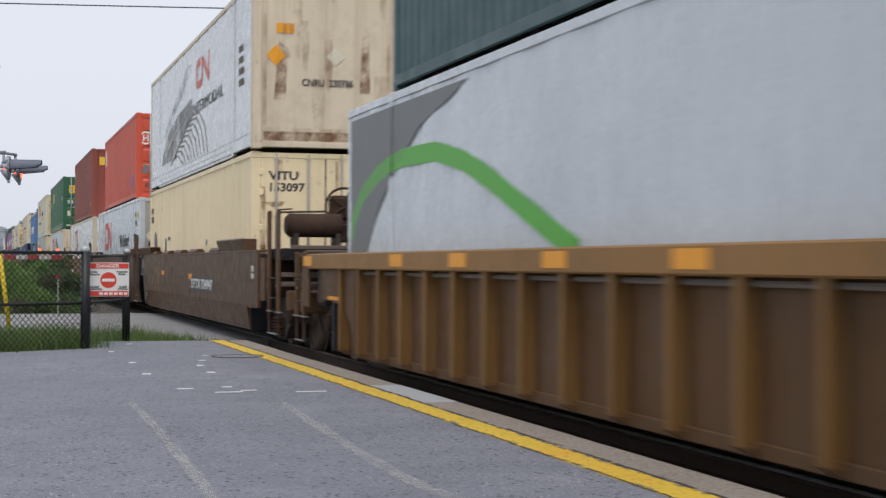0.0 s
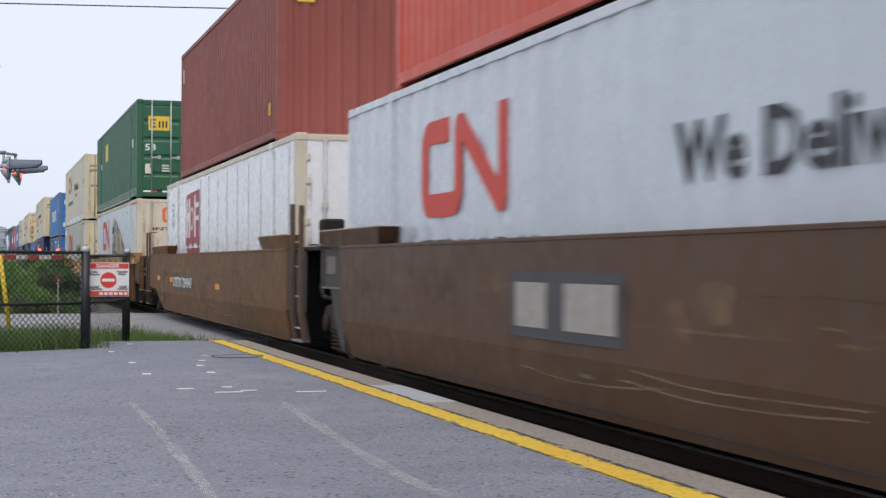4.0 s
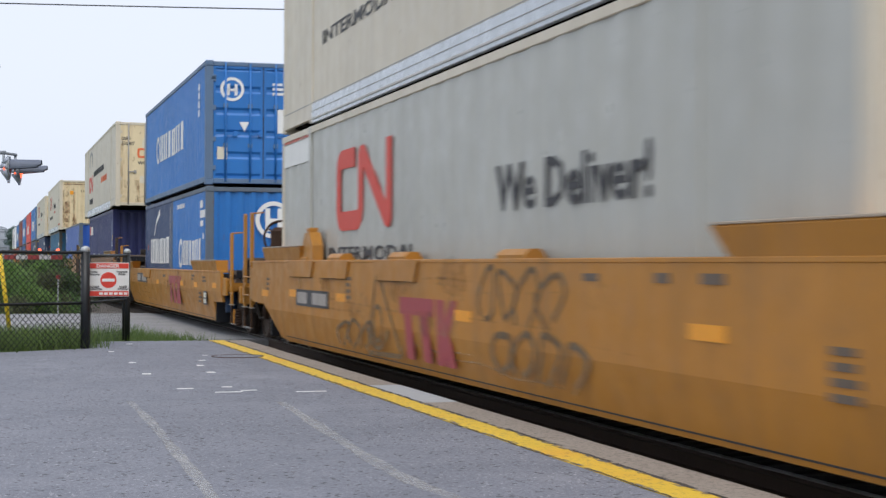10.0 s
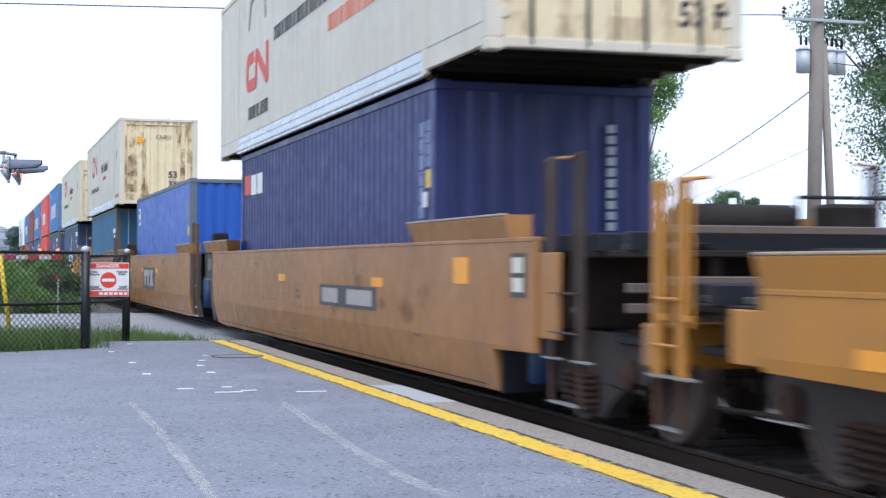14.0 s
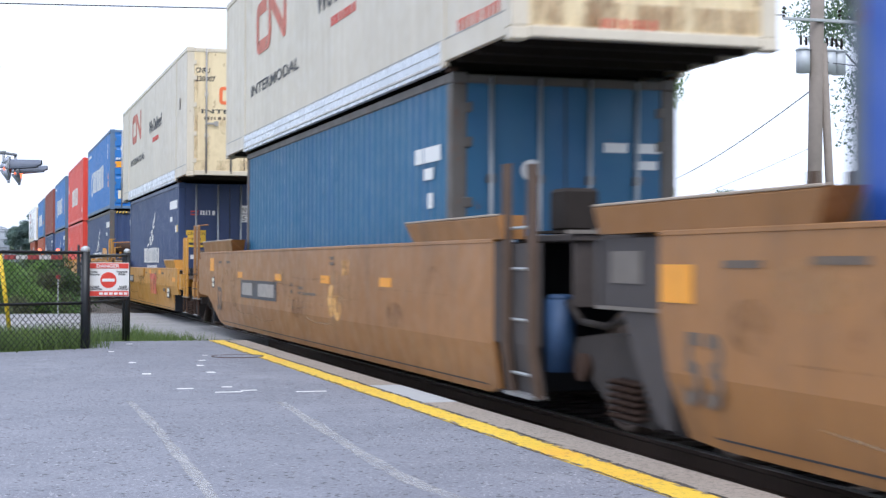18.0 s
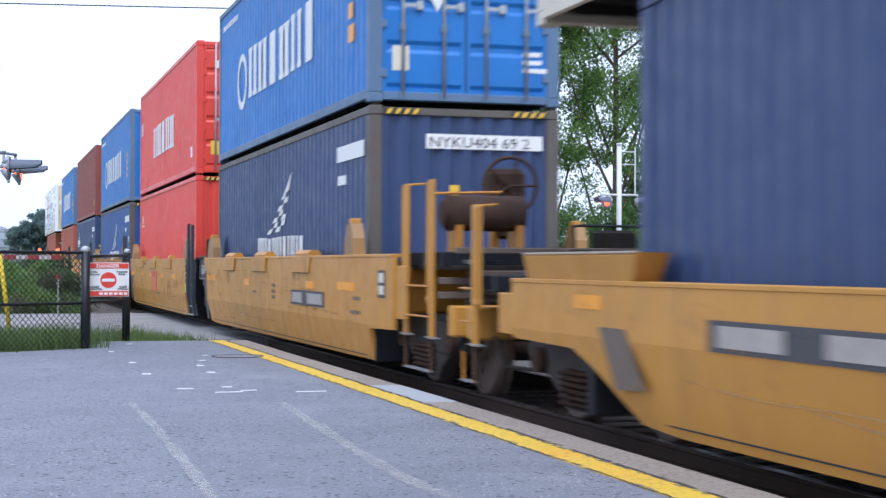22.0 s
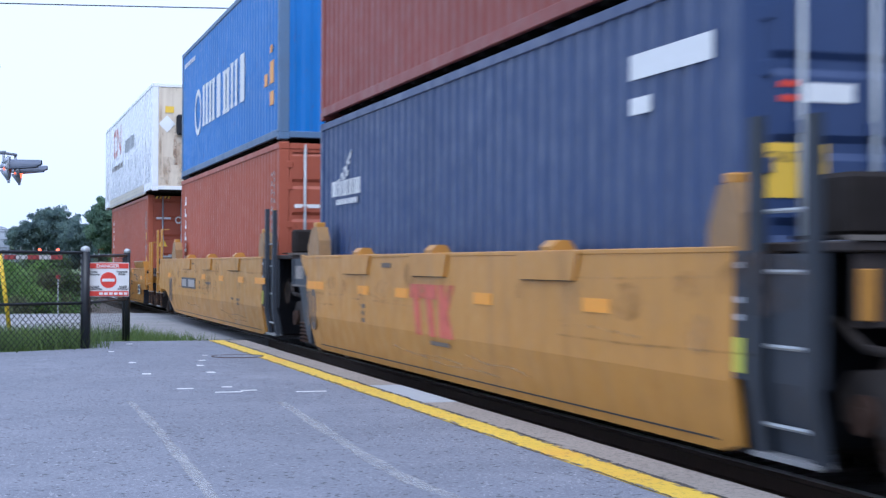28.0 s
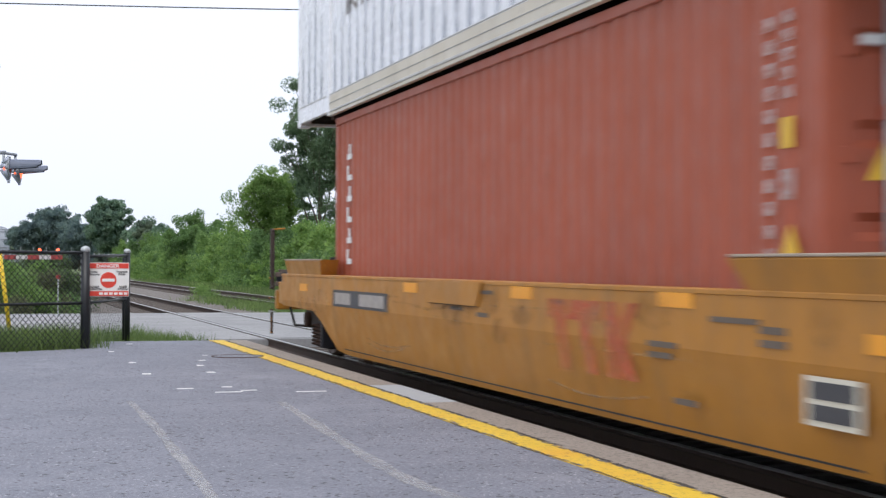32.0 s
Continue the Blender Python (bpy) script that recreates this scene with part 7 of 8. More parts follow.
l.new(c, b.inputs["Base Color"])
bump(n, l, b, rim, 0.5, 0.006)
M["asphalt"] = m

m, n, l, b = node_mat("road_asphalt", 0.9)
c = mix(n, l, ramp(n, l, noise_node(n, l, 0.5, 5), 0.3, 0.7), (0.20, 0.20, 0.205), (0.30, 0.30, 0.30))
c = mix(n, l, ramp(n, l, noise_node(n, l, 12, 5, 0.7), 0.5, 0.7), c, (0.15, 0.15, 0.15))
l.new(c, b.inputs["Base Color"])
M["road"] = m

m, n, l, b = node_mat("coping_concrete", 0.85)
c = mix(n, l, noise_node(n, l, 1.5, 6, 0.7), (0.22, 0.185, 0.155), (0.36, 0.315, 0.27))
c = mix(n, l, ramp(n, l, noise_node(n, l, 30, 4, 0.7), 0.5, 0.68), c, (0.13, 0.115, 0.10))
l.new(c, b.inputs["Base Color"])
bump(n, l, b, noise_node(n, l, 40, 5, 0.7), 0.4, 0.006)
M["concrete"] = m
M["pale_concrete"] = plain("pale_concrete", (0.37, 0.385, 0.40), 0.8, 0, 0.15, 8.0, 0.3)

m, n, l, b = node_mat("yellow_edge_paint", 0.7)
c = mix(n, l, noise_node(n, l, 3, 5, 0.7), (0.62, 0.40, 0.025), (0.78, 0.54, 0.05))
c = mix(n, l, ramp(n, l, noise_node(n, l, 20, 7, 0.85), 0.53, 0.62, b=(0.85, 0.85, 0.85, 1)), c, (0.17, 0.13, 0.07))
c = mix(n, l, ramp(n, l, noise_node(n, l, 0.6, 2), 0.55, 0.7, b=(0.5, 0.5, 0.5, 1)), c, (0.72, 0.30, 0.03))
l.new(c, b.inputs["Base Color"])
bump(n, l, b, noise_node(n, l, 60, 4, 0.7), 0.4, 0.005)
M["yellow_edge"] = m

m, n, l, b = node_mat("grassy_ground", 0.95)
c = mix(n, l, noise_node(n, l, 0.4, 6, 0.7), (0.065, 0.105, 0.03), (0.12, 0.16, 0.055))
c = mix(n, l, ramp(n, l, noise_node(n, l, 6, 5, 0.7), 0.55, 0.75), c, (0.12, 0.10, 0.06))
l.new(c, b.inputs["Base Color"])
M["ground"] = m

m, n, l, b = node_mat("ballast", 0.95)
c = mix(n, l, noise_node(n, l, 25, 4, 0.8), (0.080, 0.072, 0.066), (0.27, 0.24, 0.215))
l.new(c, b.inputs["Base Color"])
bump(n, l, b, noise_node(n, l, 22, 4, 0.8), 1.0, 0.05)
M["ballast"] = m
M["tie"] = plain("old_tie_wood", (0.10, 0.082, 0.070), 0.9, 0, 0.35, 5.0, 0.4)
M["rail_side"] = plain("rusty_rail", (0.05, 0.03, 0.02), 0.8, 0.2, 0.3)
M["rail_top"] = plain("shiny_rail_head", (0.48, 0.47, 0.46), 0.3, 1.0, 0.1)
M["paint_white"] = plain("white_road_paint", (0.72, 0.72, 0.72), 0.7, 0, 0.15, 20)
m, n, l, b = node_mat("pale_scuffed_asphalt", 0.9)
b.inputs["Base Color"].default_value = (0.44, 0.44, 0.445, 1)
gap = n.new("ShaderNodeBsdfTransparent")
thin = n.new("ShaderNodeMixShader")
wear = mix(n, l, 1.0, ramp(n, l, noise_node(n, l, 1.6, 4, 0.7), 0.28, 0.48), ramp(n, l, noise_node(n, l, 26, 5, 0.85), 0.36, 0.60, b=(0.76, 0.76, 0.76, 1)), "MULTIPLY")
l.new(wear, thin.inputs[0])
l.new(gap.outputs[0], thin.inputs[1])
l.new(b.outputs[0], thin.inputs[2])
l.new(thin.outputs[0], n["Material Output"].inputs[0])
M["pale_scuff"] = m
M["crack"] = worn("dark_crack", (0.04, 0.036, 0.033), 0.40, 0.50, 5.0, 1.0, 0.9)
M["edge_wear"] = worn("worn_line_border", (0.19, 0.18, 0.17), 0.47, 0.56, 9.0, 0.9, 0.9)
M["fence_black"] = plain("black_fence_coating", (0.012, 0.014, 0.017), 0.45, 0, 0.2)
M["sign_white"] = plain("sign_white", (0.72, 0.72, 0.70), 0.5, 0, 0.06)
M["sign_red"] = plain("sign_red", (0.62, 0.05, 0.03), 0.5, 0, 0.08)
M["yellow_post"] = plain("yellow_post_paint", (0.75, 0.52, 0.02), 0.5, 0, 0.1)


def structure(name, bm_or_mesh, material, label="", category=""):
    ob = part(name, bm_or_mesh, material, None)
    return tagged(ob, label, category, "", "structure")


structure("ground", boxes((-900, 900, -400, 1600, -0.9, -0.42)), M["ground"], "flat grassy ground reaching to the horizon", "ground")
# ballast bed with sloped shoulders under both tracks
structure("ballast_bed", prisms("y", ([(2.6, -0.42), (3.6, -0.17), (13.0, -0.17), (14.4, -0.42)], -60, 27.2), ([(2.6, -0.42), (3.6, -0.17), (13.0, -0.17), (14.4, -0.42)], 41.6, 520)), M["ballast"], "dark crushed-stone bed under the tracks", "ballast")
structure("road", boxes((-60, 60, 27.0, 41.8, -0.30, -0.02)), M["road"], "worn grey asphalt road over the level crossing", "road")
structure("platform", prisms("z", ([(-9, -30), (3.62, -30), (3.62, 23.75), (1.5, 23.75), (1.5, 21.93), (-9, 15.58)], -0.6, PLAT)), M["asphalt"], "worn grey asphalt platform with pale scuffs", "platform")
# grass verge between platform end and road
structure("verge", prisms("y", ([(-40, -0.42), (-40, 0.02), (3.2, 0.02), (3.9, -0.35), (3.9, -0.42)], 23.8, 26.95)), M["ground"], "weedy grass verge beside the platform end", "grass")

structure("verge_corner", prisms("z", ([(-9, 15.6), (1.49, 21.95), (1.49, 23.78), (-9, 23.78)], -0.42, 0.05)), M["ground"], "grassy corner behind the chain-link fence", "grass")

# rails, ties
for tx in (TRACK_X, 10.45):
    for sx in (-1, 1):
        x = tx + sx * 0.755
        prof = [(x - 0.07, -0.17), (x + 0.07, -0.17), (x + 0.07, -0.155), (x + 0.012, -0.13), (x + 0.012, -0.045), (x + 0.037, -0.03), (x + 0.037, -0.006), (x - 0.037, -0.006), (x - 0.037, -0.03), (x - 0.012, -0.045), (x - 0.012, -0.13), (x - 0.07, -0.155)]
        r = structure("rail", prisms("y", (prof, -60, 520)), M["rail_side"], "steel rail with a shiny worn head", "rail")
        part("rail_head", boxes((x - 0.03, x + 0.03, -60, 520, -0.006, 0.0)), M["rail_top"], r)
bm = bmesh.new()
for tx in (TRACK_X, 10.45):
    k = -10.0
    while k < 140:
        if not (26.8 < k < 41.9):
            box(bm, tx - 1.3, tx + 1.3, k, k + 0.23, -0.33, -0.145)
        k += 0.52
tagged(part("ties", bm, M["tie"], None), "dark wooden ties under the rails", "tie", "", "stuff")
# crossing panels: road surface between the rails
bm = boxes((TRACK_X - 0.65, TRACK_X + 0.65, 27.2, 41.6, -0.021, -0.006), (10.45 - 0.65, 10.45 + 0.65, 27.2, 41.6, -0.021, -0.006), bevel=0.004)
structure("crossing_panel", bm, M["road"], "flat asphalt infill between the rails", "road")

# yellow edge line and coping slabs
edge = structure("edge_line", boxes((3.37, 3.61, -30, 23.72, PLAT - 0.02, PLAT + 0.004)), M["yellow_edge"], "worn yellow safety line along the platform edge", "line")
cop = new("coping")
tagged(cop, "weathered concrete coping along the platform edge", "coping", "", "structure")
cuts = [-30, -24, -18, -12, -6, -1.5, 1.2, 3.9, 6.6, 9.9, 12.7, 14.6, 18.75, 21.2, 23.75]
for a, bb in zip(cuts, cuts[1:]):
    part("slab", boxes((3.625, 3.965, a + 0.006, bb - 0.006, -0.5, PLAT - 0.004 + random.uniform(-0.004, 0.006)), bevel=0.012),
         M["pale_concrete"] if a == 12.7 else M["concrete"], cop)

# small painted survey dashes on the platform
marks = [(2.10, 22.94, .09, .10), (1.74, 18.62, .08, .10), (1.71, 16.67, .09, .13), (2.60, 18.86, .08, .10), (2.45, 17.92, .08, .12), (2.41, 16.77, .09, .12),
         (2.27, 14.73, .10, .06), (1.86, 14.63, .15, .06), (2.20, 14.14, .26, .05), (2.41, 14.29, .15, .05), (2.95, 14.02, .28, .05), (2.78, 19.9, .07, .05), (1.68, 21.0, .07, .10)]
for x, y, w, d in marks:
    dash = part("painted_dash", boxes((x - w / 2, x + w / 2, y - d / 2, y + d / 2, PLAT - 0.002, PLAT + 0.003)), M["paint_white"], None)
    dash.rotation_euler = (0, 0, 0)
    tagged(dash, "small white survey dash sprayed on the asphalt", "paint mark", "white survey dashes")


def ribbon(points, width, z):
    vs, fs = [], []
    rnd = random.Random(4)
    for k, (x, y) in enumerate(points):
        a = points[max(0, k - 1)]
        c2 = points[min(len(points) - 1, k + 1)]
        d = Vector((c2[0] - a[0], c2[1] - a[1])).normalized()
        w = width * (0.5 + rnd.uniform(-0.12, 0.12))
        vs += [(x - d.y * w, y + d.x * w, z), (x + d.y * w, y - d.x * w, z)]
    for k in range(len(points) - 1):
        fs.append((2 * k, 2 * k + 1, 2 * k + 3, 2 * k + 2))
    return mesh_of(vs, fs)


scuffs = [([(1.23, 13.4), (1.22, 11.5), (1.18, 9.73), (1.16, 8.66), (1.12, 7.6), (1.05, 6.4)], 0.075), ([(2.47, 13.0), (2.35, 10.6), (2.27, 9.0), (2.26, 8.0), (2.32, 7.4), (2.4, 6.4)], 0.10)]
for pts, w in scuffs:
    sc = part("scuff_line", ribbon(curve_points(pts), w, PLAT + 0.002), M["pale_scuff"], None)
    tagged(sc, "long pale scuff worn into the asphalt", "scuff", "pale scuffs on the platform")

for x0, w, seed in ((3.619, 0.034, 2), (3.372, 0.012, 3)):
    r5 = random.Random(seed)
    pts, y = [], 4.5
    while y < 23.6:
        pts.append((x0 + r5.uniform(-0.012, 0.010), y))
        y += r5.uniform(0.05, 0.22)
    ck = part("crack", ribbon(pts, w, PLAT + 0.0062), M["crack"], None)
    tagged(ck, "ragged dark crack along the yellow line", "crack", "cracks beside the line")
for x0, w, seed in ((3.384, 0.034, 7), (3.602, 0.034, 8)):
    r5 = random.Random(seed)
    pts, y = [], 4.5
    while y < 23.6:
        pts.append((x0 + r5.uniform(-0.014, 0.012), y))
        y += r5.uniform(0.03, 0.20)
    ck = part("worn_edge", ribbon(pts, w, PLAT + 0.0052), M["edge_wear"], None)
    tagged(ck, "worn ragged border of the yellow safety line", "paint wear", "worn borders of the line")
# patched drain near the far end
ob = empty_thing("drain_cover", 3.15, 19.55, PLAT, "round iron drain cover set in cracked asphalt", "drain cover")
bm = bmesh.new()
ring(bm, (0, 0, 0.0), (0, 0, 1), 0.33, 0.010, 28, 5)
part("rim", bm, M["rusty"], ob)
bm = bmesh.new()
rod(bm, (0, 0, -0.02), (0, 0, 0.006), 0.31, 24)
part("lid", bm, M["asphalt"], ob)

# ---- fence with danger sign ----
ob = empty_thing("fence", 1.39, 21.85, PLAT, "black chain-link fence with round-capped posts", "fence")
fa, fb_ = Vector((-1.14 - 2.5, -0.85 - 1.35, 0)), Vector((0, 0, 0))


def mesh_wire(a, b, z0, z1, pitch=0.062, r=0.0034):
    """Woven diamond wire between two posts."""
    vs, fs = [], []
    d = (b - a)
    ln = d.length
    d = d / ln
    nrm = Vector((-d.y, d.x, 0))
    h = z1 - z0
    k = -h
    while k < ln:
        for sgn in (1, -1):
            s0, s1 = max(k, 0.0), min(k + h, ln)
            if s1 <= s0:
                continue
            za, zb = (z0 + (s0 - k), z0 + (s1 - k)) if sgn > 0 else (z1 - (s0 - k), z1 - (s1 - k))
            p, q = a + d * s0 + Vector((0, 0, za)), a + d * s1 + Vector((0, 0, zb))
            t = (q - p).normalized()
            w = t.cross(nrm) * r
            o = nrm * (r * sgn)
            base = len(vs)
            for e in (p, q):
                vs += [tuple(e + w + o), tuple(e - w + o), tuple(e - w - o * 0.2), tuple(e + w - o * 0.2)]
            for i in range(4):
                fs.append((base + i, base + (i + 1) % 4, base + 4 + (i + 1) % 4, base + 4 + i))
        k += pitch * 1.41
    return mesh_of(vs, fs)


for (px, py, h, r) in ((0, 0, 1.36, 0.062), (0.79, 2.45, 1.36, 0.05)):
    post = part("post", rods(((px, py, -0.1), (px, py, h), r), n=16), M["fence_black"], ob)
    bm = bmesh.new()
    bmesh.ops.create_uvsphere(bm, u_segments=14, v_segments=8, radius=r * 1.12)
    bm.transform(Matrix.Translation((px, py, h + 0.01)) @ Matrix.Diagonal((1, 1, 0.8, 1)))
    part("cap", bm, M["galv"], post)
part("post", rods(((-3.64, -2.2, -0.1), (-3.64, -2.2, 1.36), 0.05), n=12), M["fence_black"], ob)
part("rail", rods(((-3.64, -2.2, 1.33), (0, 0, 1.33), 0.022)), M["fence_black"], ob, "top rail")
part("rail", rods(((-3.64, -2.2, 0.63), (0, 0, 0.63), 0.02)), M["fence_black"], ob, "middle rail")
part("rail", rods(((0, 0, 1.28), (0.79, 2.45, 1.31), 0.022)), M["fence_black"], ob, "short panel top rail")
part("rail", rods(((0.07, 0.22, 0.0), (0.07, 0.22, 1.28), 0.02), ((0.72, 2.25, 0.0), (0.72, 2.25, 1.28), 0.02), ((0, 0, 0.63), (0.79, 2.45, 0.63), 0.018)), M["fence_black"], ob, "short panel frame")
part("wire_mesh", mesh_wire(Vector((-3.64, -2.2, 0)), Vector((-0.05, -0.03, 0)), 0.02, 1.36), M["fence_black"], ob, "woven black diamond wire")
part("wire_mesh", mesh_wire(Vector((0.03, 0.1, 0)), Vector((0.76, 2.38, 0)), 0.02, 1.28, 0.075, 0.0018), M["fence_black"], ob, "woven black diamond wire")
for k in range(22):
    part("tie_wire", rods(((-3.6 + k * 0.17, -2.2 + 2.2 * k * 0.17 / 3.64, 1.35), (-3.6 + k * 0.17, -2.2 + 2.2 * k * 0.17 / 3.64, 1.40), 0.004), n=5), M["galv"], ob)
for k in range(7):
    part("tie_wire", rods(((0.06 + k * 0.09, 0.19 + k * 0.28, 1.27), (0.06 + k * 0.09, 0.19 + k * 0.28, 1.325), 0.012), n=5), M["galv"], ob)

sg = empty_thing("danger_sign", 1.712, 21.94, 0.848, "white and red danger sign on the fence post", "sign")
sg.scale = (0.907, 0.907, 0.907)
part("board", boxes((-0.315, 0.315, 0.0, 0.012, 0.0, 0.525), bevel=0.004), M["sign_white"], sg)
flat(sg, [rect(-0.305, 0.435, 0.61, 0.08), rect(-0.305, 0.01, 0.61, 0.075)], FRONT, 0.001, M["sign_red"], "red_band")
flat(sg, [disc(0, 0.255, 0.122, 32)], FRONT, 0.001, M["sign_red"], "red_disc")
flat(sg, [rect(-0.095, 0.232, 0.19, 0.046)], FRONT, 0.006, M["sign_white"], "white_bar")
letter(sg, "DANGER", FRONT, -0.185, 0.448, 0.075, M["sign_white"], 0.006, 1.15, 0.002)
for words, u, v, size in (("Private", -0.285, 0.370, 0.042), ("Property", -0.285, 0.332, 0.042), ("Propri\u00e9t\u00e9", 0.125, 0.370, 0.042), ("Priv\u00e9e", 0.150, 0.332, 0.042),
                          ("ACCESS", -0.280, 0.138, 0.040), ("PROHIBITED", -0.298, 0.102, 0.036), ("ACC\u00c8S", 0.160, 0.138, 0.040), ("INTERDIT", 0.140, 0.102, 0.038)):
    letter(sg, words, FRONT, u, v, size, M["ink"], 0.003, 1.0, 0.0012)
flat(sg, [rect(-0.14 + k * 0.075, 0.028, 0.055, 0.036) for k in range(6)], FRONT, 0.006, M["sign_white"], "small_print")
for z in (0.1, 0.38):
    part("bracket", boxes((-0.36, -0.28, -0.07, 0.03, z, z + 0.04)), M["galv"], sg)

gp = tagged(part("marker_post", rods(((0.5, 26.4, -0.1), (0.29, 26.1, 1.5), 0.035), n=12), M["yellow_post"], None), "leaning yellow guy-wire marker on the verge", "post")

# ---- trees and bushes ----
def leaf_mat(name, dark, light):
    m, n, l, b = node_mat(name, 0.65)
    geo = n.new("ShaderNodeNewGeometry")
    c = mix(n, l, geo.outputs["Random Per Island"], dark, light)
    c = mix(n, l, ramp(n, l, noise_node(n, l, 0.42, 4), 0.38, 0.64), mix(n, l, 1.0, c, (0.80, 0.82, 0.86), "MULTIPLY"), mix(n, l, 1.0, c, (1.28, 1.24, 1.08), "MULTIPLY"))
    l.new(c, b.inputs["Base Color"])
    b.inputs["Transmission Weight"].default_value = 0.0
    tr = n.new("ShaderNodeBsdfTranslucent")
    l.new(c, tr.inputs["Color"])
    mx = n.new("ShaderNodeMixShader")
    mx.inputs[0].default_value = 0.55
    l.new(b.outputs[0], mx.inputs[1])
    l.new(tr.outputs[0], mx.inputs[2])
    l.new(mx.outputs[0], n["Material Output"].inputs[0])
    return m


M["leaf"] = leaf_mat("broad_leaves", (0.095, 0.180, 0.062), (0.190, 0.310, 0.108))
M["leaf_light"] = leaf_mat("bright_leaves", (0.120, 0.220, 0.060), (0.240, 0.370, 0.110))
# next three: distance haze is mixed into the leaf colour, paler and bluer
M["leaf_dark_haze"] = leaf_mat("hazy_dark_leaves", (0.125, 0.180, 0.130), (0.210, 0.270, 0.205))
M["leaf_far_haze"] = leaf_mat("hazy_far_leaves", (0.115, 0.195, 0.140), (0.185, 0.275, 0.200))
M["leaf_haze"] = leaf_mat("hazy_dark_far_leaves", (0.120, 0.185, 0.190), (0.185, 0.255, 0.250))
M["leaf_poplar"] = leaf_mat("poplar_leaves", (0.100, 0.165, 0.095), (0.190, 0.280, 0.160))
M["leaf_scrub"] = leaf_mat("dark_scrub_leaves", (0.060, 0.105, 0.045), (0.130, 0.190, 0.080))
M["leaf_dry"] = leaf_mat("olive_weed_leaves", (0.100, 0.115, 0.060), (0.170, 0.185, 0.100))
M["bark"] = plain("bark", (0.10, 0.08, 0.06), 0.9, 0, 0.35, 7.0, 0.5)
M["grass"] = leaf_mat("grass_blades", (0.085, 0.145, 0.040), (0.190, 0.270, 0.090))


def leaf_cloud(rng, centres, radii, per, size):
    """Many small leaf faces round clump centres."""
    if size < 0.3:                          # fine leaves on what stands near
        per, size = int(per * 2.3), size * 0.62
    n = len(centres) * per
    c = np.repeat(np.asarray(centres, float), per, axis=0)
    r = np.repeat(np.asarray(radii, float), per)[:, None]
    d = rng.normal(size=(n, 3))
    d /= np.linalg.norm(d, axis=1)[:, None]
    p = c + d * r * (rng.random((n, 1)) ** 0.45) * np.array([1, 1, 0.8])
    a = rng.normal(size=(n, 3))
    a /= np.linalg.norm(a, axis=1)[:, None]
    b = np.cross(a, rng.normal(size=(n, 3)))
    b /= np.linalg.norm(b, axis=1)[:, None]
    s = size * (0.6 + 0.8 * rng.random((n, 1)))
    v = np.stack([p - a * s, p + b * s * 0.45, p + a * s, p - b * s * 0.45], axis=1).reshape(-1, 3)
    me = bpy.data.meshes.new("leaves")
    me.vertices.add(n * 4)
    me.vertices.foreach_set("co", v.ravel())
    me.loops.add(n * 4)
    me.loops.foreach_set("vertex_index", np.arange(n * 4))
    me.polygons.add(n)
    me.polygons.foreach_set("loop_start", np.arange(n) * 4)
    me.update(calc_edges=True)
    return me


def tree(name, label, x, y, height, radius, mat, seed, bole=0.28, size=0.16, clumps=60, per=150, slim=False, ground=-0.42, lean=0.0):
    """A tree: tapered trunk, rising limbs, and an open, uneven crown of small leaves along the limbs."""
    rng = np.random.default_rng(seed)
    ob = empty_thing(name, x, y, ground, label, "tree")
    h0 = height * bole
    mid, top = (lean * 0.4, 0.05, h0 + (height - h0) * 0.45), (lean, 0.1, height * 0.9)
    bm = bmesh.new()
    rod(bm, (0, 0, -0.2), (lean * 0.1, 0.05, h0), height * 0.013, 10, height * 0.010)
    rod(bm, (lean * 0.1, 0.05, h0), mid, height * 0.010, 8, height * 0.007)
    rod(bm, mid, top, height * 0.007, 8, height * 0.002)
    part("trunk", bm, M["bark"], ob)
    cs, rs = [], []
    limbs = max(6, clumps // 7)
    for k in range(limbs):
        f = (k + rng.random()) / limbs
        z0 = h0 * 0.85 + (height * 0.86 - h0 * 0.85) * f ** 0.9
        a = k * 2.4 + rng.normal() * 0.4
        env = radius * ((math.sin(math.pi * min(1, 0.16 + f * 0.80)) ** 0.6) if not slim else (1.15 - f) * 0.95) * (0.62 + 0.5 * rng.random())
        g = min(1.0, z0 / height)
        root = Vector((lean * g, 0.06, z0))
        tip = root + Vector((env * math.cos(a), env * math.sin(a), (height - z0) * (0.30 + 0.25 * rng.random()) + 0.1 * height * (1 - f) * 0.5))
        bend = root.lerp(tip, 0.5) + Vector((0, 0, -0.05 * height * rng.random()))
        bm = bmesh.new()
        rod(bm, root, bend, height * 0.0040, 6, height * 0.0028)
        rod(bm, bend, tip, height * 0.0028, 6, height * 0.0010)
        part("limb", bm, M["bark"], ob)
        n = max(3, clumps // limbs)
        for i in range(n):
            u = 0.30 + 0.75 * (i + rng.random()) / n
            p = (bend.lerp(tip, (u - 0.5) * 2) if u > 0.5 else root.lerp(bend, u * 2)) + Vector(rng.normal(size=3)) * radius * 0.13
            cs.append(tuple(p))
            rs.append(radius * (0.13 + 0.15 * rng.random()) * (0.8 + 0.4 * (1 - abs(u - 0.6))))
    part("crown", leaf_cloud(rng, cs, rs, per, size), mat, ob)
    return ob


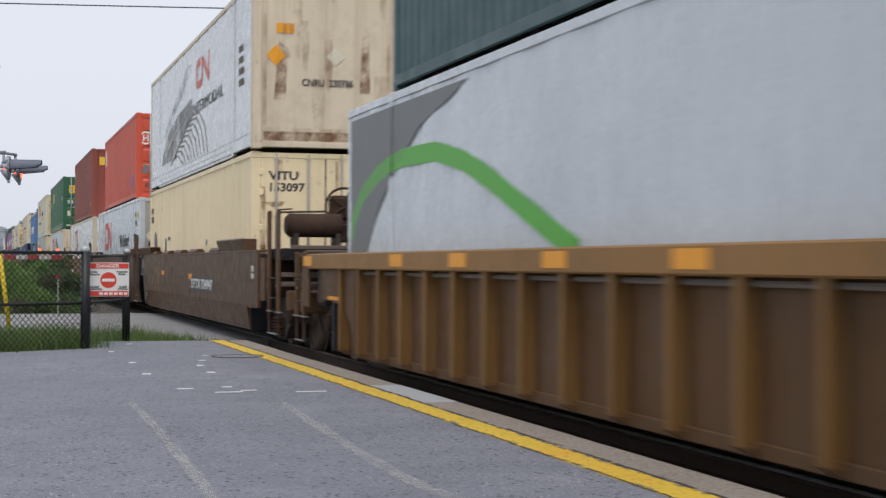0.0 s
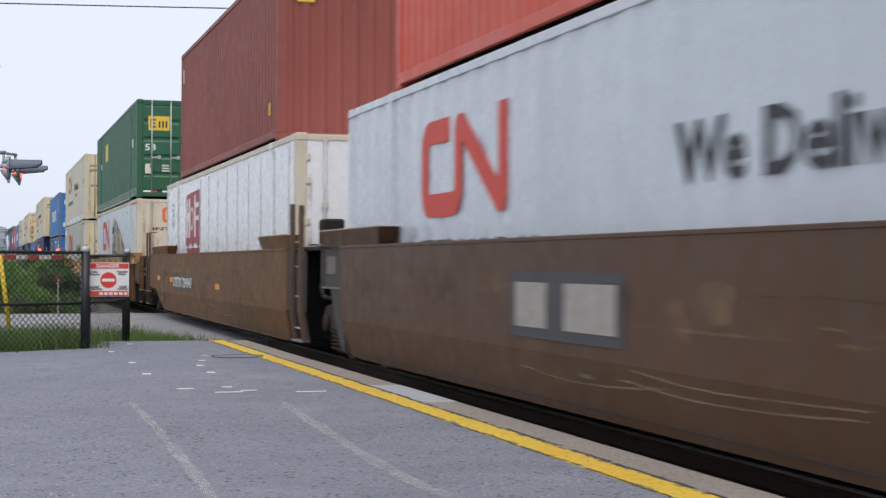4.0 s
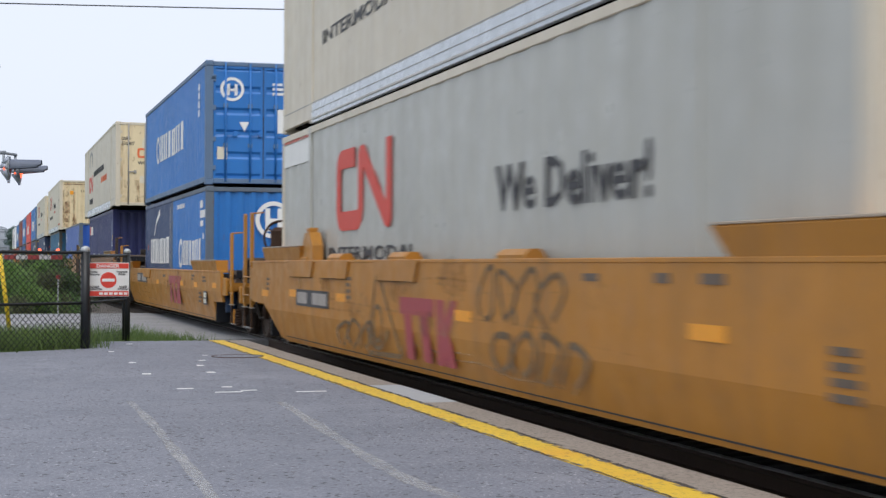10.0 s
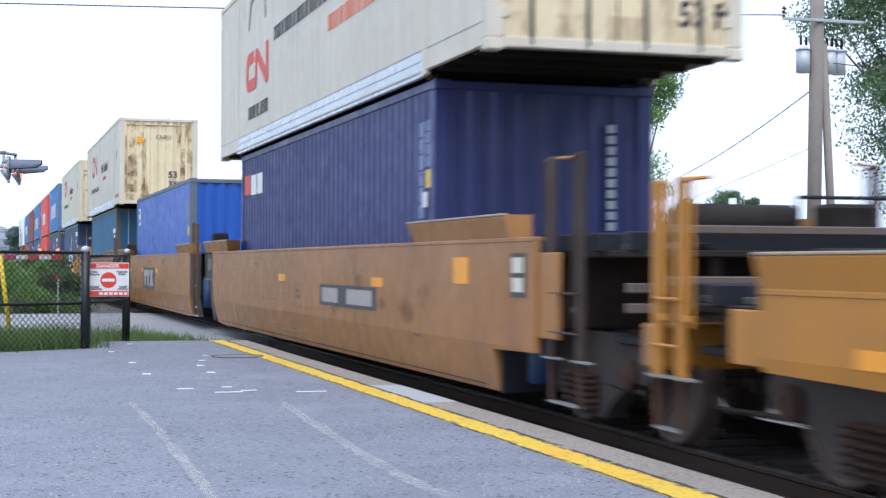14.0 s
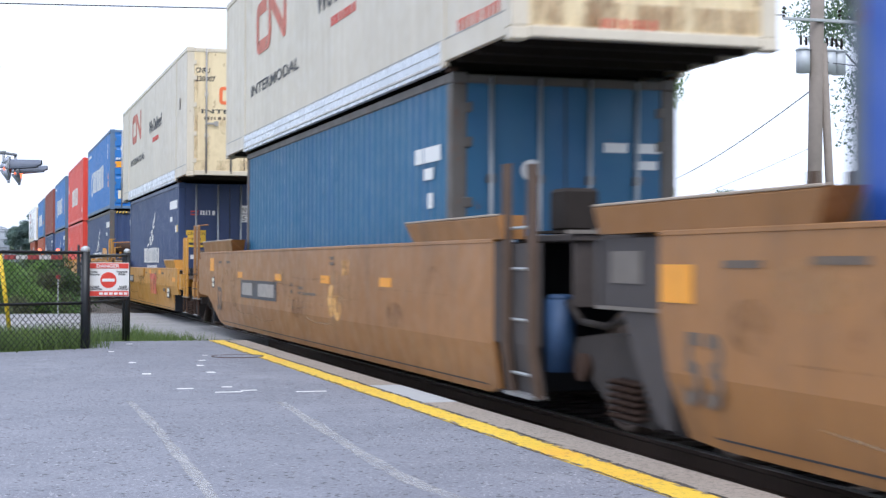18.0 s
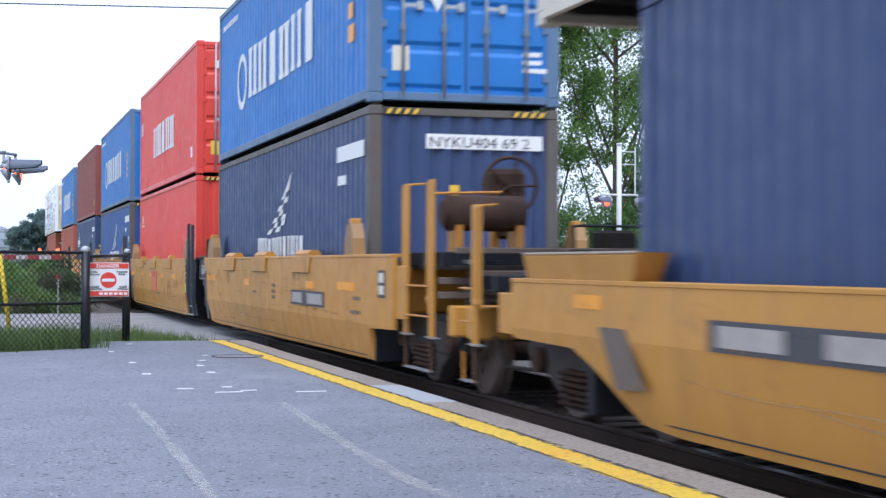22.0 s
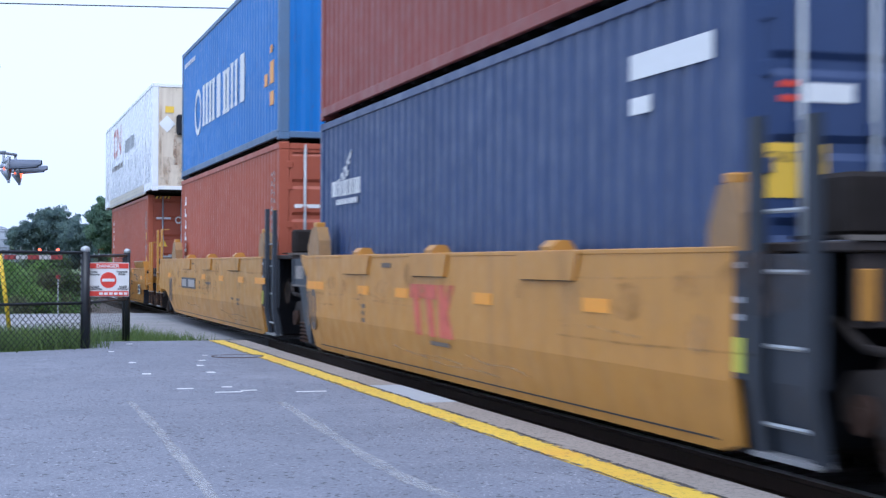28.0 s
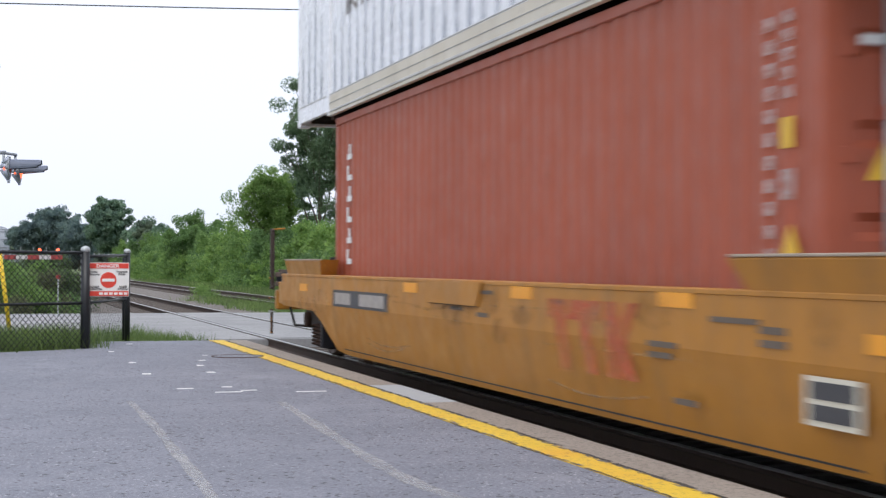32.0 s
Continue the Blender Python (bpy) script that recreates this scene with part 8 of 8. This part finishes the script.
def thicket(name, label, spots, mat, seed, size=0.16, per=90):
    """Undergrowth along a line: (x, y, height, spread) spots, each a shrub of leafy boughs round a hollow middle."""
    rng = np.random.default_rng(seed)
    cs, rs = [], []
    for x, y, h, w in spots:
        h = h * (0.78 + 0.34 * rng.random())
        for i in range(max(9, int(h * w * 2.2))):
            a, e = rng.random() * math.tau, rng.random() * 1.5
            q = w * 0.5 * math.cos(e) * (0.75 + 0.35 * rng.random())
            cs.append((x + q * math.cos(a), y + q * math.sin(a), -0.3 + h * (0.04 + 0.90 * math.sin(e)) * (0.75 + 0.3 * rng.random())))
            rs.append((0.30 + 0.45 * rng.random()) * min(1.5, 0.40 + w * 0.24))
    ob = part(name, leaf_cloud(rng, cs, rs, per, size), mat, None)
    return tagged(ob, label, "bushes", "", "stuff")


rnd = random.Random(12)
# thicket along the far side of the second track
spots = []
low = []
for k in range(50):
    y = 64 + k * 3.0 + rnd.uniform(-0.8, 0.8)
    tall = k % 5 in (1, 4)
    (spots if k % 3 else low).append((15.9 + rnd.uniform(-0.6, 1.0) + (y - 66) * 0.012, y, 3.0 + rnd.uniform(-0.7, 0.7) + (1.1 if tall else 0), 2.7 + rnd.uniform(-0.4, 0.5)))
thicket("roadside_bushes", "dense bright green bushes along the far track", spots, M["leaf_light"], 3, 0.15, 60)
thicket("dark_bushes", "darker green bushes among the bright ones along the far track", low, M["leaf"], 13, 0.15, 60)
spots = []
for k in range(46):
    y = 76 + k * 3.6
    spots.append((18.4 + rnd.uniform(-0.6, 1.2) + (y - 66) * 0.015, y, 4.0 + rnd.uniform(-0.9, 1.5), 3.8))
thicket("back_bushes", "taller darker bushes behind the track-side growth", spots, M["leaf"], 4, 0.16, 40)
thicket("side_bushes", "loose green bushes beyond the tracks", [(21.5, 69, 5.0, 4.5), (24.0, 72, 4.2, 4.5), (19.0, 64, 3.0, 3.0), (28, 66, 2.6, 5), (33, 64, 2.4, 5), (40, 62, 2.6, 6), (47, 66, 3, 7)], M["leaf"], 5, 0.15, 60)
thicket("tree_undergrowth", "leafy undergrowth beneath the tall trees", [(19.2 + k * 0.85, 60.5 + rnd.uniform(-1, 1.5), 4.6 + rnd.uniform(-1.0, 1.4), 2.6) for k in range(11)], M["leaf"], 15, 0.12, 60)
# low growth on the verge left of the track, beyond the road
spots = [(-0.6 + rnd.uniform(-2.6, 2.4), 47 + rnd.uniform(0, 26), 1.2 + rnd.uniform(-0.2, 0.5), 2.2) for k in range(26)]
thicket("verge_bushes", "low green scrub beside the line beyond the road", spots, M["leaf"], 6, 0.11, 90)
thicket("near_scrub", "bright leafy scrub behind the fence", [(rnd.uniform(-0.6, 1.6), rnd.uniform(43.5, 52), 1.15 + rnd.uniform(-0.4, 0.5), 1.2) for k in range(30)], M["leaf_light"], 7, 0.075, 130)
thicket("dark_scrub", "darker tangled scrub beyond the road", [(rnd.uniform(0.0, 2.6), rnd.uniform(48, 60), 1.5 + rnd.uniform(-0.3, 0.4), 1.5) for k in range(26)], M["leaf_scrub"], 17, 0.08, 130)
thicket("dry_scrub", "brownish dry weeds beside the track", [(1.1 + rnd.uniform(-0.5, 1.2), rnd.uniform(43.2, 47), 0.85 + rnd.uniform(-0.2, 0.3), 0.9) for k in range(5)], M["leaf_dry"], 18, 0.05, 110)

tree("tree", "tall poplar with an open grey-green crown", 20.9, 97, 15.2, 2.5, M["leaf_poplar"], 21, 0.12, 0.13, 170, 130)
tree("tree", "tall poplar behind the thicket", 25.5, 96, 12.0, 3.4, M["leaf_poplar"], 22, 0.16, 0.13, 90, 150)
tree("tree", "rounded leafy tree at the thicket's edge", 19.6, 106, 8.9, 2.7, M["leaf_light"], 23, 0.14, 0.13, 170, 120)
tree("tree", "small tree in the thicket", 20.4, 148, 6.9, 2.4, M["leaf"], 24, 0.2, 0.15, 56, 130)
tree("tree", "small tree in the thicket", 16.9, 135, 5.2, 2.0, M["leaf"], 25, 0.2, 0.15, 40, 130)
tree("tree", "slim young tree above the bushes", 18.2, 180, 6.9, 1.8, M["leaf_dark_haze"], 26, 0.2, 0.2, 36, 120, True)
tree("tree", "round dark tree far down the line", 23.2, 300, 14.6, 4.4, M["leaf_far_haze"], 27, 0.10, 0.30, 200, 150)
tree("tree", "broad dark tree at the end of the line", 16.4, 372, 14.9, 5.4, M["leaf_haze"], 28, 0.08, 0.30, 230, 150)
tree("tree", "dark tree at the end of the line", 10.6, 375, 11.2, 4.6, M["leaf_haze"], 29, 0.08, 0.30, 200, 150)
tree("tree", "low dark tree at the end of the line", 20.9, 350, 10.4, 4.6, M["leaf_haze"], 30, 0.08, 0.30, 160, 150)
tree("tree", "low leafy tree far down the line", 29.5, 290, 9.6, 4.6, M["leaf_far_haze"], 34, 0.12, 0.3, 90, 150)
tree("tree", "tall leafy tree behind the crossing signal", 25.7, 60, 17.5, 3.5, M["leaf_light"], 31, 0.06, 0.115, 150, 165)
tree("tree", "tall slender leafy tree with open boughs", 22.9, 62, 18.0, 2.9, M["leaf_light"], 36, 0.07, 0.115, 110, 140, lean=0.5)
tree("tree", "slender leafy tree beyond the tracks", 20.9, 61, 16.5, 2.3, M["leaf"], 37, 0.07, 0.11, 90, 140, lean=-0.4)
tree("tree", "small loose tree beyond the tracks", 31.0, 60, 5.3, 1.7, M["leaf_poplar"], 32, 0.12, 0.09, 60, 150)
tree("tree", "large leafy tree beside the utility pole", 30.7, 44, 15.5, 4.5, M["leaf_poplar"], 33, 0.03, 0.11, 270, 170)

# far wood closing the view
spots = [(-260 + k * 9 + rnd.uniform(-3, 3), 430 + rnd.uniform(-12, 12), 8 + rnd.uniform(-1.5, 2.5), 14) for k in range(60)]
thicket("far_wood", "far dark line of woods on the horizon", spots, M["leaf_dark_haze"], 8, 0.8, 30)

# grass and weeds near the fence and along the tracks
def blades(name, label, spots, count, height, mat, seed, spread=0.5, width=0.008):
    rng = np.random.default_rng(seed)
    n = count * len(spots)
    c = np.repeat(np.asarray([(x, y, z) for x, y, z in spots], float), count, axis=0)
    base = c + np.concatenate([rng.normal(size=(n, 2)) * spread, np.zeros((n, 1))], axis=1)
    h = height * (0.4 + 0.8 * rng.random((n, 1)))
    lean = rng.normal(size=(n, 2)) * 0.35 * h
    tip = base + np.concatenate([lean, h], axis=1)
    a = rng.random((n, 1)) * math.tau
    side = np.concatenate([np.cos(a), np.sin(a), np.zeros((n, 1))], axis=1) * width
    v = np.stack([base - side, base + side, tip], axis=1).reshape(-1, 3)
    me = bpy.data.meshes.new("blades")
    me.vertices.add(n * 3)
    me.vertices.foreach_set("co", v.ravel())
    me.loops.add(n * 3)
    me.loops.foreach_set("vertex_index", np.arange(n * 3))
    me.polygons.add(n)
    me.polygons.foreach_set("loop_start", np.arange(n) * 3)
    me.update(calc_edges=True)
    return tagged(part(name, me, mat, None), label, "grass", "", "stuff")


blades("verge_grass", "green grass behind the chain-link fence", [(-1.5 + rnd.uniform(-4.5, 4.6), 25.2 + rnd.uniform(-1.2, 1.6), 0.0) for k in range(420)], 40, 0.20, M["grass"], 41, 0.3, 0.009)
blades("corner_grass", "bright green grass close behind the fence", [(1.4 - 4.2 * k / 300, 22.0 - 2.5 * k / 300 + rnd.uniform(0.0, 2.0), 0.05) for k in range(300)], 60, 0.36, M["grass"], 45, 0.18, 0.007)
blades("tall_weeds", "tall weeds at the platform's end", [(2.35 + rnd.uniform(-0.5, 0.3), 25.6 + rnd.uniform(-0.8, 0.7), -0.02) for k in range(26)], 22, 0.34, M["grass"], 42, 0.12, 0.008)
blades("trackside_grass", "rough grass between the bushes and the far track", [(13.9 + rnd.uniform(-0.9, 1.2), 44 + rnd.uniform(0, 90), -0.35) for k in range(420)], 30, 0.45, M["grass"], 43, 0.5, 0.02)
blades("field_grass", "grass beyond the road beside the line", [(-1.0 + rnd.uniform(-4.5, 3.4), 42.5 + rnd.uniform(0, 30), -0.38) for k in range(420)], 30, 0.40, M["grass"], 44, 0.5, 0.014)

blades("shoulder_weeds", "green weeds on the far track's shoulder beside the road", [(13.4 + rnd.uniform(-0.5, 2.6), 42.6 + rnd.uniform(0, 9), -0.35) for k in range(170)], 40, 0.42, M["grass"], 46, 0.3, 0.014)

blades("track_weeds", "green weeds between the two tracks beside the road", [(8.2 + rnd.uniform(0.0, 1.9), 42.2 + rnd.uniform(0, 1) ** 1.6 * 20, -0.17) for k in range(150)], 34, 0.26, M["grass"], 48, 0.28, 0.012)
thicket("yellow_weeds", "yellow-green flowering weeds beside the far track", [(9.0, 66.0, 0.75, 0.7), (9.3, 67.2, 0.7, 0.7), (9.2, 64.2, 0.5, 0.6)], M["leaf_light"], 47, 0.05, 60)

# ---- crossing signals ----
M["signal_grey"] = plain("weathered_grey_hood", (0.115, 0.135, 0.185), 0.6, 0, 0.25)
M["signal_back"] = plain("grey_signal_back", (0.28, 0.30, 0.33), 0.5, 0.2, 0.15)
M["mast_white"] = plain("silver_mast_paint", (0.62, 0.63, 0.64), 0.5, 0.2, 0.1)
M["lamp_red"] = glow("lit_red_lamp", (1.0, 0.10, 0.03), 3.0)
M["bowl_silver"] = plain("blue_silver_bowl", (0.30, 0.33, 0.40), 0.45, 0.3, 0.2)
M["lamp_dull"] = plain("unlit_red_lens", (0.20, 0.02, 0.015), 0.3, 0, 0.1)


def flasher(parent, x, y, z, heading, lit, size=0.30, bowl=False):
    """One hooded lamp of a crossing signal; heading: where it looks, in degrees from +x."""
    q = Matrix.Translation((x, y, z)) @ Matrix.Rotation(radians(heading), 4, "Z")
    bm = bmesh.new()
    rod(bm, (-0.09, 0, 0), (-0.02, 0, 0), size * 0.45, 20, size * 0.62)
    rod(bm, (-0.02, 0, 0), (0.0, 0, 0), size * 0.85, 28)
    bm.transform(q)
    lamp = part("backboard", bm, M["signal_back"], parent)
    if bowl:                               # silvery lamp bowl hanging behind the hood, with the rear lens
        bm = bmesh.new()
        rod(bm, (-0.02, -0.03, -size * 1.15), (-0.02, -0.03, -size * 0.95), 0.02, 14, 0.03)
        rod(bm, (-0.02, -0.03, -size * 0.95), (-0.08, -0.03, -size * 0.10), 0.03, 18, size * 0.44)
        rod(bm, (-0.08, -0.03, -size * 0.10), (-0.07, -0.03, size * 0.25), size * 0.44, 18, size * 0.36)
        rod(bm, (-0.07, -0.03, size * 0.25), (-0.02, -0.03, size * 0.85), size * 0.36, 18, size * 0.08)
        bm.transform(q)
        part("lamp_bowl", bm, M["bowl_silver"], lamp, "silvery lamp bowl")
        bm = bmesh.new()
        bmesh.ops.create_uvsphere(bm, u_segments=12, v_segments=8, radius=size * 0.10)
        bm.transform(q @ Matrix.Translation((-0.085, -0.03 - size * 0.36, -size * 0.12)))
        part("lens", bm, M["lamp_red"], lamp, "small lit red lens")
    bm = bmesh.new()
    rows = []
    for k in range(15):
        a = math.pi * (-0.06 + 1.12 * k / 14)
        r = size * 0.62
        rows.append([bm.verts.new((0.0, r * math.cos(a), r * math.sin(a))), bm.verts.new((size * (2.3 if math.sin(a) > 0.2 else 2.0), r * 0.9 * math.cos(a), r * 0.78 * math.sin(a) + 0.03)),
                     bm.verts.new((size * (2.3 if math.sin(a) > 0.2 else 2.0), r * 0.86 * math.cos(a), r * 0.74 * math.sin(a) + 0.03)), bm.verts.new((0.0, r * 0.95 * math.cos(a), r * 0.95 * math.sin(a)))])
    for p, s in zip(rows, rows[1:]):
        for i in range(4):
            bm.faces.new((p[i], s[i], s[(i + 1) % 4], p[(i + 1) % 4]))
    bm.transform(q)
    part("hood", bm, M["signal_grey"], lamp)
    bm = bmesh.new()
    bmesh.ops.create_uvsphere(bm, u_segments=16, v_segments=8, radius=size * 0.52)
    bm.transform(q @ Matrix.Translation((0.005, 0, 0)) @ Matrix.Diagonal((0.22, 1, 1, 1)))
    part("lens", bm, M["lamp_red"] if lit else M["lamp_dull"], lamp)


sig = empty_thing("crossing_signal", -0.35, 28.0, 0.0, "crossing signal with hooded red lamps on a cross arm", "crossing signal")
part("mast", rods(((0, 0, -0.1), (0, 0, 5.0), 0.06), n=14), M["mast_white"], sig)
part("arm", rods(((0, 0, 3.25), (0.76, 0, 3.25), 0.035), ((0.48, 0, 3.28), (0.95, 0.1, 3.22), 0.025)), M["signal_back"], sig)
part("hanger", rods(((0.72, 0, 3.27), (0.72, 0, 2.98), 0.022), ((0.92, 0.12, 3.23), (0.92, 0.12, 2.95), 0.022)), M["signal_back"], sig)
flasher(sig, 0.83, 0.0, 2.99, -8, False, 0.235, True)
flasher(sig, 1.02, 0.35, 2.93, -8, True, 0.20, True)
flasher(sig, -0.45, 0.0, 2.99, -8, False, 0.235)
part("crossbuck", prisms("y", ([(-0.62, 4.0), (-0.45, 3.92), (0.66, 4.74), (0.645, 4.82), (0.49, 4.87)], -0.08, -0.06), ([(-0.62, 4.78), (-0.45, 4.88), (0.66, 4.05), (0.6, 3.98), (0.49, 3.93)], -0.10, -0.082)), M["sign_white"], sig)
part("base", boxes((-0.2, 0.2, -0.2, 0.2, -0.3, 0.06), bevel=0.02), M["concrete"], sig)

sig2 = empty_thing("crossing_signal", 15.93, 37.0, -0.1, "white-masted crossing signal with a lit red lamp", "crossing signal")
part("mast", rods(((0, 0, -0.2), (0, 0, 4.55), 0.066), n=14), M["mast_white"], sig2)
part("side_pipe", rods(((0.45, 0, 3.25), (0.45, 0, 4.50), 0.02), ((0, 0, 4.38), (0.45, 0, 4.38), 0.015), ((0, 0, 4.05), (0.45, 0, 4.05), 0.015), n=6), M["mast_white"], sig2)
part("cross_arm", rods(((-0.52, 0, 3.25), (0.55, 0, 3.25), 0.028)), M["mast_white"], sig2)
flasher(sig2, -0.36, -0.05, 3.05, -152, True, 0.19)
flasher(sig2, 0.52, -0.05, 3.07, -28, False, 0.19)
part("lamp_bracket", rods(((-0.48, 0, 3.25), (-0.48, 0, 3.05), 0.02), ((0.52, 0, 3.25), (0.52, 0, 3.05), 0.02), n=6), M["mast_white"], sig2)
part("cap", rods(((0, 0, 4.55), (0, 0, 4.6), 0.08), n=14), M["mast_white"], sig2)
part("case", boxes((-0.2, 0.2, -0.15, 0.15, 1.0, 1.7), bevel=0.03), M["signal_back"], sig2)

gate = empty_thing("crossing_gate", -2.2, 38.0, 0.0, "lowered striped crossing gate with small red lamps", "crossing gate")
M["gate_white"] = plain("gate_white", (0.42, 0.41, 0.40), 0.5, 0, 0.1)
M["gate_red"] = plain("gate_red", (0.26, 0.035, 0.03), 0.5, 0, 0.1)
part("pedestal", boxes((-0.25, 0.25, -0.2, 0.2, -0.2, 1.25), bevel=0.04), M["signal_back"], gate)
part("drive_case", boxes((-0.35, 0.35, -0.25, 0.25, 1.1, 1.62), bevel=0.05), M["signal_back"], gate)
part("mast", rods(((-0.1, 0.3, -0.2), (-0.1, 0.3, 4.2), 0.06), n=12), M["mast_white"], gate)
for k in range(14):
    part("arm_stripe", boxes((0.3 + k * 0.27, 0.3 + (k + 1) * 0.27 - 0.002, -0.02, 0.02, 1.40, 1.505), bevel=0.004), M["gate_red"] if k % 2 else M["gate_white"], gate)
for x in (3.54, 3.97):
    bm = bmesh.new()
    bmesh.ops.create_uvsphere(bm, u_segments=12, v_segments=8, radius=0.045)
    bm.transform(Matrix.Translation((x, -0.02, 1.62)))
    lamp = part("arm_lamp", bm, M["lamp_red"], gate, "small lit red lamp")
    part("lamp_bracket", boxes((x - 0.015, x + 0.015, -0.01, 0.05, 1.5, 1.60)), M["signal_grey"], lamp)

mk = empty_thing("marker_reflector", 1.8, 38.4, -0.05, "orange-red reflector on a short stake", "reflector")
part("stake", rods(((0, 0, -0.1), (0, 0, 1.0), 0.015), n=6), M["galv"], mk)
bm = bmesh.new()
rod(bm, (0, -0.03, 1.03), (0, 0.0, 1.03), 0.055, 12)
part("reflector", bm, M["gate_red"], mk)

# ---- utility poles and wires ----
M["pole_wood"] = plain("weathered_pole_wood", (0.22, 0.19, 0.165), 0.9, 0, 0.25, 4.0, 0.4)
M["wire"] = plain("dark_wire", (0.03, 0.03, 0.035), 0.6, 0, 0.1)
M["transformer"] = plain("grey_transformer_paint", (0.42, 0.45, 0.48), 0.45, 0.1, 0.1)
up_ = empty_thing("utility_pole", 18.8, 32.0, -0.4, "weathered wooden utility pole with two transformers", "utility pole")
part("pole", rods(((-0.12, 0, -0.3), (0.04, 0, 9.6), 0.165), n=16), M["pole_wood"], up_)
part("brace_pole", rods(((0.53, -0.05, -0.3), (0.13, -0.05, 6.95), 0.095), n=12), M["pole_wood"], up_)
for z in (2.1, 5.85, 6.05):
    part("bolt_band", rods(((-0.1, -0.02, z), (0.42 - z * 0.05, -0.02, z), 0.02), n=6), M["galv"], up_)
part("pole_notice", boxes((0.08, 0.34, -0.23, -0.215, 2.16, 2.42)), M["sign_red"], up_, "small red and white notice")
for z in (2.20, 2.32):
    part("notice_bar", boxes((0.11, 0.31, -0.236, -0.231, z, z + 0.055)), M["sign_white"], up_)
part("cross_arm", boxes((-1.0, 1.12, -0.23, -0.16, 7.43, 7.50), bevel=0.01), M["galv"], up_)
for x in (-0.92, 0.55, 1.05):
    bm = bmesh.new()
    for k in range(3):
        rod(bm, (x, -0.09, 7.5 + k * 0.1), (x, -0.09, 7.56 + k * 0.1), 0.05, 10, 0.02)
    part("insulator", bm, M["grime"], up_)
for x, y in ((-0.35, 0.02), (0.34, 0.02), (0.64, 0.10)):
    bm = bmesh.new()
    rod(bm, (x, y, 6.25), (x, y, 6.78), 0.165, 18)
    rod(bm, (x, y, 6.78), (x, y, 6.84), 0.19, 18, 0.10)
    can = part("transformer", bm, M["transformer"], up_)
    part("bushing", rods(((x - 0.06, y, 6.9), (x - 0.06, y, 7.1), 0.03), ((x + 0.08, y, 6.9), (x + 0.08, y, 7.1), 0.03)), M["grime"], can)


def wire(name, label, a, b, sag, r):
    bm = bmesh.new()
    a, b = Vector(a), Vector(b)
    pts = [a]
    for k in range(1, 17):
        u = k / 16
        p = a.lerp(b, u) - Vector((0, 0, sag * 4 * u * (1 - u)))
        pts.append(p)
    ks = []
    for p in pts:
        ks.append([bm.verts.new(p + Vector((r * math.sin(i * 1.257), 0, r * math.cos(i * 1.257)))) for i in range(5)])
    for lo, hi in zip(ks, ks[1:]):
        for i in range(5):
            bm.faces.new((lo[i], lo[(i + 1) % 5], hi[(i + 1) % 5], hi[i]))
    return tagged(part(name, bm, M["wire"], None), label, "wire")


wire("overhead_wire", "thin dark overhead wire to the utility pole", (17.9, 31.9, 7.16), (-14.0, 33.0, 6.42), 0.15, 0.014)
wire("overhead_wire", "slack dark service wire hanging from the pole", (18.55, 31.9, 5.40), (28.5, 60.0, 5.05), 0.15, 0.014)
wire("overhead_wire", "thin dark cable running behind the pole", (18.7, 32.1, 4.1), (25.0, 60.0, 3.0), 0.2, 0.005)
wire("overhead_wire", "thin dark cable leaving the pole", (19.0, 31.9, 6.1), (40.0, 26.0, 5.2), 0.4, 0.014)
mast = empty_thing("light_mast", 24.4, 47.0, -0.4, "pale metal light mast beyond the tracks", "mast")
part("column", rods(((0, 0, -0.2), (0, 0, 4.0), 0.14), n=14), M["mast_white"], mast)
part("foot", boxes((-0.3, 0.3, -0.3, 0.3, -0.2, 0.1), bevel=0.03), M["concrete"], mast)

# ---- far silo ----
M["silo_dark"] = plain("dark_silo_steel", (0.16, 0.17, 0.19), 0.8, 0, 0.15, 0.6)
M["silo"] = plain("grey_silo_concrete", (0.30, 0.33, 0.37), 0.85, 0, 0.12, 0.6)
silo = empty_thing("silo", 3.6, 385.0, -0.4, "far grey silo with a flat annex", "silo")
bm = bmesh.new()
rod(bm, (0, 0, 0), (0, 0, 9.6), 3.0, 24)
rod(bm, (0, 0, 9.6), (0, 0, 10.2), 3.0, 24, 2.2)
rod(bm, (0, 0, 10.2), (0, 0, 10.6), 2.2, 24, 0.9)
part("drum", bm, M["silo"], silo)
for k in range(5):
    bm = bmesh.new()
    ring(bm, (0, 0, 1.6 + k * 1.9), (0, 0, 1), 3.0, 0.09, 24, 6)
    part("drum_hoop", bm, M["silo_dark"], silo)
part("ladder", boxes((-0.9, -0.5, -3.15, -3.0, 0, 10.0)), M["silo_dark"], silo)
bm = bmesh.new()
rod(bm, (-1.6, 0, 10.6), (-1.6, 0, 12.6), 1.2, 16, 0.9)
part("head_house", bm, M["silo"], silo)
part("annex", boxes((2.9, 7.5, -3, 3, 0, 4.0), bevel=0.05), M["silo"], silo)


# ---- what moves ----
def motions():
    times = [2.0 * k for k in range(17)]
    for ob, along, z in MOVING:
        walk(ob, [(t, pose(TRACK_X, along - rolled(t), z)) for t in times])
    steps = [k / 15 for k in range(481)]
    for ws, along, r in WHEELSETS:
        walk(ws, [(t, pose(0, along, r, math.degrees(rolled(t) / r))) for t in steps])


motions()
